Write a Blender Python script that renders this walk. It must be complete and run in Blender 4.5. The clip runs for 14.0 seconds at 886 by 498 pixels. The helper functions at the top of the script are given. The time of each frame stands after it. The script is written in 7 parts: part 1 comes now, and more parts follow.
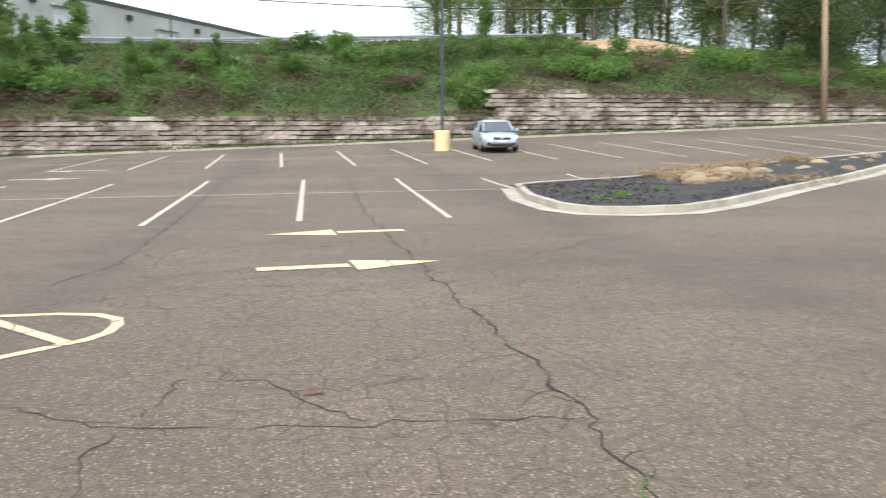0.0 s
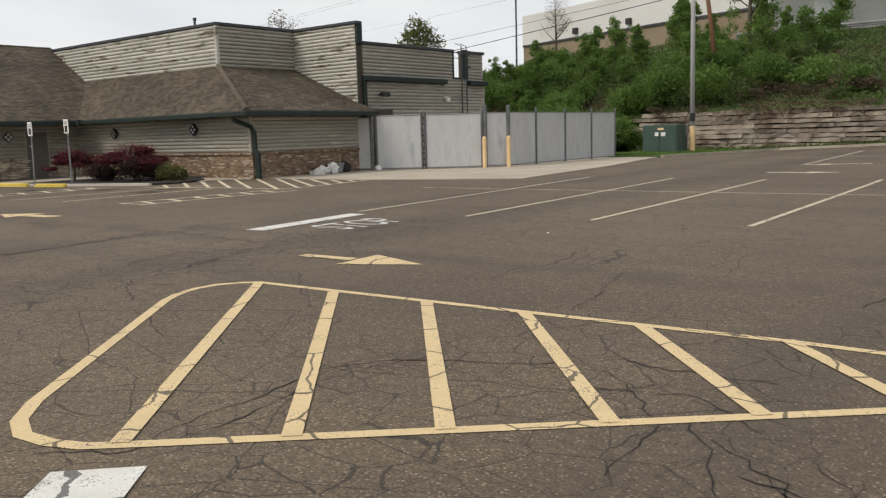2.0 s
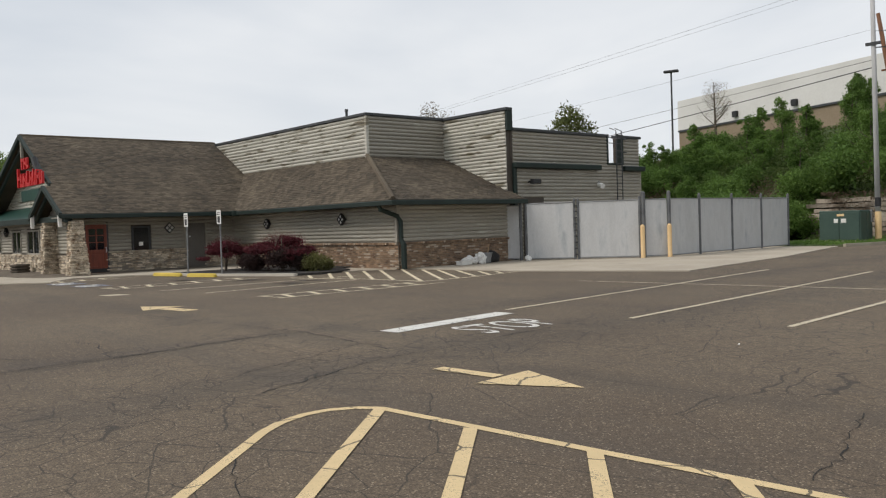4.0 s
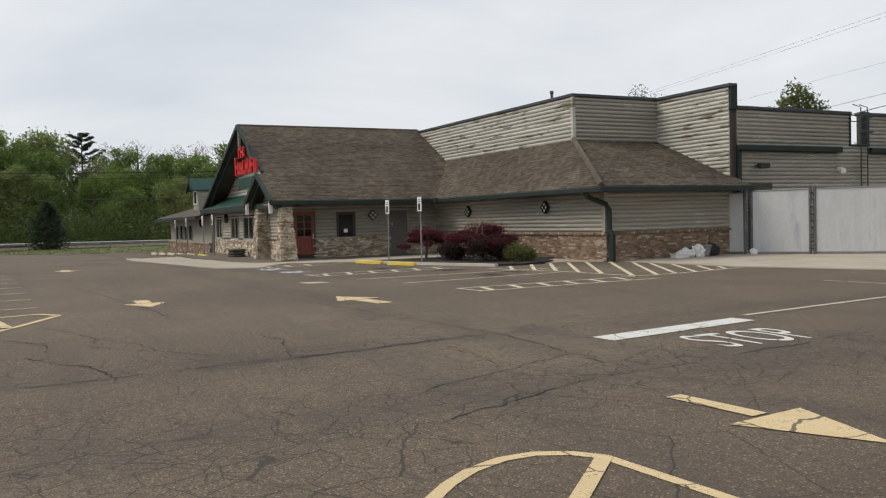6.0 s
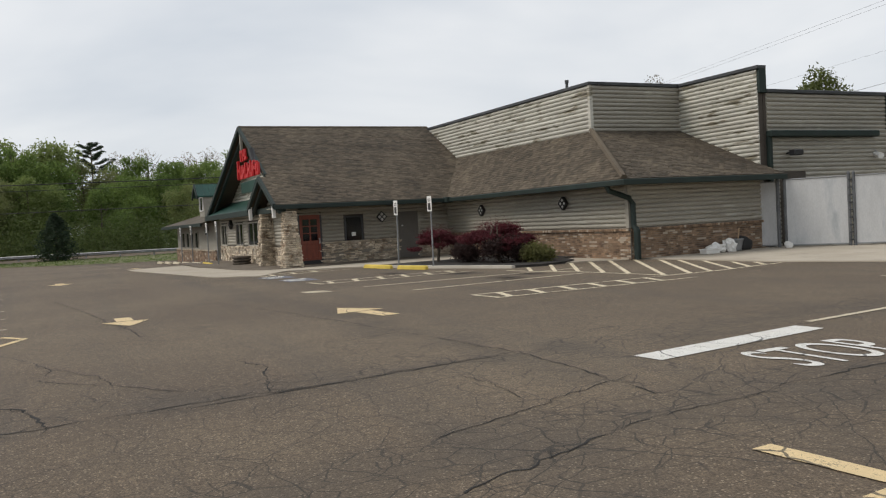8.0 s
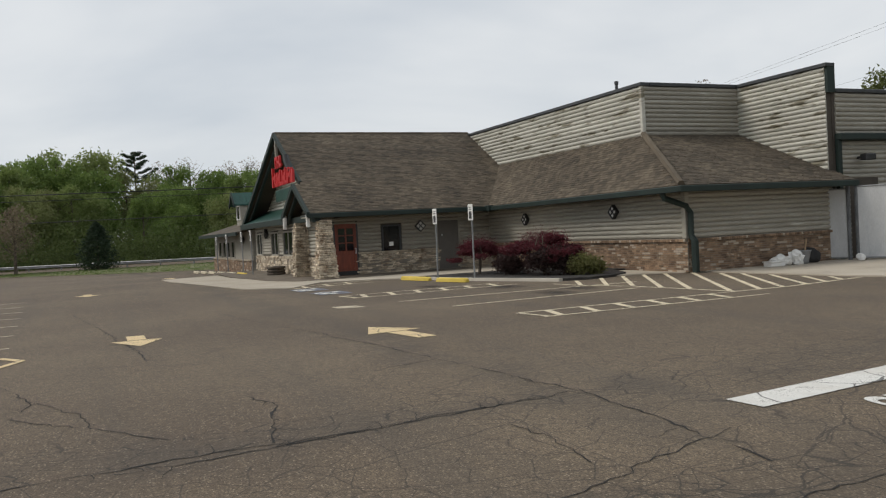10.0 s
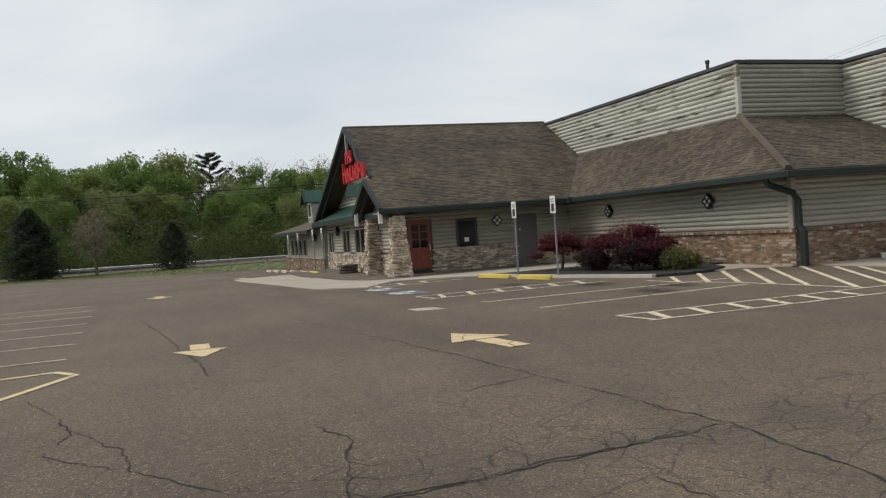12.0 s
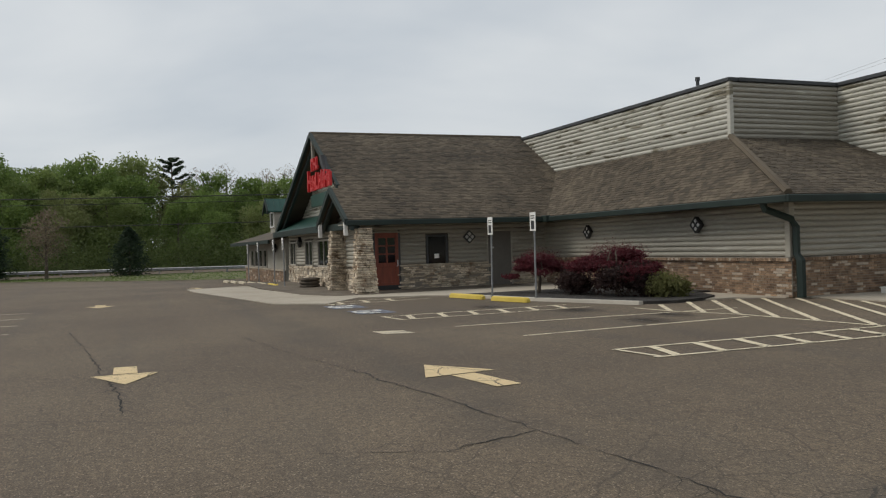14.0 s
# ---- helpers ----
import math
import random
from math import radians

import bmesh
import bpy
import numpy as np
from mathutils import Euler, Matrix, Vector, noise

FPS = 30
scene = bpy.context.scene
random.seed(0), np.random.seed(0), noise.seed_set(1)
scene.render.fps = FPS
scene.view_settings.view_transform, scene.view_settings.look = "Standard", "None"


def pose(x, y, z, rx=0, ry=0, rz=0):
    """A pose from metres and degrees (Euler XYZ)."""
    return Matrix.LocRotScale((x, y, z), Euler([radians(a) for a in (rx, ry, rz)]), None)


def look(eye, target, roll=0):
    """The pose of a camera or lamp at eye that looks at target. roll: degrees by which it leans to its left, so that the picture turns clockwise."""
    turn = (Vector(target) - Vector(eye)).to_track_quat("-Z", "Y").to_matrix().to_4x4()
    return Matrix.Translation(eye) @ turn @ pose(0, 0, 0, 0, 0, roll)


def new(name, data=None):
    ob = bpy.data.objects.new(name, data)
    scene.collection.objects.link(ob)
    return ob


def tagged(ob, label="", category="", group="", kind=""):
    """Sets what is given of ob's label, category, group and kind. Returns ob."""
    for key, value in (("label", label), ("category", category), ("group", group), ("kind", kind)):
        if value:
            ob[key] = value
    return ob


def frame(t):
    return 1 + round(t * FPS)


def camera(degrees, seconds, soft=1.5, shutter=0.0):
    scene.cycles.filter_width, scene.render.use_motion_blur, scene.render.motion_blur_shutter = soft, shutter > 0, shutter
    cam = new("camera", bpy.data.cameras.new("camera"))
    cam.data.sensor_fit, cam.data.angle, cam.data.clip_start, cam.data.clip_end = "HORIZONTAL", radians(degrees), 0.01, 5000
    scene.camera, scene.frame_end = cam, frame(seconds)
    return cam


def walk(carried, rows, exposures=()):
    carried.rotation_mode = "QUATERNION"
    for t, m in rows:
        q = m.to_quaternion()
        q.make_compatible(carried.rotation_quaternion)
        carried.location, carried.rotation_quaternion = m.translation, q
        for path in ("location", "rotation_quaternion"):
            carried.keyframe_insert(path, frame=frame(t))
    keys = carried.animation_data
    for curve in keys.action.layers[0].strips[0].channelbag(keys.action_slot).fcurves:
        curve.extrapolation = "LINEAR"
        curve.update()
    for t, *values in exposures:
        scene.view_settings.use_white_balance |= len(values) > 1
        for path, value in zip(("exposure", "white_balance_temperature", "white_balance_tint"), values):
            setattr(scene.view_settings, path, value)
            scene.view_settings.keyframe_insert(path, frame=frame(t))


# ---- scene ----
cam = camera(56.2, 14.0, soft=1.2, shutter=0.15)
PATH = [
    (0, (-0.007, 0.173, 1.588), (0.304, 2.127, 1.3), -0.2),
    (0.5, (-0.194, 0.607, 1.598), (-0.503, 2.561, 1.301), -0.1),
    (1, (-0.542, 0.936, 1.615), (-1.172, 2.814, 1.343), -0.9),
    (1.5, (-0.816, 1.32, 1.578), (-1.814, 3.035, 1.332), -3.2),
    (2, (-1.146, 1.655, 1.543), (-2.386, 3.199, 1.264), -1.6),
    (4.5, (-2.802, 3.283, 1.581), (-4.357, 4.541, 1.55), -1.1),
    (5, (-3.188, 3.498, 1.595), (-4.814, 4.661, 1.534), -0.3),
    (5.5, (-3.49, 3.66, 1.602), (-5.203, 4.688, 1.514), -1.9),
    (6, (-3.936, 3.934, 1.555), (-5.711, 4.851, 1.484), -1.5),
    (6.5, (-4.318, 4.115, 1.568), (-6.093, 5.035, 1.501), -1.8),
    (7, (-4.711, 4.351, 1.562), (-6.502, 5.236, 1.487), -2.8),
    (9.5, (-6.541, 5.333, 1.538), (-8.331, 6.222, 1.478), -3.5),
    (10, (-6.922, 5.475, 1.56), (-8.755, 6.274, 1.518), -3.0),
    (10.5, (-7.348, 5.58, 1.568), (-9.187, 6.367, 1.538), -2.6),
    (11, (-7.692, 5.681, 1.529), (-9.58, 6.34, 1.478), -4.8),
    (11.5, (-8.028, 5.747, 1.549), (-9.951, 6.295, 1.506), -4.6),
    (12, (-8.405, 5.795, 1.577), (-10.299, 6.436, 1.533), -4.0),
    (12.5, (-8.902, 5.958, 1.532), (-10.805, 6.571, 1.51), -3.3),
    (13, (-9.352, 6.009, 1.519), (-11.243, 6.658, 1.524), -3.1),
    (13.5, (-9.817, 6.14, 1.507), (-11.672, 6.887, 1.49), -3.3),
    (14, (-10.205, 6.253, 1.544), (-12.069, 6.976, 1.536), -1.8),
]
EXPOSURES = [(0.0, 1.31, 6250, 11), (0.3, 1.04, 6250, 11), (0.6, 0.65, 6400, 11), (1.0, 0.3, 6700, 12), (1.5, -0.1, 7050, 12), (2.0, 0.2, 7050, 12), (4.5, 0.12, 6800, 11), (7.0, 0.12, 6850, 11), (9.5, 0.06, 6800, 11), (10.0, 0.0, 6800, 10), (13.0, 0.08, 6750, 9), (13.5, -0.13, 6750, 9), (14.0, -0.14, 6750, 9)]
walk(cam, [(t, look(eye, target, roll)) for t, eye, target, roll in PATH], EXPOSURES)

# ---- world, sun, exposure ----
world = bpy.data.worlds.new("overcast_sky")
scene.world = world
world.use_nodes = True
wn, wl = world.node_tree.nodes, world.node_tree.links
wn.clear()
sky = wn.new("ShaderNodeTexSky")
sky.sky_type, sky.sun_disc = "NISHITA", False
sky.sun_elevation, sky.sun_rotation = radians(47), radians(205)
coord = wn.new("ShaderNodeTexCoord")
stretch = wn.new("ShaderNodeMapping")
stretch.inputs["Scale"].default_value = (1.0, 1.0, 3.2)
cloud = wn.new("ShaderNodeTexNoise")
cloud.inputs["Scale"].default_value, cloud.inputs["Detail"].default_value = 1.7, 5.0
cloud.inputs["Roughness"].default_value, cloud.inputs["Distortion"].default_value = 0.5, 0.3
tone = wn.new("ShaderNodeValToRGB")
tone.color_ramp.elements[0].position, tone.color_ramp.elements[0].color = 0.34, (4.55, 5.1, 5.8, 1)
tone.color_ramp.elements[1].position, tone.color_ramp.elements[1].color = 0.66, (6.5, 6.85, 7.25, 1)
veil = wn.new("ShaderNodeMixRGB")
veil.inputs[0].default_value = 0.93
back = wn.new("ShaderNodeBackground")
back.inputs["Strength"].default_value = 0.12
wout = wn.new("ShaderNodeOutputWorld")
wl.new(coord.outputs["Generated"], stretch.inputs["Vector"])
wl.new(stretch.outputs["Vector"], cloud.inputs["Vector"])
wl.new(cloud.outputs["Fac"], tone.inputs["Fac"])
wl.new(sky.outputs["Color"], veil.inputs[1])
wl.new(tone.outputs["Color"], veil.inputs[2])
wl.new(veil.outputs["Color"], back.inputs["Color"])
wl.new(back.outputs["Background"], wout.inputs["Surface"])
sun = new("sun", bpy.data.lights.new("sun", "SUN"))
sun.data.energy, sun.data.angle, sun.data.color = 1.75, radians(26), (1.0, 0.96, 0.9)
sun.matrix_world = look((-41, -36, 54), (-20, 10, 0))


# ---- node materials ----
def nodes_of(name):
    m = bpy.data.materials.new(name)
    m.use_nodes = True
    return m, m.node_tree.nodes, m.node_tree.links, m.node_tree.nodes["Principled BSDF"]


def noise_at(n, l, vec, scale, detail=4.0, rough=0.55, distort=0.0):
    t = n.new("ShaderNodeTexNoise")
    t.inputs["Scale"].default_value, t.inputs["Detail"].default_value = scale, detail
    t.inputs["Roughness"].default_value, t.inputs["Distortion"].default_value = rough, distort
    l.new(vec, t.inputs["Vector"])
    return t.outputs["Fac"]


def ramp(n, l, fac, a, b, ca=(0, 0, 0), cb=(1, 1, 1)):
    r = n.new("ShaderNodeValToRGB")
    r.color_ramp.elements[0].position, r.color_ramp.elements[1].position = a, b
    r.color_ramp.elements[0].color, r.color_ramp.elements[1].color = (*ca, 1), (*cb, 1)
    l.new(fac, r.inputs["Fac"])
    return r.outputs["Color"]


def mix(n, l, fac, a, b, mode="MIX"):
    x = n.new("ShaderNodeMixRGB")
    x.blend_type = mode
    for sock, v in zip(x.inputs, (fac, a, b)):
        if isinstance(v, (int, float)):
            sock.default_value = v
        elif isinstance(v, tuple):
            sock.default_value = (*v, 1)
        else:
            l.new(v, sock)
    return x.outputs["Color"]


def math_node(n, l, op, a, b=0.0):
    x = n.new("ShaderNodeMath")
    x.operation = op
    for sock, v in zip(x.inputs, (a, b)):
        if isinstance(v, (int, float)):
            sock.default_value = v
        else:
            l.new(v, sock)
    return x.outputs[0]


def bump(n, l, p, height, strength=0.4, dist=0.01):
    b = n.new("ShaderNodeBump")
    b.inputs["Strength"].default_value, b.inputs["Distance"].default_value = strength, dist
    l.new(height, b.inputs["Height"])
    l.new(b.outputs["Normal"], p.inputs["Normal"])


def position(n, l, scale=(1, 1, 1), turn=0.0):
    g = n.new("ShaderNodeNewGeometry")
    m = n.new("ShaderNodeMapping")
    m.inputs["Scale"].default_value = scale
    m.inputs["Rotation"].default_value = (0, 0, turn)
    l.new(g.outputs["Position"], m.inputs["Vector"])
    return m.outputs["Vector"]


def surface(name, c1, c2, coarse=0.8, fine=30.0, rough=0.8, metal=0.0, relief=0.25, spread=0.0, island=False, wear=None, wear_at=(0.6, 0.7), wear_scale=3.0, stretch=(1, 1, 1), dist=0.004, fleck=None):
    """Two colours blended at two scales, fine relief, an optional worn colour, and a spread of tone from piece to piece."""
    m, n, l, p = nodes_of(name)
    v = position(n, l, stretch)
    big, small = noise_at(n, l, v, coarse, 5), noise_at(n, l, v, fine, 3)
    both = math_node(n, l, "ADD", math_node(n, l, "MULTIPLY", big, 0.6), math_node(n, l, "MULTIPLY", small, 0.4))
    col = ramp(n, l, both, 0.38, 0.62, c1, c2)
    if wear:
        col = mix(n, l, ramp(n, l, noise_at(n, l, v, wear_scale, 6, 0.65), *wear_at), col, wear)
    if spread:
        if island:
            r = n.new("ShaderNodeNewGeometry").outputs["Random Per Island"]
        else:
            r = n.new("ShaderNodeObjectInfo").outputs["Random"]
        hsv = n.new("ShaderNodeHueSaturation")
        l.new(math_node(n, l, "ADD", math_node(n, l, "MULTIPLY", r, 2 * spread), 1 - spread), hsv.inputs["Value"])
        l.new(col, hsv.inputs["Color"])
        col = hsv.outputs["Color"]
        if fleck:
            col = mix(n, l, math_node(n, l, "MULTIPLY", math_node(n, l, "GREATER_THAN", math_node(n, l, "FRACT", math_node(n, l, "MULTIPLY", r, 37.3)), 0.9), 0.72), col, fleck)
    l.new(col, p.inputs["Base Color"])
    p.inputs["Roughness"].default_value, p.inputs["Metallic"].default_value = rough, metal
    if relief:
        bump(n, l, p, small, relief, dist)
    return m


def asphalt_material():
    m, n, l, p = nodes_of("worn_asphalt")
    v = position(n, l)
    big, mid, fine = noise_at(n, l, v, 0.18, 5), noise_at(n, l, v, 1.6, 6, 0.6), noise_at(n, l, v, 60, 3, 0.7)
    col = ramp(n, l, big, 0.35, 0.68, (0.136, 0.097, 0.063), (0.207, 0.155, 0.101))
    col = mix(n, l, ramp(n, l, mid, 0.35, 0.7, (0.5, 0.5, 0.5), (1, 1, 1)), mix(n, l, 0.35, col, (0.045, 0.04, 0.034)), col)
    col = mix(n, l, 0.85, col, ramp(n, l, fine, 0.34, 0.68, (0.25, 0.25, 0.25), (1.15, 1.15, 1.15)), "MULTIPLY")
    col = mix(n, l, 0.8, col, ramp(n, l, noise_at(n, l, v, 15, 4, 0.75), 0.3, 0.7, (0.45, 0.45, 0.45), (1.4, 1.4, 1.4)), "MULTIPLY")
    # pale stones of the aggregate
    cell = n.new("ShaderNodeTexVoronoi")
    cell.inputs["Scale"].default_value = 35.0
    l.new(v, cell.inputs["Vector"])
    stone = math_node(n, l, "LESS_THAN", cell.outputs["Distance"], 0.27)
    pick = n.new("ShaderNodeSeparateColor")
    l.new(cell.outputs["Color"], pick.inputs[0])
    stone = math_node(n, l, "MULTIPLY", stone, math_node(n, l, "GREATER_THAN", pick.outputs[0], 0.6))
    col = mix(n, l, math_node(n, l, "MULTIPLY", stone, 0.62), col, (0.36, 0.29, 0.21))
    # lanes darkened by tyres and oil
    lane = position(n, l, (0.05, 0.9, 1))
    col = mix(n, l, ramp(n, l, noise_at(n, l, lane, 1.0, 4), 0.5, 0.75, (0, 0, 0), (0.35, 0.35, 0.35)), col, (0.052, 0.046, 0.04))
    # dirt and oil gathered along the worn wheel tracks and seams
    drift = noise_at(n, l, v, 0.5, 4)
    xyz = n.new("ShaderNodeSeparateXYZ")
    l.new(v, xyz.inputs[0])

    def streak(axis, at, half):
        off = math_node(n, l, "ADD", xyz.outputs[axis], math_node(n, l, "MULTIPLY", drift, 1.6))
        return math_node(n, l, "DIVIDE", math_node(n, l, "ABSOLUTE", math_node(n, l, "SUBTRACT", off, at + 0.8)), half)

    near = math_node(n, l, "MINIMUM", math_node(n, l, "MINIMUM", streak(0, -2.5, 0.8), streak(0, -13.4, 0.7)), math_node(n, l, "MINIMUM", streak(0, -10.2, 1.0), math_node(n, l, "MINIMUM", streak(1, 9.5, 0.6), streak(0, 4.2, 0.9))))
    soil = math_node(n, l, "MULTIPLY", ramp(n, l, near, 0.15, 1.0, (1, 1, 1), (0, 0, 0)), ramp(n, l, noise_at(n, l, v, 1.1, 5, 0.6), 0.32, 0.55, (0, 0, 0), (1, 1, 1)))
    col = mix(n, l, math_node(n, l, "MULTIPLY", soil, 0.42), col, (0.05, 0.041, 0.032))
    # alligator cracking, in patches
    wob = n.new("ShaderNodeTexNoise")
    wob.inputs["Scale"].default_value, wob.inputs["Detail"].default_value = 2.3, 5
    l.new(v, wob.inputs["Vector"])
    warp = mix(n, l, 0.14, v, wob.outputs["Color"], "ADD")
    line = None
    for scale, width, where, lo, hi in ((0.6, 0.0035, 0.09, 0.42, 0.48), (2.4, 0.0115, 0.17, 0.43, 0.49)):
        edge = n.new("ShaderNodeTexVoronoi")
        edge.feature = "DISTANCE_TO_EDGE"
        edge.inputs["Scale"].default_value = scale
        l.new(warp, edge.inputs["Vector"])
        thin = math_node(n, l, "LESS_THAN", edge.outputs["Distance"], width)
        thin = math_node(n, l, "MULTIPLY", thin, ramp(n, l, noise_at(n, l, v, where, 3), lo, hi))
        line = thin if line is None else math_node(n, l, "MAXIMUM", line, thin)
    # the older eastern paving is the more broken
    east = n.new("ShaderNodeSeparateXYZ")
    l.new(v, east.inputs[0])
    age = n.new("ShaderNodeMapRange")
    age.inputs["From Min"].default_value, age.inputs["From Max"].default_value = -17.0, -9.5
    age.inputs["To Min"].default_value, age.inputs["To Max"].default_value = 0.4, 1.0
    l.new(east.outputs[0], age.inputs["Value"])
    line = math_node(n, l, "MULTIPLY", line, age.outputs[0])
    mend = n.new("ShaderNodeMapRange")
    mend.inputs["From Min"].default_value, mend.inputs["From Max"].default_value = -1.5, 2.0
    mend.inputs["To Min"].default_value, mend.inputs["To Max"].default_value = 1.0, 0.5
    l.new(east.outputs[0], mend.inputs["Value"])
    line = math_node(n, l, "MULTIPLY", line, mend.outputs[0])
    # a net of close cracks in the wheel tracks, drawn out along them
    net = n.new("ShaderNodeTexVoronoi")
    net.feature = "DISTANCE_TO_EDGE"
    net.inputs["Scale"].default_value = 3.6
    long = n.new("ShaderNodeMapping")
    long.inputs["Scale"].default_value = (1.0, 0.55, 1.0)
    l.new(warp, long.inputs["Vector"])
    l.new(long.outputs["Vector"], net.inputs["Vector"])
    fray = math_node(n, l, "MULTIPLY", noise_at(n, l, v, 2.0, 4), 0.034)
    netted = math_node(n, l, "LESS_THAN", net.outputs["Distance"], fray)
    inside = ramp(n, l, math_node(n, l, "MULTIPLY", math_node(n, l, "ADD", math_node(n, l, "MINIMUM", streak(0, -10.2, 1.5), streak(0, -13.6, 0.8)), math_node(n, l, "MULTIPLY", noise_at(n, l, v, 0.8, 4), 1.4)), 0.5), 0.62, 0.8, (1, 1, 1), (0, 0, 0))
    line = math_node(n, l, "MAXIMUM", line, math_node(n, l, "MULTIPLY", math_node(n, l, "MULTIPLY", netted, inside), 0.95))
    col = mix(n, l, math_node(n, l, "MULTIPLY", line, 0.68), col, (0.013, 0.012, 0.011))
    l.new(col, p.inputs["Base Color"])
    p.inputs["Roughness"].default_value = 0.88
    h = math_node(n, l, "SUBTRACT", math_node(n, l, "ADD", fine, math_node(n, l, "MULTIPLY", stone, 0.3)), line)
    bump(n, l, p, h, 0.55, 0.006)
    return m


def paint_material(name, c, thin=0.62):
    m, n, l, p = nodes_of(name)
    v = position(n, l)
    fine, mid = noise_at(n, l, v, 70, 4, 0.75), noise_at(n, l, v, 4, 5)
    col = mix(n, l, ramp(n, l, mid, 0.3, 0.7), tuple(0.8 * k for k in c), c)
    col = mix(n, l, ramp(n, l, noise_at(n, l, v, 1.7, 6, 0.65), 0.5, 0.72, (0, 0, 0), (0.22, 0.22, 0.22)), col, (0.33, 0.25, 0.15))
    bare = math_node(n, l, "ADD", math_node(n, l, "MULTIPLY", fine, 0.65), math_node(n, l, "MULTIPLY", mid, 0.35))
    col = mix(n, l, ramp(n, l, bare, thin - 0.04, thin + 0.05), col, (0.085, 0.078, 0.07))
    wob = n.new("ShaderNodeTexNoise")
    wob.inputs["Scale"].default_value, wob.inputs["Detail"].default_value = 2.3, 5
    l.new(v, wob.inputs["Vector"])
    edge = n.new("ShaderNodeTexVoronoi")
    edge.feature = "DISTANCE_TO_EDGE"
    edge.inputs["Scale"].default_value = 1.1
    l.new(mix(n, l, 0.22, v, wob.outputs["Color"], "ADD"), edge.inputs["Vector"])
    col = mix(n, l, math_node(n, l, "MULTIPLY", math_node(n, l, "LESS_THAN", edge.outputs["Distance"], 0.01), 0.8), col, (0.03, 0.028, 0.025))
    l.new(col, p.inputs["Base Color"])
    p.inputs["Roughness"].default_value = 0.75
    bump(n, l, p, fine, 0.3, 0.004)
    return m


def leaf_material(name, dark, light, through_light=0.4, odd=None):
    m, n, l, p = nodes_of(name)
    g = n.new("ShaderNodeNewGeometry")
    v = position(n, l)
    each = n.new("ShaderNodeObjectInfo").outputs["Random"]
    f = math_node(n, l, "ADD", math_node(n, l, "MULTIPLY", g.outputs["Random Per Island"], 0.4), math_node(n, l, "MULTIPLY", noise_at(n, l, v, 0.45, 3), 0.4))
    f = math_node(n, l, "ADD", f, math_node(n, l, "MULTIPLY", each, 0.25))
    col = ramp(n, l, f, 0.2, 0.85, dark, light)
    if odd:
        col = mix(n, l, ramp(n, l, each, 0.62, 0.95, (0, 0, 0), (0.6, 0.6, 0.6)), col, odd)
    l.new(col, p.inputs["Base Color"])
    p.inputs["Roughness"].default_value = 0.6
    p.inputs["Specular IOR Level"].default_value = 0.25
    glow = n.new("ShaderNodeBsdfTranslucent")
    l.new(mix(n, l, 0.35, col, light), glow.inputs["Color"])
    both = n.new("ShaderNodeMixShader")
    both.inputs[0].default_value = through_light
    l.new(p.outputs[0], both.inputs[1])
    l.new(glow.outputs[0], both.inputs[2])
    l.new(both.outputs[0], n["Material Output"].inputs["Surface"])
    return m


ASPHALT = asphalt_material()
YELLOW = paint_material("worn_yellow_road_paint", (0.70, 0.535, 0.295), 0.585)
WHITE = paint_material("worn_white_road_paint", (0.72, 0.71, 0.67), 0.58)
PALE = paint_material("faded_pale_road_paint", (0.61, 0.53, 0.385), 0.57)
CREAM = paint_material("cream_road_paint", (0.74, 0.645, 0.46), 0.58)
BLUE = paint_material("faded_blue_road_paint", (0.2, 0.25, 0.36), 0.49)
CONCRETE = surface("weathered_concrete", (0.335, 0.29, 0.228), (0.44, 0.39, 0.315), 0.5, 35, 0.9, wear=(0.25, 0.23, 0.2), wear_at=(0.58, 0.75), wear_scale=1.2)
KERB = surface("stained_kerb_concrete", (0.285, 0.255, 0.195), (0.43, 0.39, 0.305), 1.2, 40, 0.9, wear=(0.2, 0.18, 0.14), wear_at=(0.6, 0.72))
GRASS = surface("spring_grass_ground", (0.042, 0.066, 0.019), (0.085, 0.115, 0.033), 0.25, 9, 0.95, relief=0.6, dist=0.03, wear=(0.10, 0.085, 0.045), wear_at=(0.6, 0.75), wear_scale=0.35)
SOIL = surface("bare_sandy_soil", (0.27, 0.18, 0.1), (0.4, 0.28, 0.16), 0.6, 20, 0.95, relief=0.5, dist=0.02)
MULCH = surface("dark_bark_mulch", (0.018, 0.016, 0.015), (0.05, 0.045, 0.04), 3, 45, 0.95, relief=0.9, dist=0.03)
STRAW = surface("dry_straw_grass", (0.2, 0.14, 0.07), (0.36, 0.265, 0.15), 2, 30, 0.95, relief=0.7, dist=0.03, spread=0.25, island=True)
SIDING = surface("grey_painted_log_siding", (0.255, 0.238, 0.198), (0.345, 0.323, 0.273), 0.7, 18, 0.7, spread=0.08, stretch=(0.35, 0.35, 3), wear=(0.44, 0.42, 0.365), wear_at=(0.58, 0.7), wear_scale=2.6)
PEELING = surface("weathered_peeling_log_siding", (0.39, 0.375, 0.325), (0.52, 0.505, 0.445), 0.8, 16, 0.75, spread=0.12, stretch=(0.4, 0.4, 2.2), wear=(0.17, 0.15, 0.105), wear_at=(0.545, 0.62), wear_scale=2.1)
GREEN = surface("dark_green_painted_trim", (0.0036, 0.0125, 0.0095), (0.0072, 0.021, 0.0165), 1.5, 25, 0.6, relief=0.1)
GREEN_ROOF = surface("green_standing_seam_metal", (0.01, 0.05, 0.04), (0.018, 0.075, 0.058), 1.5, 10, 0.4, metal=0.3, relief=0.05)
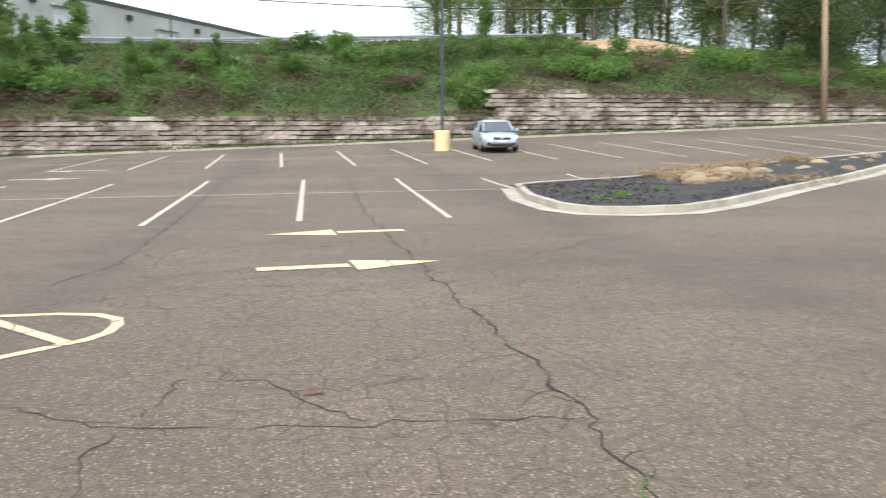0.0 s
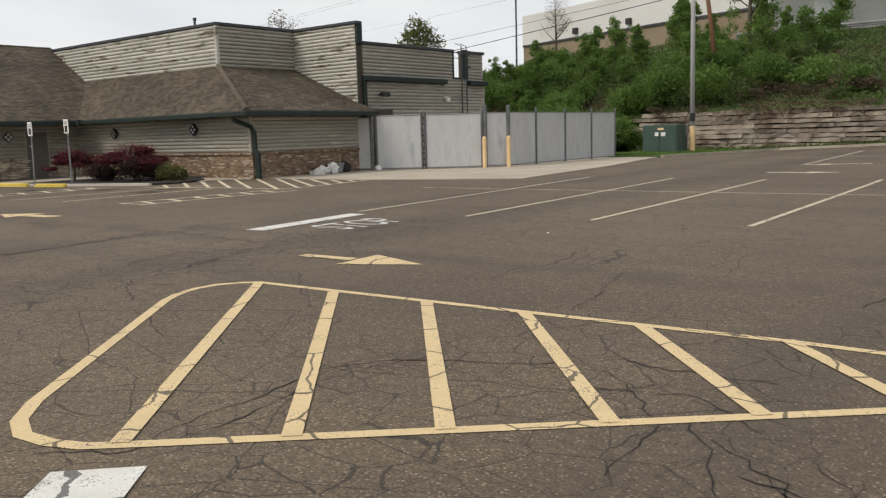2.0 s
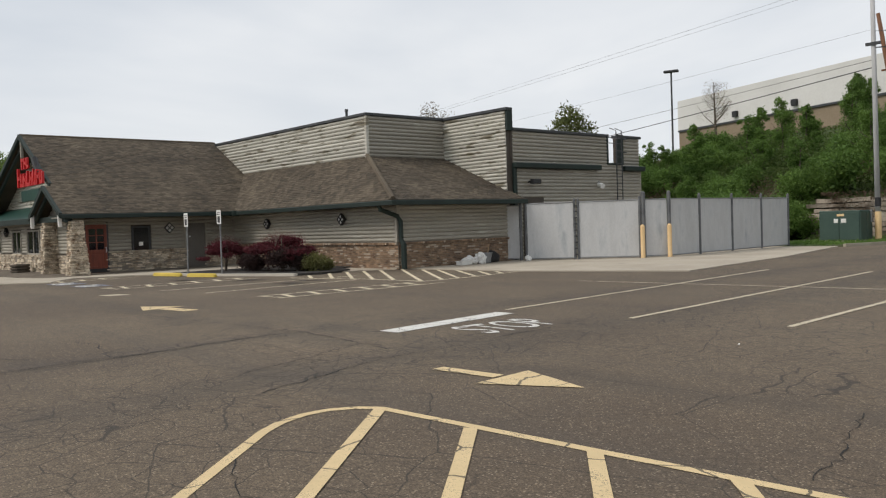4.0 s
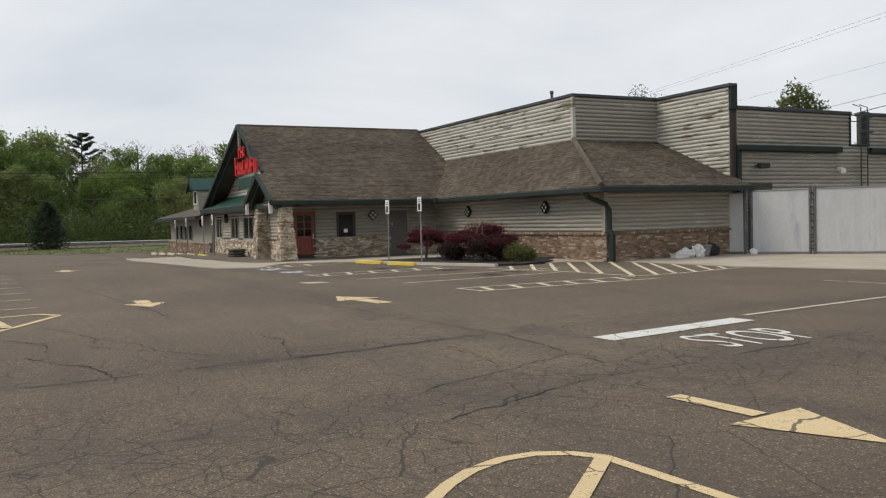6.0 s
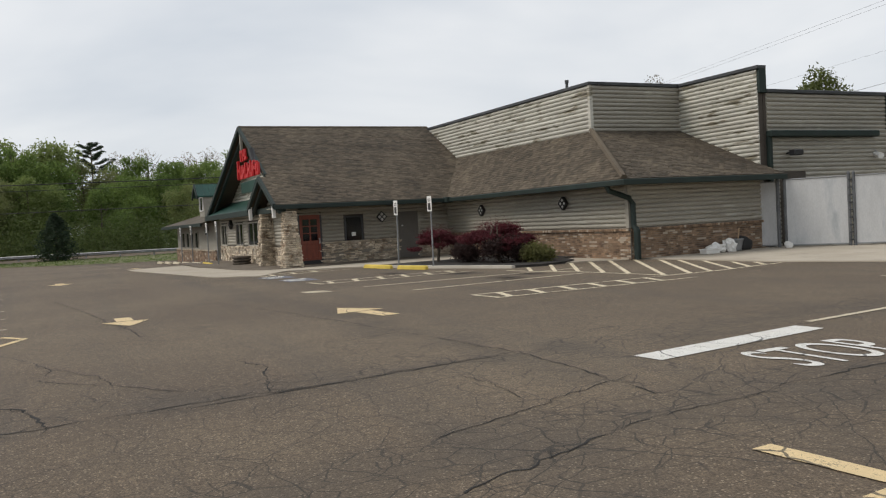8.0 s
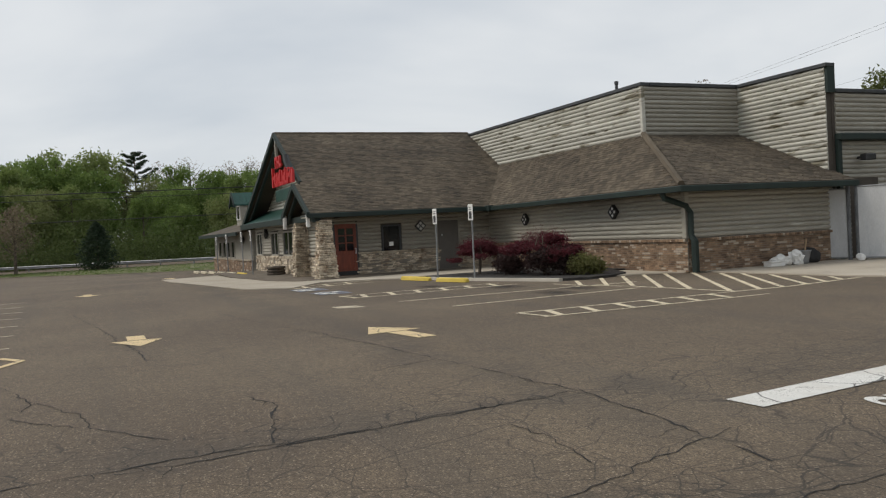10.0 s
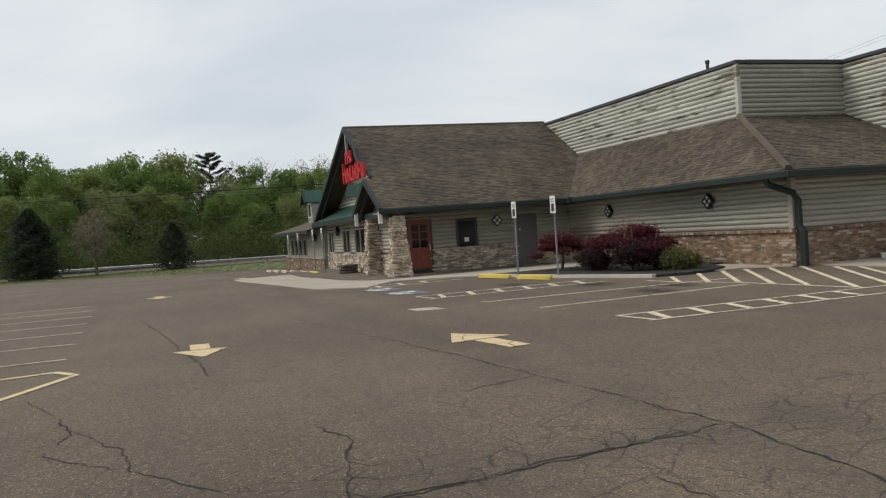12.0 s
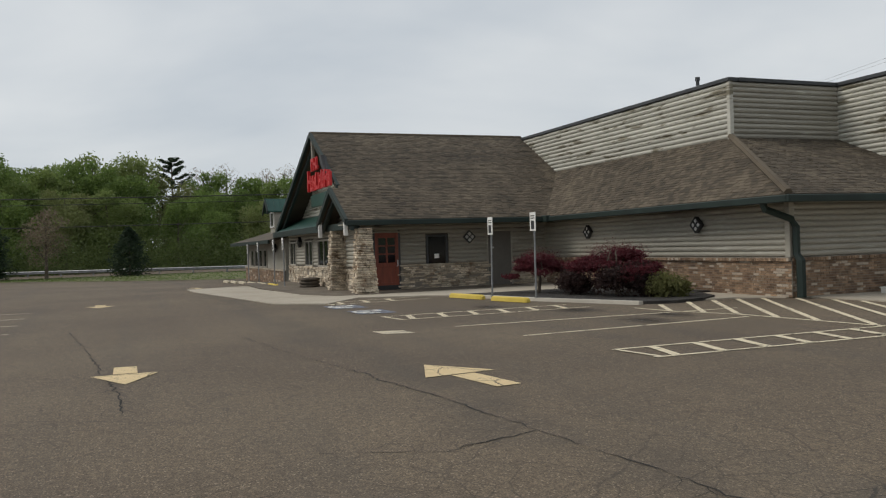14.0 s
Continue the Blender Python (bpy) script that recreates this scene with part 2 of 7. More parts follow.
SHINGLE = surface("brown_asphalt_shingles", (0.059, 0.046, 0.032), (0.106, 0.084, 0.058), 0.5, 60, 0.95, spread=0.4, island=True, relief=0.5)
SHINGLE_PIECE = surface("brown_asphalt_shingle_tab", (0.059, 0.046, 0.032), (0.106, 0.084, 0.058), 0.5, 60, 0.95, spread=0.4, relief=0.5)
BRICK = surface("mixed_tan_brick", (0.125, 0.078, 0.05), (0.29, 0.195, 0.125), 2.6, 40, 0.9, spread=0.4, fleck=(0.47, 0.41, 0.33), wear=(0.4, 0.33, 0.25), wear_at=(0.6, 0.68), wear_scale=7.0, relief=0.4)
BRICK_REST = surface("mixed_tan_brick_rest", (0.125, 0.078, 0.05), (0.29, 0.195, 0.125), 2.6, 40, 0.9, spread=0.4, fleck=(0.47, 0.41, 0.33), wear=(0.4, 0.33, 0.25), wear_at=(0.6, 0.68), wear_scale=7.0, island=True, relief=0.4)
MORTAR = surface("grey_mortar", (0.17, 0.145, 0.115), (0.27, 0.24, 0.2), 2, 40, 0.95)
STONE = surface("buff_ledge_stone", (0.32, 0.25, 0.175), (0.66, 0.575, 0.45), 2.5, 25, 0.9, spread=0.38, relief=0.6, dist=0.01, wear=(0.2, 0.125, 0.075), wear_at=(0.54, 0.66), wear_scale=2.8)
LEDGE = surface("pale_concrete_ledge_block", (0.205, 0.17, 0.132), (0.35, 0.305, 0.248), 1.4, 22, 0.9, spread=0.3, relief=0.8, dist=0.02, wear=(0.1, 0.072, 0.05), wear_at=(0.46, 0.62), wear_scale=0.8)
# dark tone carries the shade of gaps and recesses; leaf litter uses it too
DARK_GAP = surface("gap_shade_and_dark_litter", (0.05, 0.042, 0.034), (0.09, 0.075, 0.06), 1, 20, 0.95)
FENCE = surface("grey_privacy_slats", (0.43, 0.435, 0.435), (0.54, 0.545, 0.545), 1.1, 26, 0.6, relief=0.3, stretch=(1.6, 1.6, 0.5), wear=(0.34, 0.36, 0.375), wear_at=(0.54, 0.72), wear_scale=1.1)
STEEL = surface("dull_galvanised_steel", (0.2, 0.205, 0.21), (0.3, 0.305, 0.31), 2, 40, 0.5, metal=0.6, relief=0.1)
POST = surface("weathered_dark_post_steel", (0.09, 0.095, 0.1), (0.17, 0.175, 0.18), 2, 30, 0.6, metal=0.3, relief=0.1)
DARK_STEEL = surface("dark_painted_steel", (0.03, 0.033, 0.036), (0.05, 0.053, 0.056), 2, 30, 0.5, relief=0.1)
SLEEVE = surface("faded_yellow_plastic_sleeve", (0.70, 0.47, 0.23), (0.80, 0.58, 0.32), 1.5, 25, 0.6, relief=0.1)
STOP_YELLOW = surface("chipped_yellow_wheel_stop", (0.52, 0.38, 0.06), (0.64, 0.48, 0.1), 2.5, 30, 0.8, wear=(0.4, 0.37, 0.3), wear_at=(0.62, 0.68))
RED_WOOD = surface("red_stained_wood", (0.15, 0.03, 0.014), (0.25, 0.052, 0.022), 2, 25, 0.45, stretch=(6, 6, 0.6), relief=0.15)
RED_SIGN = surface("bright_red_sign_letters", (0.5, 0.012, 0.015), (0.6, 0.02, 0.022), 2, 15, 0.4, relief=0)
WHITE_PAINT = surface("white_painted_wood", (0.68, 0.67, 0.64), (0.78, 0.77, 0.74), 2, 25, 0.6, relief=0.1)
BLACK = surface("matt_black_metal", (0.012, 0.012, 0.013), (0.024, 0.024, 0.026), 3, 30, 0.5, relief=0.05)
DOOR_GREY = surface("taupe_painted_steel_door", (0.10, 0.092, 0.08), (0.13, 0.12, 0.105), 1, 20, 0.55, relief=0.05)
TRANSFORMER = surface("dull_green_cabinet", (0.03, 0.062, 0.05), (0.045, 0.082, 0.066), 1, 20, 0.6, relief=0.1)
POLE_WOOD = surface("weathered_pole_timber", (0.26, 0.175, 0.105), (0.42, 0.3, 0.19), 1, 14, 0.9, stretch=(6, 6, 0.5), relief=0.4)
POLE_BROWN = surface("brown_treated_timber", (0.11, 0.05, 0.026), (0.18, 0.085, 0.045), 1, 14, 0.9, stretch=(6, 6, 0.5), relief=0.4)
POLE_GREY = surface("silver_grey_pole_timber", (0.34, 0.34, 0.34), (0.46, 0.46, 0.46), 1, 14, 0.85, stretch=(6, 6, 0.5), relief=0.3)
BARK = surface("grey_brown_bark", (0.06, 0.048, 0.036), (0.13, 0.105, 0.08), 2, 18, 0.95, stretch=(3, 3, 0.7), relief=0.8, dist=0.02)
WH_WHITE = surface("white_metal_cladding", (0.58, 0.57, 0.55), (0.66, 0.65, 0.63), 0.2, 6, 0.6, relief=0.05)
WH_TAN = surface("tan_split_block", (0.22, 0.17, 0.115), (0.28, 0.22, 0.155), 0.3, 6, 0.9, relief=0.2)
WH_GREY = surface("pale_grey_block_wall", (0.40, 0.385, 0.36), (0.48, 0.465, 0.44), 0.3, 5, 0.85, relief=0.1)
FLAT_ROOF = surface("grey_roof_membrane", (0.12, 0.12, 0.12), (0.18, 0.18, 0.18), 0.5, 10, 0.9)
RUBBER = surface("black_rubber", (0.014, 0.014, 0.014), (0.025, 0.025, 0.025), 3, 30, 0.85)
CAR_PAINT = surface("silver_blue_car_paint", (0.42, 0.47, 0.52), (0.46, 0.51, 0.56), 1, 200, 0.28, metal=0.55, relief=0)
CHROME = surface("bright_alloy", (0.55, 0.55, 0.56), (0.65, 0.65, 0.66), 2, 30, 0.3, metal=0.9, relief=0)
LEAF_SPRING = leaf_material("spring_green_leaves", (0.042, 0.095, 0.02), (0.165, 0.27, 0.06))
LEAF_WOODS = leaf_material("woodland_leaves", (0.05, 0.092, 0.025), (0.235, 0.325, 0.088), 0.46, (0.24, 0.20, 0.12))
LEAF_DARK = leaf_material("dark_evergreen_needles", (0.014, 0.027, 0.016), (0.045, 0.07, 0.036))
LEAF_RED = leaf_material("dark_red_maple_leaves", (0.042, 0.010, 0.013), (0.16, 0.033, 0.043))
LEAF_PURPLE = leaf_material("purple_brown_shrub_leaves", (0.018, 0.012, 0.011), (0.065, 0.036, 0.033))
LEAF_YELLOW = leaf_material("yellow_green_shrub_leaves", (0.045, 0.062, 0.02), (0.2, 0.22, 0.075))
LEAF_OLIVE = leaf_material("dull_olive_shrub_leaves", (0.04, 0.045, 0.018), (0.19, 0.19, 0.068))
# shade at the woods' foot is put into these darker greens; hilltop trees share them
LEAF_EDGE = leaf_material("shaded_woodland_brush", (0.03, 0.05, 0.018), (0.13, 0.17, 0.055))
LEAF_BUFF = leaf_material("budding_red_brown_twigs", (0.12, 0.095, 0.065), (0.28, 0.23, 0.16))
LEAF_BRUSH = leaf_material("mixed_bank_weeds", (0.042, 0.075, 0.02), (0.145, 0.2, 0.054))
LEAF_DRY = leaf_material("brown_dry_brambles", (0.07, 0.05, 0.032), (0.18, 0.13, 0.088))


def glass_material(name, tint, rough=0.06):
    m, n, l, p = nodes_of(name)
    v = position(n, l)
    l.new(ramp(n, l, noise_at(n, l, v, 1.2, 3), 0.3, 0.7, tuple(0.7 * k for k in tint), tint), p.inputs["Base Color"])
    p.inputs["Roughness"].default_value = rough
    p.inputs["Specular IOR Level"].default_value = 0.6
    return m


DARK_GLASS = glass_material("dark_window_glass", (0.012, 0.014, 0.016))
# pale base colour stands in for the bright reflection on lantern panes
LAMP_GLASS = glass_material("pale_lamp_glass_with_reflection", (0.72, 0.72, 0.7), 0.3)
CAR_GLASS = glass_material("tinted_car_glass", (0.05, 0.065, 0.07))


# ---- mesh helpers ----
def obj(name, bm, mats, smooth=False):
    me = bpy.data.meshes.new(name)
    bm.normal_update()
    bm.to_mesh(me)
    bm.free()
    for m in mats if isinstance(mats, (list, tuple)) else [mats]:
        me.materials.append(m)
    if smooth:
        for f in me.polygons:
            f.use_smooth = True
    return new(name, me)


def part(name, bm, mats, parent, label="", smooth=False):
    ob = obj(name, bm, mats, smooth)
    ob.parent = parent
    if label:
        ob["label"] = label
    return ob


def anchor(name, at, label, category, group="", kind=""):
    ob = new(name)
    ob.location = at
    ob.empty_display_size = 0.2
    return tagged(ob, label, category, group, kind)


def undo(parent):
    """Lets a part keep world places: things stand unturned, and their meshes lie in world places."""
    return Matrix.Translation(-parent.location) if parent.type == "EMPTY" else Matrix.Identity(4)


def shared(name, me, parent, at, turn=0.0, size=(1, 1, 1)):
    ob = new(name, me)
    ob.parent = parent
    ob.location, ob.rotation_euler, ob.scale = at, (0, 0, turn), size
    return ob


def box(bm, x0, x1, y0, y1, z0, z1, bevel=0.0):
    vs = [bm.verts.new((x, y, z)) for z in (z0, z1) for y in (y0, y1) for x in (x0, x1)]
    fs = [bm.faces.new([vs[i] for i in q]) for q in ((0, 2, 3, 1), (4, 5, 7, 6), (0, 1, 5, 4), (2, 6, 7, 3), (0, 4, 6, 2), (1, 3, 7, 5))]
    if bevel:
        es = list({e for f in fs for e in f.edges})
        bmesh.ops.bevel(bm, geom=es, offset=bevel, segments=1, affect="EDGES")
    return bm


def boxm(*a, **k):
    return box(bmesh.new(), *a, **k)


def prism(bm, pts, z0, z1):
    """An upright prism on a plan polygon; z0 and z1 may be functions of x, y."""
    za = z0 if callable(z0) else (lambda x, y: z0)
    zb = z1 if callable(z1) else (lambda x, y: z1)
    lo = [bm.verts.new((x, y, za(x, y))) for x, y in pts]
    hi = [bm.verts.new((x, y, zb(x, y))) for x, y in pts]
    bm.faces.new(hi), bm.faces.new(lo[::-1])
    k = len(pts)
    for i in range(k):
        bm.faces.new([lo[i], lo[(i + 1) % k], hi[(i + 1) % k], hi[i]])
    return bm


def slab(bm, quad, down):
    """A slab under a polygon in space, thick by the vector down."""
    top = [bm.verts.new(p) for p in quad]
    low = [bm.verts.new(Vector(p) + Vector(down)) for p in quad]
    bm.faces.new(top), bm.faces.new(low[::-1])
    k = len(quad)
    for i in range(k):
        bm.faces.new([low[i], low[(i + 1) % k], top[(i + 1) % k], top[i]])
    return bm


def tube(bm, pts, radii, sides=8, caps=True):
    pts = [Vector(p) for p in pts]
    radii = radii if isinstance(radii, (list, tuple)) else [radii] * len(pts)
    rings = []
    for i, p in enumerate(pts):
        d = (pts[min(i + 1, len(pts) - 1)] - pts[max(i - 1, 0)]).normalized()
        a = d.cross(Vector((0, 0, 1)) if abs(d.z) < 0.9 else Vector((1, 0, 0))).normalized()
        b = d.cross(a)
        rings.append([bm.verts.new(p + radii[i] * (math.cos(t) * a + math.sin(t) * b)) for t in (2 * math.pi * k / sides for k in range(sides))])
    for r, s in zip(rings, rings[1:]):
        for k in range(sides):
            bm.faces.new([r[k], r[(k + 1) % sides], s[(k + 1) % sides], s[k]])
    if caps:
        bm.faces.new(rings[0][::-1]), bm.faces.new(rings[-1])
    bmesh.ops.recalc_face_normals(bm, faces=bm.faces[:]) if len(bm.faces) < 400 else None
    return bm


def tubem(*a, **k):
    return tube(bmesh.new(), *a, **k)


def smoothstep(t):
    t = min(1.0, max(0.0, t))
    return t * t * (3 - 2 * t)


# ---- the lie of the land ----
WALL_Y = 50.0


def wall_top(x):
    return 2.5 if x < 11.3 else 4.1 - 0.042 * (x - 11.3)


def lot_z(x, y):
    """The paved lot: flat, rising to the north-east and falling slightly to the west."""
    rise = max(0.0, min(1.0, (y - 25.0) / 25.0)) * max(0.0, 0.62 + 0.035 * min(x, 45.0)) * smoothstep((x + 24) / 12)
    return rise - 0.5 * smoothstep((-38.0 - x) / 45.0)


def crest(x):
    return 8.0 + 0.8 * smoothstep((x + 10) / 32) - 2.7 * smoothstep((x - 24) / 34) - 3.5 * smoothstep((-34 - x) / 30)


def land_z(x, y):
    if y < WALL_Y + 0.5:
        return lot_z(x, y)
    lo = wall_top(x) if x > -24 else lot_z(x, 50) + 2.4 * smoothstep((-24 - x) / -14 + 1)
    t = (y - WALL_Y - 0.5) / 16.0
    bumps = 0.35 * noise.noise(Vector((x * 0.14, y * 0.2, 0)))
    return lo - 0.15 + (crest(x) - lo) * min(1.0, max(0, t)) ** 0.85 + (bumps if 0 < t < 1 else 0)


def spaced(*spans):
    out = []
    for a, b, step in spans:
        out += list(np.arange(a, b, step))
    return [float(v) for v in out]


def sheet(name, xs, ys, z, mat):
    verts = [(x, y, z(x, y)) for y in ys for x in xs]
    w = len(xs)
    faces = [(j * w + i, j * w + i + 1, (j + 1) * w + i + 1, (j + 1) * w + i) for j in range(len(ys) - 1) for i in range(w - 1)]
    me = bpy.data.meshes.new(name)
    me.from_pydata(verts, [], faces)
    me.materials.append(mat)
    for f in me.polygons:
        f.use_smooth = True
    return new(name, me)


gx = spaced((-2400, -400, 400), (-400, -140, 40), (-140, -60, 5), (-60, 62, 2.0), (62, 140, 8), (140, 400, 50), (400, 2401, 400))
gy = spaced((-2400, -400, 400), (-400, -60, 40), (-60, 44, 4), (44, 50, 2)) + [50.0, 50.45, 50.55] + spaced((51.5, 70, 1.5), (70, 100, 6), (100, 400, 50), (400, 2401, 400))
ground = sheet("ground", gx, gy, lambda x, y: land_z(x, y) - 0.06, GRASS)
tagged(ground, "grassy ground rising into a weedy bank behind the lot", "ground", kind="structure")
lot = sheet("road", spaced((-96, -60, 4), (-60, 60.1, 2.0)), spaced((-52, 24, 4), (24, 48.8, 1.0)) + [48.6], lot_z, ASPHALT)
tagged(lot, "cracked grey-brown asphalt car park with worn paint", "car park", kind="structure")
road = sheet("road", spaced((-140, -101, 4)), spaced((-300, 300, 10)), lambda x, y: lot_z(x, y) + 0.0, ASPHALT)
road.matrix_world = pose(2, 0, 0.0, 0, 0, 0)
tagged(road, "two-lane asphalt highway beyond the guardrail", "road", kind="structure")

# ---- painted markings ----
def ribbon(bm, pts, width, lift=0.008, closed=False):
    """A painted band along a line on the lot, mitred at its bends."""
    pts = [Vector((x, y, 0)) for x, y in pts]
    fine = []
    for a, b in zip(pts, pts[1:] + pts[:1] if closed else pts[1:]):
        k = max(1, int((b - a).length / 1.5)) if max(a.y, b.y) > 24 else 1
        fine += [a.lerp(b, i / k) for i in range(k)]
    if not closed:
        fine.append(pts[-1])
    k = len(fine)
    left, right = [], []
    for i, p in enumerate(fine):
        a = fine[(i - 1) % k] if closed or i else p
        b = fine[(i + 1) % k] if closed or i < k - 1 else p
        d1, d2 = (p - a), (b - p)
        d1 = d1.normalized() if d1.length else d2.normalized()
        d2 = d2.normalized() if d2.length else d1
        t = (d1 + d2).normalized()
        nrm = Vector((-t.y, t.x, 0)) * (width / 2 / max(0.5, t.dot(d1)))
        for side, q in ((left, p + nrm), (right, p - nrm)):
            side.append(bm.verts.new((q.x, q.y, lot_z(q.x, q.y) + lift)))
    for i in range(k if closed else k - 1):
        j = (i + 1) % k
        bm.faces.new([right[i], right[j], left[j], left[i]])
    return bm


def patch(bm, pts, lift=0.008):
    bm.faces.new([bm.verts.new((x, y, lot_z(x, y) + lift)) for x, y in pts])
    return bm


def mark(name, bm, mat, label, category, group="", lift=0):
    bmesh.ops.recalc_face_normals(bm, faces=bm.faces[:])
    for f in bm.faces:
        if f.normal.z < 0:
            f.normal_flip()
    return tagged(obj(name, bm, mat), label, category, group, "structure")


def arc(cx, cy, r, a0, a1, k=7):
    return [(cx + r * math.cos(radians(a0 + (a1 - a0) * i / k)), cy + r * math.sin(radians(a0 + (a1 - a0) * i / k))) for i in range(k + 1)]


# painted traffic island with six stripes
outline = [(-8.17, 7.25), (-2.75, 7.66), (-2.2, 7.66), (-1.85, 7.57), (-1.65, 7.38), (-1.6, 7.15), (-1.62, 6.88), (-1.72, 6.68), (-4.95, 3.83),
           (-5.15, 3.66), (-5.35, 3.58), (-5.59, 3.555), (-5.84, 3.65), (-6.11, 3.865), (-8.21, 6.135), (-8.38, 6.385), (-8.48, 6.67), (-8.47, 6.91), (-8.35, 7.12)]
island_paint, stripes = bmesh.new(), []
ribbon(island_paint, outline, 0.095, 0.005, closed=True)
for (sx, sy), (bx, by) in (((-8.17, 7.25), (-5.03, 3.79)), ((-7.07, 7.28), (-4.36, 4.36)), ((-5.99, 7.42), (-3.76, 4.89)),
                           ((-4.98, 7.50), (-3.10, 5.46)), ((-3.93, 7.56), (-2.49, 6.01)), ((-2.86, 7.67), (-1.85, 6.59))):
    stripes.append(ribbon(bmesh.new(), [(sx, sy), (bx, by)], 0.11, 0.009))
isle = mark("painted_island", island_paint, YELLOW, "worn yellow striped island painted on asphalt", "road marking")
for b in stripes:
    part("stripe", b, YELLOW, isle)

# stall lines, two double rows
for i in range(7):
    x0, x1 = (-12.88, -10.27, -7.88, -5.31, -2.8, -0.22, 2.44)[i], (-13.92, -11.15, -8.48, -5.68, -3.07, -0.22, 2.64)[i]
    y0 = (13.6, 13.7, 14.05, 14.25, 14.42, 14.67, 14.75)[i]
    mark("stall_line", ribbon(bmesh.new(), [(x0, y0), (x1, 25.1 if i < 3 else 25.5 if i == 3 else 26.1)], 0.10), PALE, "long pale stall line between parking bays", "road marking", "stall lines")
mark("stall_line", ribbon(bmesh.new(), [(-16.2, 19.6), (5.2, 21.4)], 0.07, 0.012), PALE, "thin pale line across the stalls", "road marking", "stall lines")
mark("stall_line", ribbon(bmesh.new(), [(5.3, 21.7), (5.3, 25.75)], 0.10), PALE, "pale stall line beside the kerbed island", "road marking", "stall lines")
mark("stall_line", ribbon(bmesh.new(), [(8.3, 24.2), (8.4, 26.8)], 0.10), PALE, "pale stall line beside the kerbed island", "road marking", "stall lines")
mark("stall_line", ribbon(bmesh.new(), [(13.3, 30.6), (14.6, 29.0)], 0.10), PALE, "pale stall line beside the kerbed island", "road marking", "stall lines")
for i in range(18):
    x = -9.6 + 2.76 * i
    mark("stall_line", ribbon(bmesh.new(), [(x + 0.25, 32.0 if i < 6 else 33.0), (x - 0.1, 42.6)], 0.10), PALE, "pale stall line in the rear row", "road marking", "stall lines")
mark("stall_line", ribbon(bmesh.new(), [(-12, 37.0), (9, 37.6)], 0.07, 0.012), PALE, "thin pale line across the rear stalls", "road marking", "stall lines")
for i in range(7):
    x = -22.5 - 2.3 * i
    mark("stall_line", ribbon(bmesh.new(), [(x + 0.15, 4.3 - 0.08 * i), (x + 0.35, -1.2)], 0.09), PALE, "pale stall line on the far lot", "road marking", "stall lines")


def arrow(tail, tip, width, head, half, mat=YELLOW, gap=0.05, label="worn yellow lane arrow painted on asphalt"):
    """A shaft, a gap, and a long three-cornered head."""
    a, b = Vector((*tail, 0)), Vector((*tip, 0))
    d = (b - a).normalized()
    s = Vector((-d.y, d.x, 0))
    neck = b - d * head
    bm = bmesh.new()
    e = neck - d * gap
    patch(bm, [(p.x, p.y) for p in (a - s * width, e - s * width, e + s * width, a + s * width)])
    patch(bm, [(p.x, p.y) for p in (neck - s * half, b, neck + s * half)])
    return mark("lane_arrow", bm, mat, label, "road marking", "lane arrows")


arrow((-9.28, 8.86), (-7.37, 9.02), 0.09, 1.0, 0.42)
arrow((-0.64, 9.69), (1.51, 9.94), 0.12, 1.05, 0.36)
arrow((1.42, 13.08), (-0.7, 12.87), 0.12, 1.04, 0.36)
arrow((-18.38, 10.15), (-20.35, 9.87), 0.16, 0.95, 0.48)
arrow((-22.5, 6.26), (-20.82, 6.25), 0.15, 0.92, 0.42)
arrow((-9.3, 27.8), (-7.2, 28.0), 0.12, 1.0, 0.36, PALE)
arrow((-7.3, 32.2), (-9.5, 31.9), 0.12, 1.0, 0.36, PALE)
arrow((-38.5, 5.6), (-36.9, 5.6), 0.15, 0.9, 0.42)
arrow((-50.0, 9.6), (-51.9, 9.4), 0.15, 0.9, 0.42)


def lettering(body, width, height, m, mat, label):
    """Flat painted letters, their foot at the pose's origin."""
    cu = bpy.data.curves.new("letters", "FONT")
    cu.body, cu.align_x = body, "CENTER"
    tmp = new("letters", cu)
    bpy.context.view_layer.update()
    me = bpy.data.meshes.new_from_object(tmp.evaluated_get(bpy.context.evaluated_depsgraph_get()))
    bpy.data.objects.remove(tmp)
    co = np.array([v.co for v in me.vertices])
    lo, hi = co.min(0), co.max(0)
    for v in me.vertices:
        v.co = ((v.co.x - (lo[0] + hi[0]) / 2) * width / (hi[0] - lo[0]), (v.co.y - lo[1]) * height / (hi[1] - lo[1]), 0)
    me.materials.append(mat)
    ob = new("painted_word", me)
    ob.matrix_world = m
    return tagged(ob, label, "road marking", "", "structure")


lettering("STOP", 1.5, 1.0, pose(-10.8, 11.95, 0.008, 0, 0, 88), WHITE, "white word STOP painted before a stop bar")
mark("stop_bar", patch(bmesh.new(), [(-12.44, 10.43), (-12.04, 10.46), (-12.36, 13.26), (-12.76, 13.22)]), WHITE, "white stop bar painted across the lane", "road marking")
lettering("STOP", 1.75, 0.95, pose(-2.62, 3.7, 0.008, 0, 0, 131.5), WHITE, "white word STOP painted before a stop bar")
mark("stop_bar", patch(bmesh.new(), [(-4.63, 3.7), (-4.95, 3.39), (-3.1, 1.29), (-2.78, 1.6)]), WHITE, "white stop bar painted across the lane", "road marking")


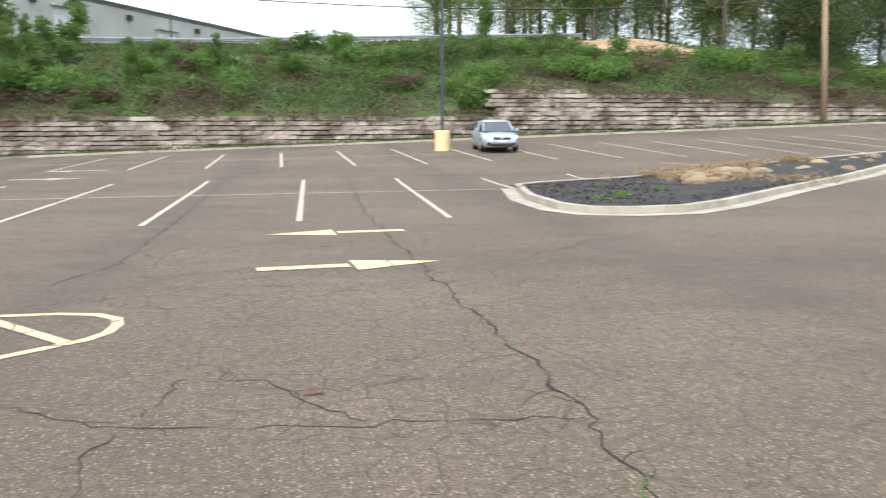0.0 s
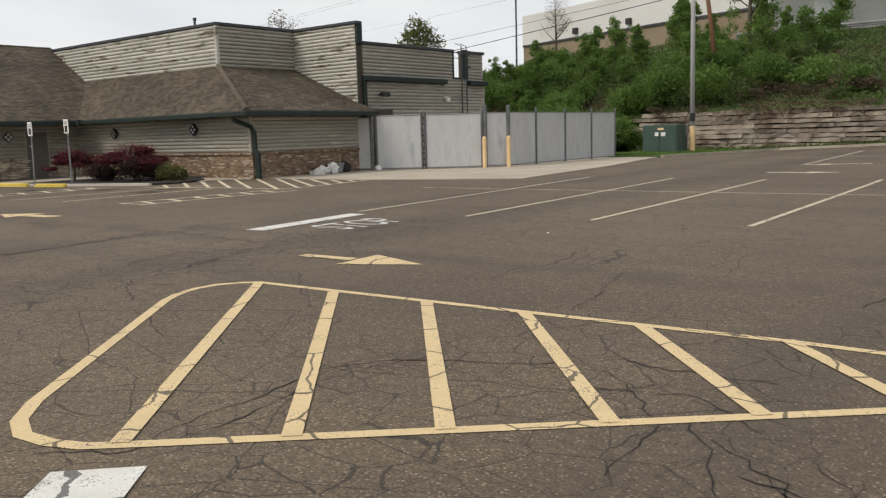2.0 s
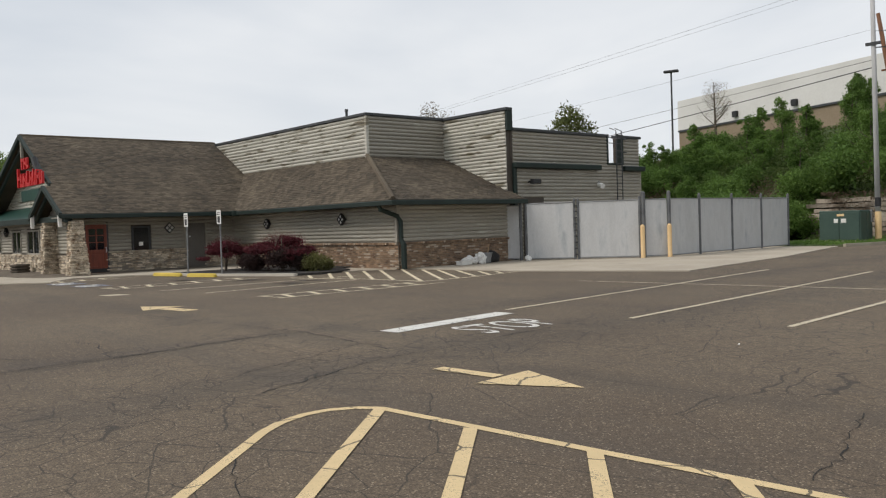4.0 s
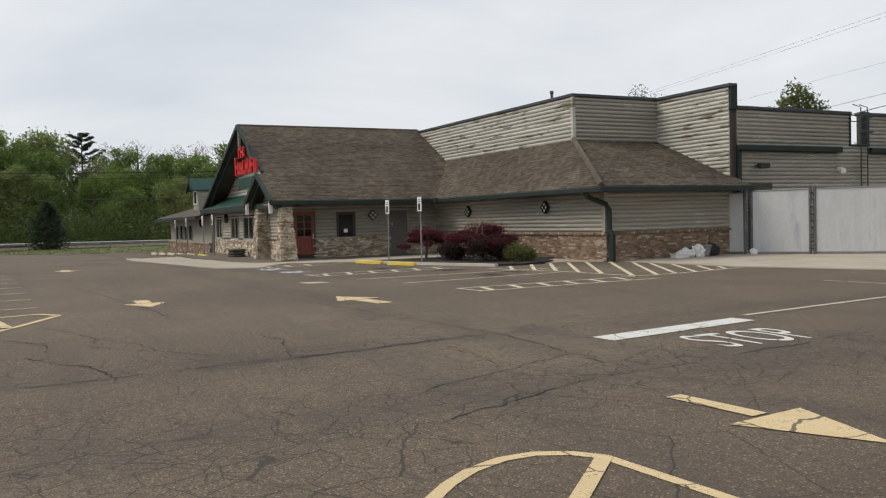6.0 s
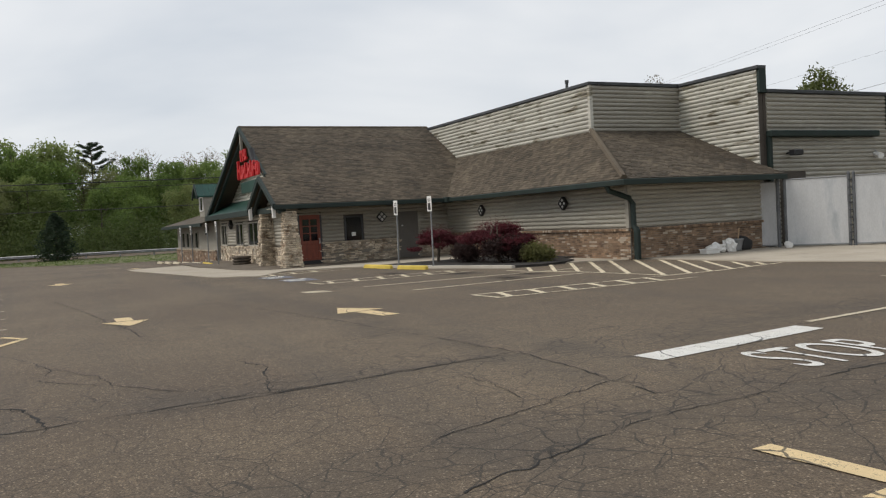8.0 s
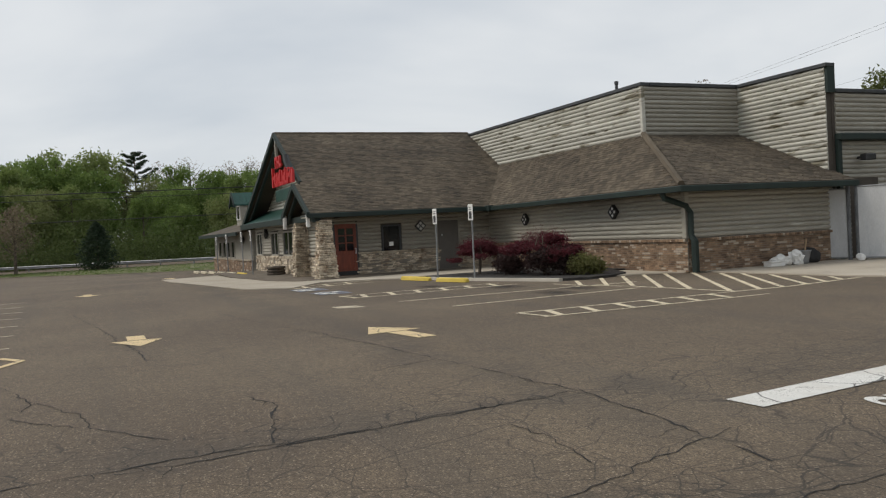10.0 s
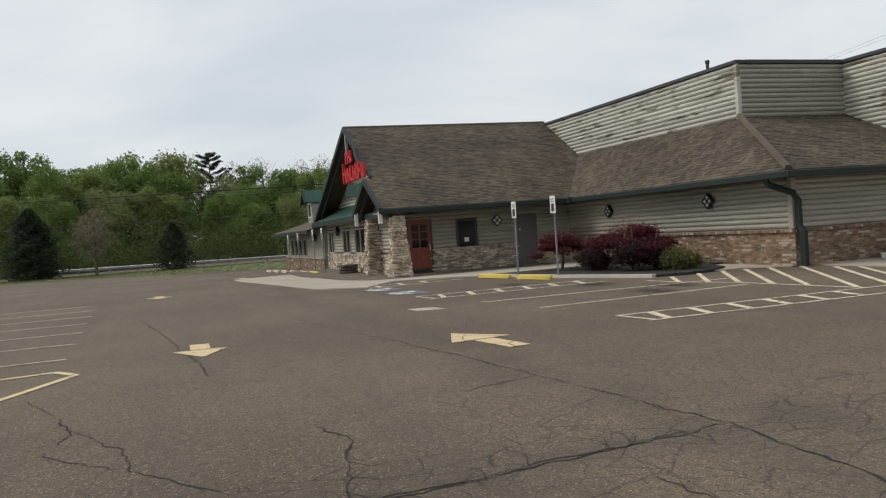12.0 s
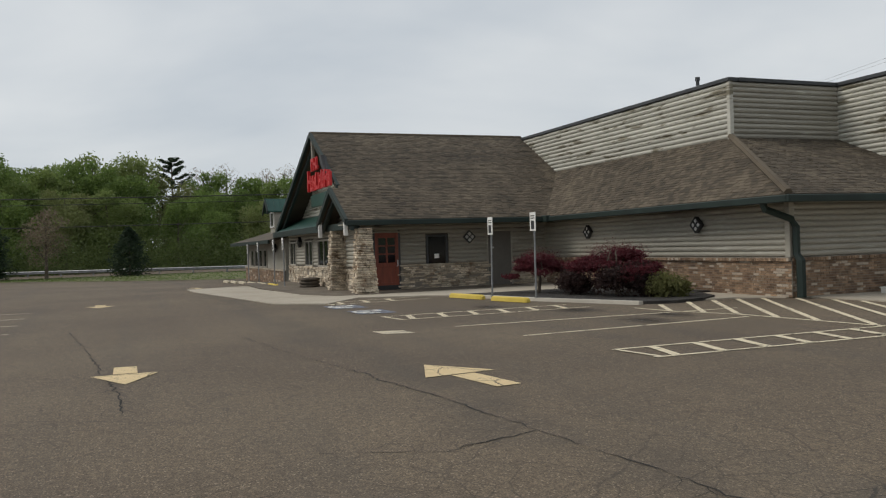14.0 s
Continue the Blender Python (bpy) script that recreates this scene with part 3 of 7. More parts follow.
def ladder_strip(ax, ay, bx, by, wide, step, mat=CREAM, label="long narrow hatched strip beside the bays"):
    """Two long lines with slanting rungs."""
    a, b = Vector((ax, ay, 0)), Vector((bx, by, 0))
    d = (b - a).normalized()
    s = Vector((d.y, -d.x, 0))
    bm = bmesh.new()
    for off in (0, wide):
        ribbon(bm, [(a + s * off)[:2], (b + s * off)[:2]], 0.08)
    ribbon(bm, [a[:2], (a + s * wide + d * 0.12)[:2]], 0.08, 0.011)
    u = 0.62
    while u < (b - a).length - 0.3:
        ribbon(bm, [(a + d * u)[:2], (a + d * (u - 0.25) + s * wide)[:2]], 0.14, 0.011)
        u += step
    return mark("hatched_strip", bm, mat, label, "road marking", "hatched strips")


ladder_strip(-20.25, 12.68, -20.25, 17.8, 0.95, 0.76)
ladder_strip(-27.9, 11.6, -28.1, 16.4, 1.0, 0.76)
ladder_strip(-33.6, 11.4, -34.2, 14.6, 1.0, 0.8)
mark("stall_line", ribbon(bmesh.new(), [(-24.8, 12.1), (-24.6, 18.6)], 0.09), CREAM, "pale stall line before the building", "road marking", "stall lines")
mark("stall_line", ribbon(bmesh.new(), [(-22.6, 12.45), (-22.9, 17.4)], 0.09), CREAM, "pale stall line before the building", "road marking", "stall lines")
hatch = bmesh.new()
ribbon(hatch, [(-26.1, 17.0), (-24.9, 17.1), (-23.4, 17.6), (-20.25, 17.85), (-20.2, 19.2), (-20.6, 21.9)], 0.09)
for k in range(11):
    left = ((-26.45, 17.95), (-26.75, 18.95), (-26.75, 19.7), (-26.65, 20.35), (-26.45, 20.95), (-25.9, 21.5), (-24.9, 21.65), (-24.2, 21.75), (-23.2, 21.75), (-22.1, 21.7), (-21.4, 21.8))[k]
    right = ((-24.95, 17.12), (-24.2, 17.4), (-23.45, 17.63), (-22.5, 17.72), (-21.6, 17.8), (-20.4, 17.85), (-20.25, 18.5), (-20.2, 19.1), (-20.2, 19.8), (-20.3, 20.5), (-20.5, 21.2))[k]
    ribbon(hatch, [left, right], 0.12, 0.011)
mark("hatched_area", hatch, CREAM, "pale hatched no-parking area by the apron", "road marking")
for x, y in ((-31.6, 11.7), (-29.5, 11.8)):
    b = bmesh.new()
    patch(b, [(x - 0.6, y - 0.45), (x + 0.6, y - 0.4), (x + 0.6, y + 0.5), (x - 0.6, y + 0.45)])
    mark("accessible_bay_panel", b, BLUE, "faded blue panel of an accessible bay", "road marking", "accessible bays")
    w = bmesh.new()
    ribbon(w, [(x - 0.5, y + 0.25), (x - 0.1, y + 0.25), (x, y - 0.2), (x + 0.35, y - 0.2), (x + 0.5, y + 0.1)], 0.14, 0.014)
    ribbon(w, arc(x - 0.05, y - 0.05, 0.33, 120, 380, 9), 0.1, 0.016)
    mark("wheelchair_symbol", w, WHITE, "white wheelchair symbol on a blue panel", "road marking", "accessible bays")
island_two = bmesh.new()
ribbon(island_two, [(-20.4, 4.6), (-20.9, 4.3), (-20.4, 2.0), (-19.0, -1.5)], 0.12)
ribbon(island_two, [(-20.4, 4.6), (-19.1, 4.0), (-14.5, 1.6)], 0.12)
for f in (0.22, 0.5):
    ribbon(island_two, [(-20.7 + 0.5 * f * 3, 4.2 - 3.0 * f), (-19.6 + 3.3 * f, 4.2 - 1.9 * f)], 0.16, 0.011)
mark("painted_island", island_two, YELLOW, "worn yellow striped island painted on asphalt", "road marking")


# long open cracks in the asphalt
CRACK = surface("dark_open_crack", (0.011, 0.0105, 0.01), (0.024, 0.022, 0.02), 3, 40, 0.95)


def crack(way, width, seed):
    rnd = random.Random(seed)
    pts = [Vector((*p, 0)) for p in way]
    fine = []
    for a, b in zip(pts, pts[1:]):
        k = max(2, int((b - a).length / 0.09))
        s = Vector((-(b - a).y, (b - a).x, 0)).normalized()
        fine += [a.lerp(b, i / k) + s * (0.07 * noise.noise(Vector((i * 0.13, seed, a.x))) + 0.04 * noise.noise(Vector((i * 0.6, seed, a.x))) + rnd.uniform(-0.024, 0.024)) for i in range(k)]
    fine.append(pts[-1])
    bm = bmesh.new()
    prev = None
    for i, p in enumerate(fine):
        d = fine[min(i + 1, len(fine) - 1)] - fine[max(i - 1, 0)]
        s = Vector((-d.y, d.x, 0)).normalized() * width * 0.5 * max(0.12, 0.75 + 1.3 * noise.noise(Vector((i * 0.31, seed * 3.1, 7))))
        pair = [bm.verts.new((q.x, q.y, lot_z(q.x, q.y) + 0.004)) for q in (p - s, p + s)]
        if prev:
            bm.faces.new([prev[0], pair[0], pair[1], prev[1]])
        prev = pair
    # short side cracks
    for i in range(2, len(fine) - 2):
        if rnd.random() < 0.16:
            d = (fine[i + 1] - fine[i - 1]).normalized()
            d.rotate(Matrix.Rotation(rnd.choice((-1, 1)) * rnd.uniform(0.4, 1.4), 3, "Z"))
            p, last, k = fine[i].copy(), None, rnd.randint(3, 8)
            for j in range(k + 1):
                s = Vector((-d.y, d.x, 0)) * width * 0.2 * (1.1 - j / k)
                pair = [bm.verts.new((q.x, q.y, lot_z(q.x, q.y) + 0.004)) for q in (p - s, p + s)]
                if last:
                    bm.faces.new([last[0], pair[0], pair[1], last[1]])
                last = pair
                d.rotate(Matrix.Rotation(rnd.uniform(-0.6, 0.6), 3, "Z"))
                p = p + d * rnd.uniform(0.05, 0.1)
    return mark("pavement_crack", bm, CRACK, "dark open crack running across the asphalt", "crack", "pavement cracks")


crack([(1.4, 3.3), (1.46, 4.36), (1.46, 5.27), (1.37, 6.75), (1.25, 9.3), (1.1, 13.4), (1.0, 16), (1.2, 27.5)], 0.021, 1)
crack([(-13.0, 3.0), (-13.1, 4.8), (-13.25, 6.1), (-13.25, 7.6), (-13.45, 8.7), (-13.6, 9.6)], 0.022, 2)
crack([(-15.2, 4.0), (-14.4, 4.34), (-14.05, 4.64), (-13.12, 4.82)], 0.033, 3)
crack([(-10.8, 7.3), (-11.0, 8.0), (-11.43, 9.04), (-11.7, 9.8)], 0.011, 4)
crack([(-9.6, 6.9), (-10.03, 8.03), (-10.28, 8.8), (-10.5, 11.0), (-10.76, 13.5)], 0.017, 5)
crack([(-26, 8.2), (-23.0, 8.52), (-20.5, 8.93), (-17.9, 9.24), (-15.4, 9.5), (-13.6, 9.65), (-12.1, 9.57), (-10.9, 9.4)], 0.016, 6)
crack([(-29, 5.2), (-26.0, 5.56), (-20.1, 6.18), (-18.8, 6.21)], 0.019, 7)
crack([(-5.3, 3.5), (-4.85, 3.86), (-4.83, 4.44), (-5.1, 5.29), (-4.7, 6.03)], 0.011, 8)
crack([(-2.6, 5.52), (-2.1, 5.1), (-1.9, 4.61), (-1.63, 3.88), (-1.6, 2.8)], 0.011, 9)
crack([(-2.33, 5.21), (-1.72, 5.09), (-1.12, 4.68), (-0.55, 4.58), (0.4, 4.5), (1.46, 4.4)], 0.011, 10)
crack([(-2.7, 9.1), (-2.28, 10.35), (-2.3, 12), (-2.34, 15.5), (-2.6, 26)], 0.017, 11)
crack([(-3.6, 5.9), (-2.9, 6.1), (-2.1, 5.5), (-1.5, 4.95)], 0.009, 12)
crack([(1.25, 9.0), (2.2, 9.6), (3.2, 10.6), (4.6, 12.2)], 0.010, 13)
crack([(-15.65, 6.9), (-14.7, 7.1), (-14.05, 6.9), (-13.3, 6.75)], 0.02, 15)
crack([(-18.8, 4.2), (-16.5, 4.95), (-15.66, 4.75), (-14.8, 5.45), (-13.9, 6.05)], 0.013, 16)
crack([(-16.3, 9.4), (-16.0, 8.5), (-16.4, 7.6)], 0.011, 14)
crack([(-4.93, 3.92), (-5.14, 5.31), (-4.87, 5.74), (-4.24, 6.06), (-3.59, 6.56), (-2.6, 6.6)], 0.012, 17)
crack([(-2.84, 4.84), (-2.89, 5.55), (-3.34, 6.13)], 0.009, 18)
crack([(-2.84, 5.75), (-2.42, 5.14), (-2.26, 4.7)], 0.010, 19)
crack([(-4.66, 7.75), (-4.7, 8.29), (-5.11, 9.61)], 0.012, 20)
crack([(-7.67, 5.65), (-6.92, 5.28), (-6.19, 5.53)], 0.008, 21)
crack([(-13.05, 5.6), (-13.15, 6.92), (-13.36, 8.08), (-13.48, 9.49)], 0.02, 22)
crack([(-12.75, 8.51), (-12.33, 8.6), (-11.5, 8.45)], 0.012, 23)
crack([(-17.08, 4.76), (-16.31, 5.03), (-15.46, 5.37), (-14.77, 5.47)], 0.012, 24)
crack([(-17.39, 3.7), (-16.48, 4.22), (-15.56, 4.25)], 0.02, 25)
crack([(-2.31, 5.3), (-1.7, 4.53), (-1.44, 3.79), (-1.4, 3.2)], 0.011, 26)
crack([(-1.02, 3.3), (-1.12, 4.37), (-0.97, 4.64), (-0.86, 5.5)], 0.009, 27)
crack([(-0.86, 5.5), (-0.31, 5.42), (-0.08, 4.99), (0.44, 4.25)], 0.009, 28)

def stain_material(name, colour):
    """Dark oil soaked into the paving, fading out unevenly towards its rim."""
    m, n, l, p = nodes_of(name)
    g = n.new("ShaderNodeTexCoord")
    mp = n.new("ShaderNodeMapping")
    mp.inputs["Location"].default_value, mp.inputs["Scale"].default_value = (-1, -1, 0), (2, 2, 0)
    l.new(g.outputs["Generated"], mp.inputs["Vector"])
    ln = n.new("ShaderNodeVectorMath")
    ln.operation = "LENGTH"
    l.new(mp.outputs["Vector"], ln.inputs[0])
    rim = math_node(n, l, "ADD", ln.outputs["Value"], math_node(n, l, "MULTIPLY", noise_at(n, l, position(n, l), 3.0, 5), 0.7))
    p.inputs["Base Color"].default_value, p.inputs["Roughness"].default_value = (*colour, 1), 0.75
    clear, both = n.new("ShaderNodeBsdfTransparent"), n.new("ShaderNodeMixShader")
    l.new(ramp(n, l, math_node(n, l, "MULTIPLY", rim, 0.6), 0.25, 0.75, (0.6, 0.6, 0.6), (0, 0, 0)), both.inputs[0])
    l.new(clear.outputs[0], both.inputs[1])
    l.new(p.outputs[0], both.inputs[2])
    l.new(both.outputs[0], n["Material Output"].inputs["Surface"])
    return m


OIL = stain_material("oil_soaked_asphalt", (0.025, 0.022, 0.019))
for x, y, a, b in ((-26.4, 15.7, 1.0, 0.7), (-23.6, 15.6, 1.1, 0.6), (-28.9, 14.6, 0.8, 0.5), (-24.3, 16.6, 0.8, 0.5)):
    st = bmesh.new()
    patch(st, [(x + a * math.cos(t) * (1 + 0.25 * noise.noise(Vector((t * 1.3, x, 0)))), y + b * math.sin(t) * (1 + 0.3 * noise.noise(Vector((t * 1.7, x, 4))))) for t in (6.283 * i / 22 for i in range(22))], 0.003)
    mark("oil_stain", st, OIL, "dark oil stain on the asphalt bay", "stain", "oil stains")

# ---- concrete aprons and walks ----
def concrete(name, pts, top, label, joints=()):
    ob = obj(name, prism(bmesh.new(), pts, lambda x, y: lot_z(x, y) - 0.05, lambda x, y: lot_z(x, y) + top), CONCRETE)
    return tagged(ob, label, "pavement", kind="structure")


concrete("pavement", [(-29.0, 20.1), (-27.6, 18.75), (-27.1, 18.6), (-26.85, 20.5), (-26.3, 21.25), (-25.5, 21.85), (-21.0, 22.05), (-15.6, 23.8), (-16.6, 31.5), (-18.6, 40.4), (-26, 40.4), (-26, 28.0), (-26, 21.4), (-29.0, 21.4)], 0.03, "pale concrete apron before the fenced yard")
concrete("pavement", [(-48.5, 8.9), (-45, 8.95), (-34.3, 10.3), (-33.0, 11.6), (-35.0, 13.0), (-34.3, 15.0), (-33.6, 15.6), (-33.3, 21.4), (-38.4, 21.4), (-38.4, 14.0), (-51, 14.0)], 0.03, "pale concrete walk before the entrance")
PAVER = surface("brown_stained_pavers", (0.095, 0.075, 0.055), (0.17, 0.14, 0.105), 0.9, 14, 0.9, wear=(0.06, 0.05, 0.04), wear_at=(0.55, 0.7))
tagged(obj("pavement", prism(bmesh.new(), [(-51.0, 11.7), (-44.6, 11.5), (-38.6, 11.95), (-36.6, 12.6), (-36.3, 14.2), (-36.6, 20.0), (-38.3, 20.0), (-38.3, 13.9), (-51.0, 13.9)], 0.0, 0.036), PAVER), "brown stained paving before the entrance wall", "pavement", kind="structure")
kb0 = bmesh.new()
for p0, p1 in (((-33.3, 15.65), (-29.9, 16.47)), ((-29.9, 16.47), (-26.9, 17.64))):
    d0 = Vector((p1[0] - p0[0], p1[1] - p0[1], 0)).normalized() * 0.09
    prism(kb0, [(p0[0] - d0.y, p0[1] + d0.x), (p0[0] + d0.y, p0[1] - d0.x), (p1[0] + d0.y + d0.x, p1[1] - d0.x + d0.y), (p1[0] - d0.y + d0.x, p1[1] + d0.x + d0.y)], -0.03, 0.085)
bmesh.ops.recalc_face_normals(kb0, faces=kb0.faces[:])
kerb = obj("kerb", kb0, surface("pale_bed_kerb", (0.42, 0.385, 0.325), (0.55, 0.51, 0.44), 1.2, 40, 0.9, wear=(0.28, 0.25, 0.2), wear_at=(0.6, 0.72)))
tagged(kerb, "pale concrete kerb round the planting bed", "kerb", kind="structure")
bed = obj("planting_bed", prism(bmesh.new(), [(-33.3, 15.8), (-30, 16.62), (-26.9, 17.8), (-26.6, 18.5), (-26.85, 19.5), (-27.4, 20.3), (-28.9, 20.9), (-28.9, 21.38), (-33.3, 21.38)], -0.03, 0.075), MULCH)
tagged(bed, "dark mulched planting bed beside the building", "planting bed", kind="structure")

# ---- the restaurant building ----
SLOPE_S = (4.46 - 2.5) / (23.04 - 20.66)
EZ = 2.5
XE, YE, XR, YR = -25.18, 20.66, -29.83, 23.04
WX, RX, RZ, LX = -36.9, -43.5, 6.28, -52.1
GY, PY = 13.55, 13.2
SW = (RZ - EZ) / (WX - RX)
SWW = (RZ - EZ) / (RX - LX)

building = anchor("restaurant_building", (-38, 22, 0), "closed restaurant with grey log siding and brown shingle roof", "building")


def world_part(name, bm, mats, parent, label="", smooth=False):
    ob = part(name, bm, mats, parent, label, smooth)
    ob.matrix_parent_inverse = undo(parent)
    return ob


def oriented(o, u, w):
    """A frame with origin o, u along the wall, w outward, z up."""
    u, w = Vector(u), Vector(w)
    return Matrix(((u.x, w.x, 0, o[0]), (u.y, w.y, 0, o[1]), (0, 0, 1, o[2]), (0, 0, 0, 1)))


def log_course(length_at, h, bulge=0.06):
    """One half-round siding log; length_at(z) gives the ends at a height."""
    bm = bmesh.new()
    prof = [(0.0, 0.0), (0.02, 0.012), (0.72 * bulge, 0.2 * h), (bulge, 0.5 * h), (0.72 * bulge, 0.8 * h), (0.02, h - 0.012), (0.0, h)]
    (a0, b0), (a1, b1) = length_at(0), length_at(h)
    ends = [[bm.verts.new(((a0 + (a1 - a0) * z / h) if s == 0 else (b0 + (b1 - b0) * z / h), y, z)) for y, z in prof] for s in (0, 1)]
    for i in range(len(prof) - 1):
        bm.faces.new([ends[0][i], ends[1][i], ends[1][i + 1], ends[0][i + 1]])
    bm.faces.new(ends[0][::-1]), bm.faces.new(ends[1])
    bmesh.ops.recalc_face_normals(bm, faces=bm.faces[:])
    return bm


def siding(wall, o, u, w, spans, z0, z1, mat, h=0.15):
    """Log courses up a wall face; spans(z) gives pieces [(from, to)] along it at a height."""
    m = oriented(o, u, w)
    k = max(1, round((z1 - z0) / h))
    h = (z1 - z0) / k
    for i in range(k):
        z = z0 + i * h
        lower, upper = spans(z + 0.001), spans(z + h - 0.001)
        if len(lower) != len(upper):
            upper = lower = spans(z + h / 2)
        for (a0, b0), (a1, b1) in zip(lower, upper):
            if max(b0 - a0, b1 - a1) < 0.05:
                continue
            ob = part("siding_log", log_course(lambda t, a0=a0, b0=b0, a1=a1, b1=b1: (a0, b0) if t < h / 2 else (a1, b1), h), mat, wall)
            ob.matrix_parent_inverse = undo(wall)
            ob.matrix_basis = m @ pose(0, 0, z)


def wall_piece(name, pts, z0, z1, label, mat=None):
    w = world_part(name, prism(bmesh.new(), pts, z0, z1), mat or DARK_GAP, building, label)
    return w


def masonry(wall, o, u, w, length, z0, z1, size, mat, name, deep=0.04, jitter=0.0, mats_rest=None, limit=300, holes=(), seed=5, bed=None):
    """Courses of single bricks or stones, proud of their mortar bed. The pieces share a few meshes."""
    rnd = random.Random(seed)
    m = oriented(o, u, w)
    meshes = []
    for i in range(5):
        bm = bmesh.new()
        box(bm, -0.5, 0.5, 0, 1, 0, 1)
        for v in bm.verts:
            if v.co.y > 0.5:
                v.co += Vector((rnd.uniform(-1, 1) * 0.06, rnd.uniform(-1, 0.2) * 0.35, rnd.uniform(-1, 1) * 0.08)) * (1 if jitter else 0.2)
        me = bpy.data.meshes.new(name)
        bm.to_mesh(me), bm.free()
        me.materials.append(mat)
        meshes.append(me)
    if bed:
        spans, at = [], 0.0
        for p, q in sorted(holes):
            spans.append((at, p))
            at = q
        for p, q in spans + [(at, length)]:
            b = boxm(p, q, 0.002, deep * 0.72, z0, z1)
            b.transform(m)
            world_part("mortar", b, bed, wall, "recessed grey mortar")
    count, rest = 0, bmesh.new()
    z, course = z0, 0
    while z < z1 - 0.02:
        h = min(size[1] * (1 + jitter * rnd.uniform(-0.45, 0.5)), z1 - z)
        x = -(size[0] / 2 if course % 2 and not jitter else 0)
        while x < length - 0.02:
            ln = size[0] * (1 + jitter * rnd.uniform(-0.55, 0.9))
            a, b = max(x, 0), min(x + ln, length)
            x += ln
            if b - a < 0.05 or any(p < (a + b) / 2 < q for p, q in holes):
                continue
            d = deep * (1 + (jitter * rnd.uniform(-0.5, 0.8) if jitter else rnd.uniform(-0.06, 0.06)))
            if count < limit:
                ob = new(name, rnd.choice(meshes))
                ob.parent = wall
                ob.matrix_parent_inverse = undo(wall)
                ob.matrix_basis = m @ Matrix.LocRotScale(((a + b) / 2, 0.006, z + 0.005), None, (b - a - 0.012, d, h - 0.012))
                count += 1
            else:
                box(rest, a + 0.006, b - 0.006, 0.006, d + 0.006, z + 0.005, z + h - 0.007)
        z += h
        course += 1
    if len(rest.faces):
        rest.transform(m)
        ob = world_part(name, rest, mats_rest or mat, wall)
        ob["kind"] = "stuff"
    else:
        rest.free()


def corner_board(x, y, z0, z1, mat=SIDING, s=0.09):
    world_part("corner_board", boxm(x - s, x + s, y - s, y + s, z0, z1, bevel=0.01), mat, building)


# main block
WYS, WXE = 21.4, -25.95
south = wall_piece("wall_south", [(-38.4, WYS), (WXE, WYS), (WXE, WYS + 0.2), (-38.4, WYS + 0.2)], 0, 2.75, "south wall of grey log siding over brick")
east = wall_piece("wall_east", [(WXE - 0.2, WYS), (WXE, WYS), (WXE, 27.2), (WXE - 0.2, 27.2)], 0, 2.75, "east wall of grey log siding over brick")
siding(south, (-38.4, WYS, 0), (1, 0, 0), (0, -1, 0), lambda z: [(0, 12.45)], 1.0, 2.6, SIDING)
siding(east, (WXE, WYS, 0), (0, 1, 0), (1, 0, 0), lambda z: [(0, 5.8)], 1.0, 2.6, SIDING)
corner_board(WXE - 0.02, WYS + 0.02, 1.0, 2.6, SIDING, 0.085)
for nm, o, u, w, ln in (("sill", (-38.4, WYS), (1, 0, 0), (0, -1, 0), 12.5), ("sill", (WXE, WYS), (0, 1, 0), (1, 0, 0), 5.8)):
    b = boxm(0, ln, 0, 0.06, 0.9, 0.995, bevel=0.008)
    b.transform(oriented((*o, 0), u, w))
    cap = world_part(nm, b, MORTAR, building, "sill course of bricks on edge")
    masonry(cap, (*o, 0), u, w, ln, 0.9, 0.985, (0.085, 0.085), BRICK, "brick", 0.1, 0, BRICK_REST, 60, seed=33)

# parapets above the skirt roof
p_south = wall_piece("parapet", [(-47.0, YR), (XR, YR), (XR, YR + 0.2), (-47.0, YR + 0.2)], 2.6, 6.12, "weathered parapet of peeling log siding")
p_east = wall_piece("parapet", [(XR - 0.2, YR + 0.2), (XR, YR + 0.2), (XR, 27.2), (XR - 0.2, 27.2)], 2.6, 6.12, "parapet of grey log siding")
p_step = wall_piece("parapet", [(XR, 27.2), (-26.02, 27.2), (-26.02, 27.4), (XR, 27.4)], 0.0, 6.12, "weathered parapet of peeling log siding")
siding(p_south, (-47.0, YR, 0), (1, 0, 0), (0, -1, 0), lambda z: [(0, 47.0 + XR)], 4.42, 6.1, PEELING)
siding(p_east, (XR, YR, 0), (0, 1, 0), (1, 0, 0), lambda z: [(0, 4.16)], 4.42, 6.1, SIDING)


def step_span(z):
    left = 0.0 if z > 4.46 else (4.46 - z) * (XE - XR) / (4.46 - EZ)
    return [(left, XR * -1 - 26.02)]


siding(p_step, (XR, 27.2, 0), (1, 0, 0), (0, -1, 0), step_span, 2.72, 6.1, PEELING)
corner_board(XR, YR, 4.3, 6.1, PEELING, 0.07)
for x0, x1, y0, y1, z in ((-47.05, XR + 0.08, YR - 0.1, YR + 0.28, 6.1), (XR - 0.28, XR + 0.1, YR + 0.28, 27.12, 6.1), (XR - 0.3, -25.9, 27.1, 27.5, 6.1)):
    world_part("coping", boxm(x0, x1, y0, y1, z, z + 0.12, bevel=0.015), DARK_STEEL, building, "dark metal coping")

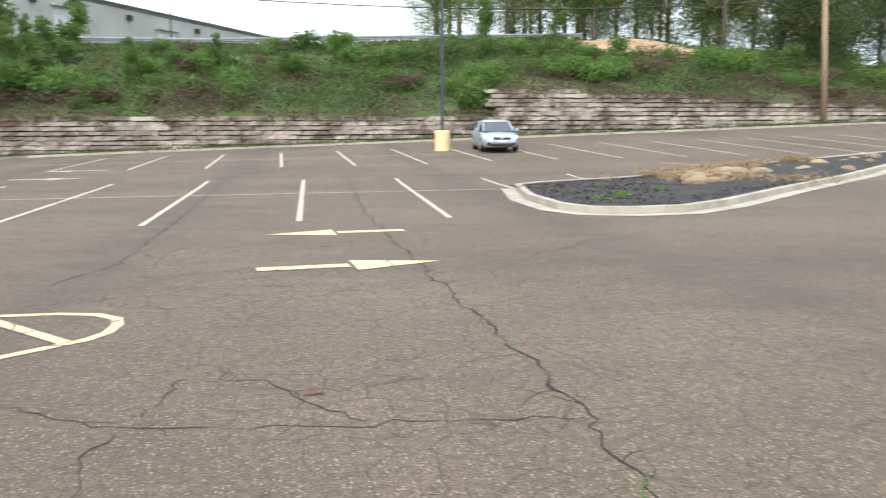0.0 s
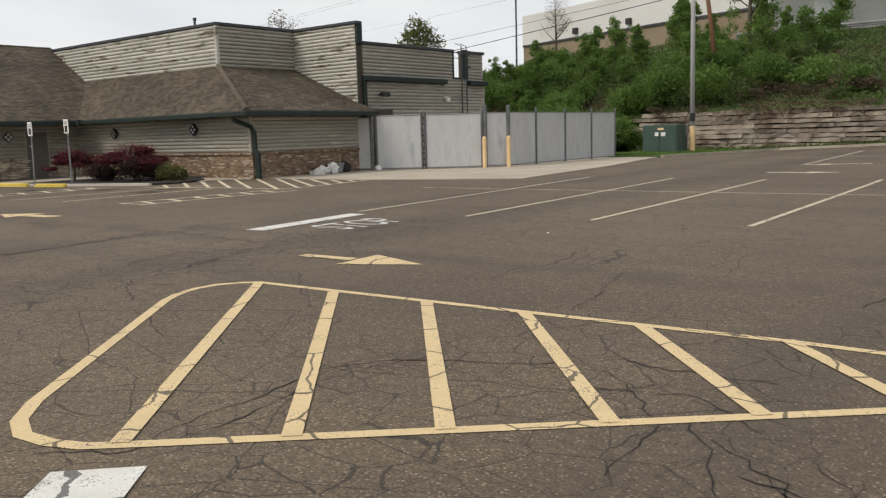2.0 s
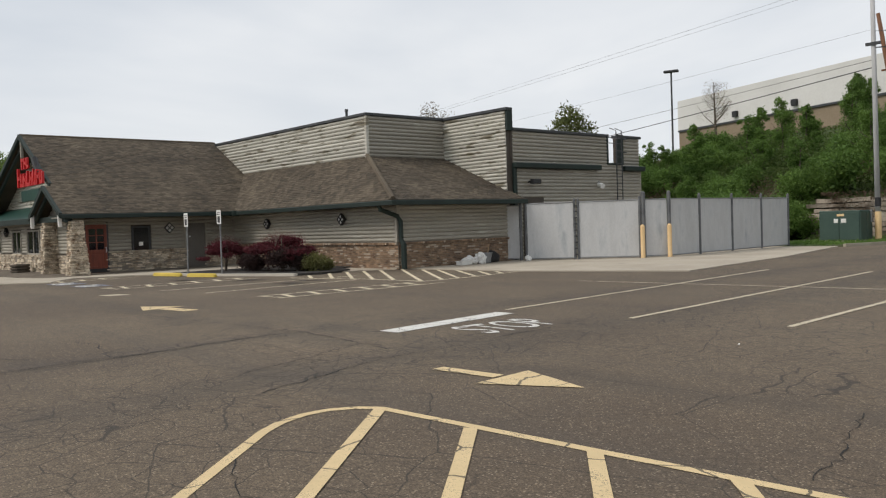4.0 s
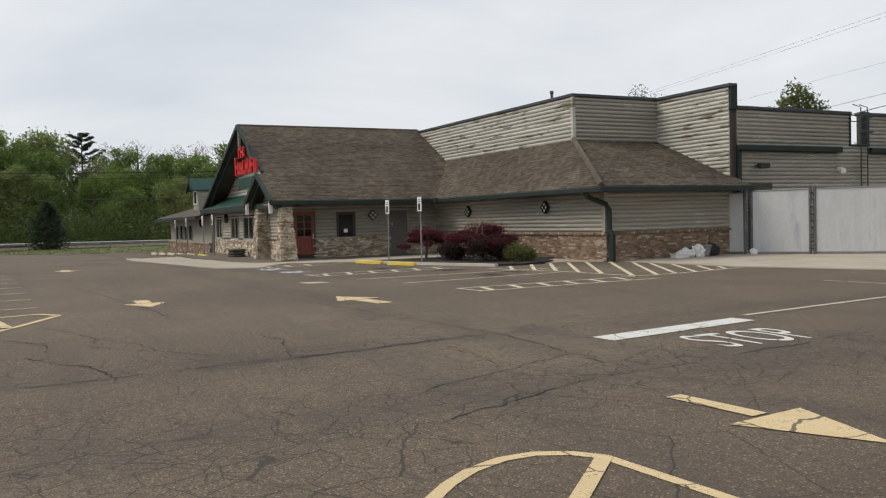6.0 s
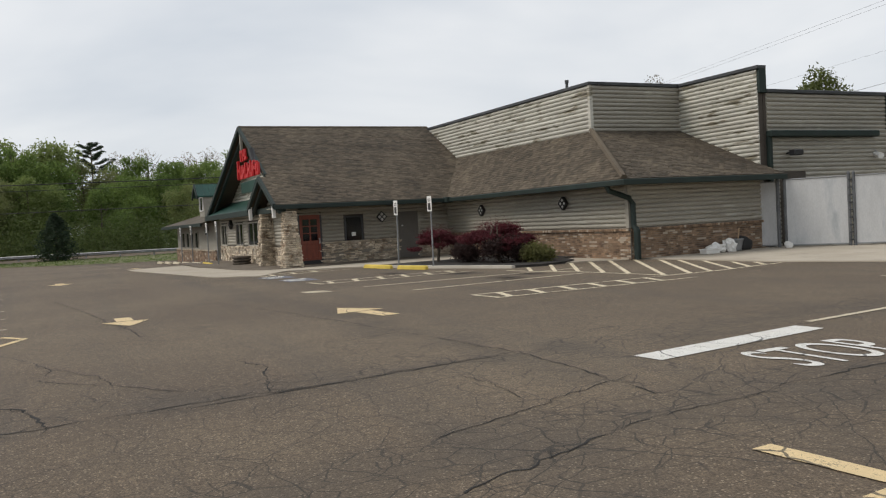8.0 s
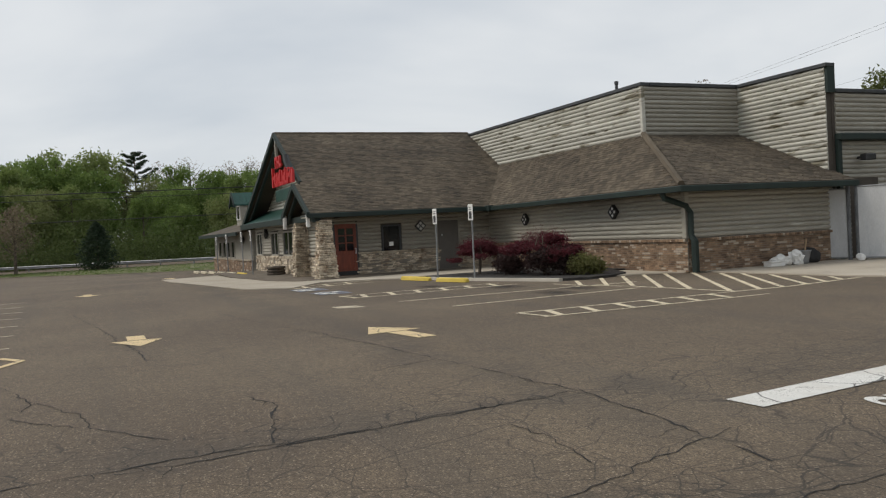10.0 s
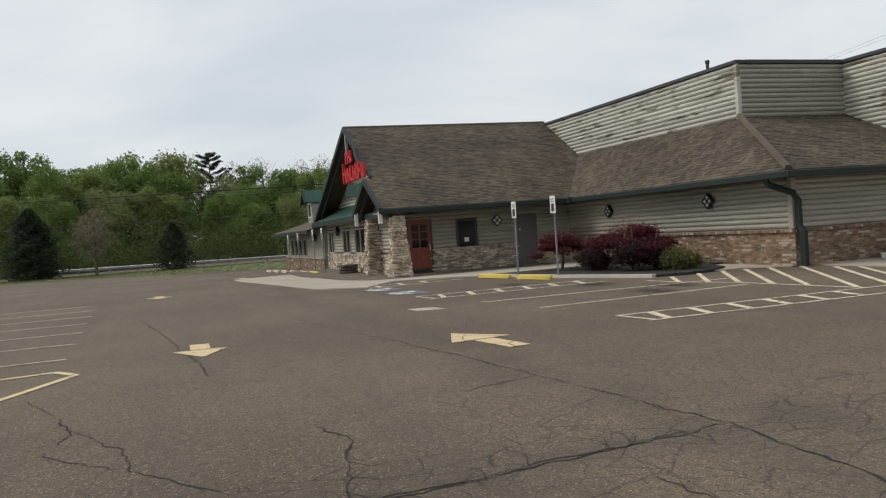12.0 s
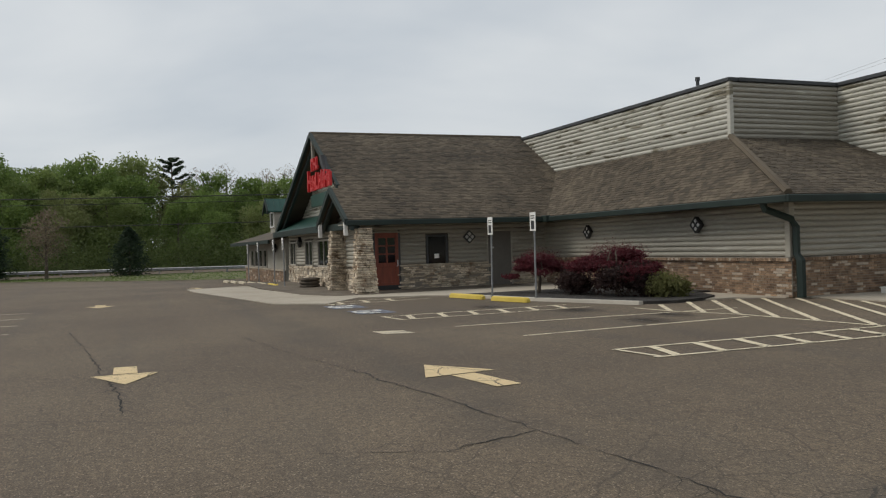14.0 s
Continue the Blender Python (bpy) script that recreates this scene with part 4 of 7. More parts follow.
# rear wall with its notch and gutter
rear = wall_piece("wall_rear", [(-26.2, 27.4), (-26.0, 27.4), (-26.0, 33.75), (-26.2, 33.75)], 0, 5.3, "rear wall of grey log siding")
rear_end = wall_piece("wall_rear", [(-26.2, 34.45), (-26.0, 34.45), (-26.0, 36.1), (-26.2, 36.1)], 0, 5.3, "rear wall of grey log siding")
rear_low = wall_piece("wall_rear", [(-26.2, 33.75), (-26.0, 33.75), (-26.0, 34.45), (-26.2, 34.45)], 0, 4.1, "rear wall of grey log siding")
siding(rear, (-26.0, 27.4, 0), (0, 1, 0), (1, 0, 0), lambda z: [(0.12, 0.6), (1.9, 6.35)] if z < 2.62 else [(0.12, 6.35)], 0.0, 5.3, SIDING, 0.15)
siding(rear_low, (-26.0, 33.75, 0), (0, 1, 0), (1, 0, 0), lambda z: [(0, 0.7)], 0.0, 4.1, SIDING, 0.15)
siding(rear_end, (-26.0, 34.45, 0), (0, 1, 0), (1, 0, 0), lambda z: [(0, 1.65)], 0.0, 5.3, SIDING, 0.15)
# no real recess: the doorway's inner shade is this panel's dark colour
world_part("service_opening", boxm(-26.02, -25.97, 28.0, 29.3, 0, 2.66), DARK_GAP, building, "flat dark panel painted as the shade inside a service doorway")
world_part("coping", boxm(-26.3, -25.88, 27.5, 33.75, 5.3, 5.42, bevel=0.015), DARK_STEEL, building)
world_part("coping", boxm(-26.3, -25.88, 34.45, 36.2, 5.3, 5.42, bevel=0.015), DARK_STEEL, building)
world_part("gutter", boxm(-25.99, -25.72, 27.45, 33.0, 3.78, 4.0, bevel=0.03), GREEN, building, "dark green box gutter")
world_part("gutter", boxm(-25.99, -25.72, 34.75, 36.3, 3.78, 4.0, bevel=0.03), GREEN, building, "dark green box gutter")
world_part("downspout", boxm(-25.99, -25.85, 27.46, 27.62, 0, 3.8, bevel=0.01), GREEN, building)
world_part("parapet_return", boxm(-26.02, -25.92, 27.18, 27.5, 5.3, 6.12), GREEN, building, "dark green parapet end cap")
world_part("notch_trim", boxm(-26.05, -25.93, 33.66, 33.76, 4.05, 5.42), GREEN, building)
world_part("notch_trim", boxm(-26.05, -25.92, 34.44, 34.86, 4.05, 5.46), GREEN, building, "dark green panel beside the roof notch")
world_part("notch_trim", boxm(-26.05, -25.93, 33.76, 34.44, 4.05, 4.13), GREEN, building)
for z in (5.05, 5.3):
    world_part("safety_rail", tubem([(-26.0, 33.74, z), (-26.0, 34.44, z)], 0.02, 6), DARK_STEEL, building)
north = wall_piece("wall_north", [(-52, 36.1), (-26, 36.1), (-26, 36.3), (-52, 36.3)], 0, 4.0, "plain rear wall", SIDING)
west = wall_piece("wall_west", [(-52.2, 14.2), (-52, 14.2), (-52, 36.3), (-52.2, 36.3)], -0.3, 2.2, "plain west wall", SIDING)
world_part("roof_deck", boxm(-51.9, XR - 0.25, YR + 0.25, 36.0, 3.85, 3.95), FLAT_ROOF, building, "flat grey roof")
world_part("roof_deck", boxm(XR - 0.25, -26.25, 27.5, 36.0, 3.85, 3.95), FLAT_ROOF, building, "flat grey roof")
world_part("vent_pipe", tubem([(-31.66, 23.36, 3.95), (-31.66, 23.36, 6.48), (-31.66, 23.36, 6.5), (-31.66, 23.36, 6.6)], [0.055, 0.055, 0.075, 0.075], 8), DARK_STEEL, building, "dark roof vent pipe")
world_part("vent_pipe", tubem([(-41.5, 25.6, 3.95), (-41.5, 25.6, 6.7)], 0.06, 8), DARK_STEEL, building, "dark roof vent pipe")


# shingled slopes
def shingle_field(roof, origin, along, up, inside, n_along, n_up, parts=0, tab=0.24, course=0.127, seed=3):
    """Overlapping tabs laid in courses; along and up are unit vectors in the slope."""
    rnd = random.Random(seed)
    a, u = Vector(along), Vector(up)
    nrm = a.cross(u).normalized()
    if nrm.z < 0:
        nrm = -nrm
    m = Matrix(((a.x, u.x, nrm.x, 0), (a.y, u.y, nrm.y, 0), (a.z, u.z, nrm.z, 0), (0, 0, 0, 1)))
    bm = bmesh.new()
    box(bm, -0.5, 0.5, 0, 1, 0, 1)
    for v in bm.verts:
        if v.co.y > 0.5:
            v.co.z *= 0.1
    me = bpy.data.meshes.new("shingle")
    bm.to_mesh(me), bm.free()
    me.materials.append(SHINGLE_PIECE)
    verts, faces, made = [], [], 0
    for j in range(n_up):
        for i in range(n_along):
            s = (i + 0.5 * (j % 2)) * tab + rnd.uniform(-0.05, 0.05)
            c = s + tab / 2
            if not inside(c, (j + 0.5) * course):
                continue
            w, th = tab * rnd.uniform(0.8, 1.0), rnd.uniform(0.006, 0.016)
            o = Vector(origin) + a * c + u * (j * course)
            if made < parts:
                ob = new("shingle", me)
                ob.parent = roof
                ob.matrix_parent_inverse = undo(roof)
                ob.matrix_basis = Matrix.Translation(o) @ m @ Matrix.Diagonal((w, course * 1.15, th, 1))
                made += 1
            else:
                k = len(verts)
                for dz in (0, 1):
                    for dy in (0, 1):
                        for dx in (-0.5, 0.5):
                            verts.append(o + a * (dx * w) + u * (dy * course * 1.15) + nrm * (dz * th * (1 if dy == 0 else 0.1)))
                faces += [(k + 4, k + 5, k + 7, k + 6), (k, k + 1, k + 5, k + 4), (k, k + 4, k + 6, k + 2), (k + 1, k + 3, k + 7, k + 5)]
    if verts:
        me2 = bpy.data.meshes.new("shingles")
        me2.from_pydata(verts, [], faces)
        me2.materials.append(SHINGLE)
        ob = new("shingles", me2)
        ob.parent = roof
        ob.matrix_parent_inverse = undo(roof)
        ob["kind"] = "stuff"


def unit(v):
    return Vector(v).normalized()


ZT = 4.46
TH = (0, 0, -0.09)
vx = WX - (ZT - EZ) / SW
roof_s = world_part("roof", slab(bmesh.new(), [(WX, YE, EZ), (XE, YE, EZ), (XR, YR, ZT), (vx, YR, ZT)], TH), SHINGLE, building, "brown shingled skirt roof")
roof_e = world_part("roof", slab(bmesh.new(), [(XE, YE, EZ), (XE, 27.35, EZ), (XE, 27.35, EZ), (XR, 27.19, ZT), (XR, YR, ZT)], TH), SHINGLE, building, "brown shingled skirt roof")
roof_w = world_part("roof", slab(bmesh.new(), [(WX, PY, EZ), (WX, YE, EZ), (vx, YR, ZT), (RX, YR, RZ), (RX, GY, RZ), (-39.0, GY, EZ + SW * (WX + 39.0)), (-39.0, PY, EZ + SW * (WX + 39.0))], TH), SHINGLE, building, "brown shingled gable roof")
roof_w2 = world_part("roof", slab(bmesh.new(), [(RX, GY, RZ), (RX, YR, RZ), (LX, YR, EZ), (LX, GY, EZ)], TH), SHINGLE, building, "brown shingled gable roof")
PRX, PRZ = -39.0, EZ + SW * (WX + 39.0)
PLX = -41.15
roof_p = world_part("roof", slab(bmesh.new(), [(PRX, PY, PRZ), (PRX, GY + 1.2, PRZ), (PLX, GY + 1.2, EZ), (PLX, PY, EZ)], TH), SHINGLE, building, "brown shingled porch gable")
us, ue, uw = unit((0, YR - YE, ZT - EZ)), unit((XR - XE, 0, ZT - EZ)), unit((RX - WX, 0, RZ - EZ))
ls, le, lw = math.hypot(YR - YE, ZT - EZ), math.hypot(XR - XE, ZT - EZ), math.hypot(RX - WX, RZ - EZ)
shingle_field(roof_s, (vx, YE, EZ), (1, 0, 0), us, lambda s, t: (WX - vx) * (1 - t / ls) < s < (XE - vx) + (XR - XE) * t / ls and t < ls, 66, 25, 300)
shingle_field(roof_e, (XE, YE, EZ), (0, 1, 0), ue, lambda s, t: (YR - YE) * t / le < s < 6.6 and t < le, 29, 40, 300)
shingle_field(roof_w, (WX, PY, EZ), (0, 1, 0), uw, lambda s, t: s > (0.02 if t < (2.1 / (WX - RX)) * lw else GY - PY) and s < (YE - PY) + (YR - YE) * min(1, t / (lw * (ZT - EZ) / (RZ - EZ))) and t < lw, 44, 65, 300)
world_part("hip_cap", tubem([(XE, YE, EZ + 0.03), (XR, YR, ZT + 0.03)], 0.1, 6), SHINGLE_PIECE, building, "shingled hip ridge")
world_part("ridge_cap", tubem([(RX, GY, RZ), (RX, YR, RZ)], 0.06, 6), SHINGLE_PIECE, building)

# fascia, gutters, soffits, downspouts
for b in (boxm(WX, XE + 0.04, YE - 0.1, YE + 0.02, EZ - 0.2, EZ - 0.02, bevel=0.02), boxm(XE - 0.02, XE + 0.1, YE - 0.1, 27.4, EZ - 0.2, EZ - 0.02, bevel=0.02), boxm(WX - 0.02, WX + 0.1, PY, YE - 0.1, EZ - 0.2, EZ - 0.02, bevel=0.02)):
    world_part("gutter", b, GREEN, building, "dark green eaves gutter")
world_part("gutter_box", boxm(WX - 0.15, WX + 0.35, YE - 0.2, YE + 0.1, EZ - 0.22, EZ + 0.02, bevel=0.02), GREEN, building)
for b in (boxm(-38.4, XE, YE, WYS, EZ - 0.16, EZ - 0.12), boxm(WXE, XE, WYS, 27.3, EZ - 0.16, EZ - 0.12), boxm(-38.4, WX, PY + 0.1, YE, EZ - 0.16, EZ - 0.12)):
    world_part("soffit", b, SIDING, building, "grey boarded soffit")
spout = bmesh.new()
tube(spout, [(XE - 0.85, YE + 0.0, EZ - 0.16), (XE - 0.82, YE + 0.06, EZ - 0.33), (WXE + 0.14, WYS - 0.06, EZ - 0.58), (WXE + 0.17, WYS + 0.04, EZ - 0.76), (WXE + 0.17, WYS + 0.04, 1.08), (WXE + 0.25, WYS + 0.08, 0.92), (WXE + 0.25, WYS + 0.08, 0.03)], [0.09, 0.09, 0.09, 0.09, 0.09, 0.11, 0.11], 6)
world_part("downspout", spout, GREEN, building, "dark green downspout at the corner")

# entrance wing
DX = -38.4
wing = wall_piece("wall_wing", [(DX - 0.2, 14.0), (DX, 14.0), (DX, WYS), (DX - 0.2, WYS)], -0.05, 2.75, "entrance wall of grey log siding over ledge stone")
siding(wing, (DX, 14.0, 0), (0, 1, 0), (1, 0, 0), lambda z: [(0, 0.5), (1.55, 2.5), (3.4, 4.95), (6.0, 7.4)] if z < 2.03 else [(0, 7.4)], 0.92, 2.62, SIDING, 0.15)
masonry(wing, (DX, 14.0, 0), (0, 1, 0), (1, 0, 0), 7.4, 0.0, 0.84, (0.25, 0.062), STONE, "stone", 0.075, 0.8, holes=((0.5, 1.55), (4.95, 6.0)), seed=11, bed=MORTAR)
for a, b_ in ((15.5, 18.95),):
    world_part("sill", boxm(DX, DX + 0.12, a, b_, 0.84, 0.91, bevel=0.012), STONE, building, "rough stone sill course")
front = wall_piece("wall_front", [(-51.0, 14.0), (DX - 0.2, 14.0), (DX - 0.2, 14.2), (-51.0, 14.2)], -0.3, 2.6, "front wall of log siding over pale stone")
FW = ((0.3, 1.7), (3.8, 5.4), (6.4, 8.4))
siding(front, (-51.0, 14.0, 0), (1, 0, 0), (0, -1, 0), lambda z: [(0, 0.2), (1.8, 3.7), (5.5, 6.3), (8.5, 12.3)] if z < 1.95 else [(0, 12.3)], 0.85, 2.6, SIDING, 0.15)
masonry(front, (-51.0, 14.0, 0), (1, 0, 0), (0, -1, 0), 12.4, -0.25, 0.82, (0.34, 0.13), STONE, "stone", 0.07, 0.7, seed=12, limit=260, bed=MORTAR)


def window(parent, o, u, w, a, b, z0, z1, panes=2, sill=True, frame_mat=SIDING):
    m = oriented(o, u, w)
    fr = bmesh.new()
    t = 0.07
    for q in ((a, a + t, z0, z1), (b - t, b, z0, z1), (a + t, b - t, z0, z0 + t), (a + t, b - t, z1 - t, z1)):
        box(fr, q[0], q[1], 0, 0.07, q[2], q[3], bevel=0.006)
    for k in range(1, panes):
        c = a + (b - a) * k / panes
        box(fr, c - 0.03, c + 0.03, 0, 0.05, z0 + t, z1 - t)
    fr.transform(m)
    win = world_part("window", fr, frame_mat, parent, "dark window in a grey timber frame")
    for k in range(panes):
        p0, p1 = a + t + (b - a - 2 * t) * k / panes, a + t + (b - a - 2 * t) * (k + 1) / panes
        g = boxm(p0 + 0.02, p1 - 0.02, 0.008, 0.02, z0 + t, z1 - t)
        g.transform(m)
        world_part("pane", g, DARK_GLASS, win)
    if sill:
        s = boxm(a - 0.04, b + 0.04, 0, 0.11, z0 - 0.06, z0, bevel=0.01)
        s.transform(m)
        world_part("window_sill", s, STONE, win)
    return win


for a, b_ in FW:
    window(building, (-51.0, 14.0, 0), (1, 0, 0), (0, -1, 0), a, b_, 0.82, 1.95, 2)
win1 = window(building, (DX, 14.0, 0), (0, 1, 0), (1, 0, 0), 2.53, 3.35, 0.84, 1.95, 1, frame_mat=DARK_STEEL)
note = boxm(DX + 0.022, DX + 0.026, 16.84, 17.02, 1.1, 1.26)
world_part("notice", note, WHITE_PAINT, win1, "faded paper notice behind the glass")
BROWN_WOOD = surface("dark_brown_stained_wood", (0.045, 0.026, 0.016), (0.08, 0.048, 0.03), 2, 25, 0.5, stretch=(6, 6, 0.6), relief=0.15)
# panel added for a dark strip beside the pillar, detailed like a door
porch_panel = world_part("porch_door", boxm(-40.8, -39.95, 13.84, 13.9, 0.03, 2.08, bevel=0.008), BROWN_WOOD, building, "dark brown door-shaped panel added under the porch")
world_part("handle", tubem([(-40.05, 13.84, 1.15), (-40.05, 13.78, 1.15), (-40.05, 13.78, 0.9), (-40.05, 13.84, 0.9)], 0.016, 6), CHROME, porch_panel, "bright door handle")
# red entrance door: rails, stiles, small panes, lower panel
door = world_part("entrance_door", boxm(DX - 0.05, DX + 0.02, 14.62, 15.44, 0.02, 2.04), RED_WOOD, building, "red-stained wooden door with small panes")
for y0, y1, z0, z1 in ((14.6, 14.72, 0.02, 2.06), (15.34, 15.46, 0.02, 2.06), (14.7, 15.36, 1.88, 2.06), (14.7, 15.36, 0.85, 1.0), (14.7, 15.36, 0.03, 0.3), (15.0, 15.06, 1.0, 1.88)):
    world_part("door_rail", boxm(DX + 0.02, DX + 0.06, y0, y1, z0, z1, bevel=0.008), RED_WOOD, door)
for z in (1.29, 1.58):
    world_part("door_rail", boxm(DX + 0.02, DX + 0.05, 14.7, 15.36, z, z + 0.04), RED_WOOD, door)
for y0, y1 in ((14.7, 15.0), (15.06, 15.36)):
    world_part("pane", boxm(DX + 0.02, DX + 0.03, y0, y1, 1.0, 1.88), DARK_GLASS, door)
world_part("kick_plate", boxm(DX + 0.06, DX + 0.07, 14.6, 15.46, 0.04, 0.2), BLACK, door, "dark kick plate")
world_part("handle", tubem([(DX + 0.06, 15.4, 1.08), (DX + 0.13, 15.4, 1.08), (DX + 0.13, 15.4, 0.88), (DX + 0.06, 15.4, 0.88)], 0.018, 6), CHROME, door, "bright door handle")
world_part("door_frame", boxm(DX, DX + 0.05, 14.38, 14.6, 0, 2.15), DARK_STEEL, building)
world_part("door_frame", boxm(DX, DX + 0.05, 15.46, 15.53, 0, 2.15), DARK_STEEL, building)
side_door = world_part("side_door", boxm(DX, DX + 0.03, 18.98, 19.92, 0.02, 2.16, bevel=0.006), DOOR_GREY, building, "flush taupe steel side door")
world_part("door_knob", tubem([(DX + 0.03, 19.15, 1.42), (DX + 0.09, 19.15, 1.42)], 0.035, 8), CHROME, side_door)
world_part("door_frame", boxm(DX, DX + 0.05, 18.9, 18.98, 0, 2.24), SIDING, building)
world_part("door_frame", boxm(DX, DX + 0.05, 19.92, 20.0, 0, 2.24), SIDING, building)

# gable front: recessed siding, barge boards, shelf roof, porch
gw = [(LX + 0.2, GY + 1.05), (RX, GY + 1.05), (WX - 0.2, GY + 1.05), (WX - 0.2, GY + 1.2), (RX, GY + 1.2), (LX + 0.2, GY + 1.2)]
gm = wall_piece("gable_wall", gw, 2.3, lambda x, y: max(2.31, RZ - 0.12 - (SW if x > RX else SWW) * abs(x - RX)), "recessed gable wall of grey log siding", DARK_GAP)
gz = lambda z: [(max(0.02, (z - 2.38) / SWW), RX - LX - 0.2 + (RZ - 0.14 - z) / SW)] if z < 6.1 else []
siding(gm, (LX, GY + 1.05, 0), (1, 0, 0), (0, -1, 0), gz, 2.6, 6.0, PEELING, 0.15)


def board(a, b, deep, thick, mat, label="", name="barge_board"):
    a, b = Vector(a), Vector(b)
    return world_part(name, slab(bmesh.new(), [a, b, b + Vector((0, thick, 0)), a + Vector((0, thick, 0))], (0, 0, -deep)), mat, building, label)


board((RX, GY - 0.06, RZ + 0.03), (LX, GY - 0.06, EZ + 0.03), 0.2, 0.12, GREEN, "dark green barge board")
board((RX, GY - 0.06, RZ + 0.03), (-39.2, GY - 0.06, EZ + SW * (WX + 39.2) + 0.03), 0.2, 0.12, GREEN, "dark green barge board")
board((RX, GY + 0.16, RZ - 0.2), (LX, GY + 0.16, EZ - 0.2), 0.18, 0.1, GREEN, "dark green inner barge board")
board((RX, GY + 0.16, RZ - 0.2), (-39.2, GY + 0.16, EZ + SW * (WX + 39.2) - 0.2), 0.18, 0.1, GREEN, "dark green inner barge board")
for off, drop, deep in ((-0.06, 0.03, 0.2), (0.14, -0.2, 0.16)):
    board((PRX, PY + off, PRZ + drop), (WX + 0.05, PY + off, EZ + drop), deep, 0.12, GREEN, "dark green porch barge board")
    board((PRX, PY + off, PRZ + drop), (PLX, PY + off, EZ + drop), deep, 0.12, GREEN, "dark green porch barge board")
world_part("king_post", boxm(RX - 0.06, RX + 0.06, GY + 0.02, GY + 0.14, RZ - 1.05, RZ - 0.22, bevel=0.01), SIDING, building, "short grey king post under the apex")
world_part("shelf_roof", slab(bmesh.new(), [(LX - 0.1, GY - 0.1, 2.45), (PLX, GY - 0.1, 2.45), (PLX, GY + 1.05, 3.1), (LX - 0.1, GY + 1.05, 3.1)], (0, 0, -0.08)), GREEN_ROOF, building, "narrow green metal shelf roof")
world_part("fascia", boxm(LX - 0.1, PLX, GY - 0.16, GY - 0.06, 2.2, 2.46, bevel=0.01), GREEN, building, "dark green fascia")
porch_wall = world_part("porch_gable", slab(bmesh.new(), [(PRX, PY + 0.72, PRZ - 0.12), (PLX + 0.2, PY + 0.72, 2.4), (WX - 0.2, PY + 0.72, 2.4)], (0, 0.08, 0)), DARK_GAP, building, "shaded porch gable infill")
siding(porch_wall, (PLX, PY + 0.72, 0), (1, 0, 0), (0, -1, 0), lambda z: [((z - 2.3) / (PRZ - EZ) * (PRX - PLX), WX - PLX - (z - 2.3) / SW)] if z < PRZ - 0.25 else [], 2.42, 3.5, SIDING, 0.15)
for x in (-40.95, -37.15):
    world_part("bracket_post", boxm(x - 0.055, x + 0.055, PY - 0.02, PY + 0.12, 1.98, 2.56, bevel=0.012), WHITE_PAINT, building, "short white hanging post")
world_part("porch_beam", boxm(PLX, WX - 0.1, PY + 0.3, PY + 0.5, 2.2, 2.45, bevel=0.015), GREEN, building, "dark green porch beam")


def stone_pillar(cx, cy, seed):
    """A battered pier of stacked ledge stones."""
    rnd = random.Random(seed)
    pier = anchor("stone_pillar", (cx, cy, 0), "tapered porch pillar of stacked buff ledge stones", "pillar", "porch pillars")
    core = bmesh.new()
    prism(core, [(-0.2, -0.2), (0.2, -0.2), (0.2, 0.2), (-0.2, 0.2)], 0.03, 2.2)
    part("core", core, DARK_GAP, pier)
    z = 0.03
    while z < 2.18:
        h = min(rnd.uniform(0.04, 0.095), 2.22 - z)
        r = 0.37 - 0.145 * z / 2.2
        for side in range(4):
            s = -r
            while s < r - 0.05:
                ln = min(rnd.uniform(0.12, 0.34), r - s)
                o = rnd.uniform(-0.03, 0.045)
                b = boxm(s + 0.006, s + ln - 0.006, -r - o, -r + 0.16, z + 0.005, z + h - 0.005, bevel=0.012)
                b.transform(pose(0, 0, 0, 0, 0, 90 * side))
                part("stone", b, STONE, pier)
                s += ln
        z += h
    return pier


stone_pillar(-37.15, 13.85, 21)
stone_pillar(-40.2, 13.7, 22)

# sign in the gable: red letter shapes over a green plaque
sign = anchor("gable_sign", (-41.4, 13.42, 4.2), "bright red sign letters over a green plaque", "sign")
for i in range(8):
    x = -43.3 + 0.48 * i
    h = (0.85, 0.62, 0.6, 0.68, 0.62, 0.7, 0.66, 0.6)[i]
    b = bmesh.new()
    box(b, x, x + 0.13, 13.32, 13.44, 3.85, 3.85 + h, bevel=0.01)
    box(b, x + 0.13, x + 0.36, 13.33, 13.43, 3.85 + (0.0 if i % 2 else h * 0.4), 3.85 + (0.16 if i % 2 else h * 0.4 + 0.14), bevel=0.01)
    if i % 3:
        box(b, x + 0.27, x + 0.38, 13.325, 13.435, 3.85, 3.85 + h * 0.85, bevel=0.01)
    world_part("letter", b, RED_SIGN, sign)
for i in range(3):
    x = -42.6 + 0.4 * i
    b = boxm(x, x + 0.12, 13.32, 13.42, 4.62, 5.12, bevel=0.01)
    box(b, x + 0.12, x + 0.3, 13.33, 13.41, 4.98 - 0.16 * i, 5.1 - 0.16 * i, bevel=0.01)
    world_part("letter", b, RED_SIGN, sign)
world_part("plaque", boxm(-42.9, -40.2, 13.36, 13.46, 3.2, 3.7, bevel=0.03), GREEN_ROOF, sign, "green plaque under the letters")
world_part("emblem", tubem([(-40.9, 13.4, 4.75), (-40.75, 13.4, 4.95), (-40.55, 13.4, 4.6), (-40.3, 13.4, 4.35)], [0.1, 0.15, 0.12, 0.06], 7), BLACK, sign, "dark emblem beside the letters")


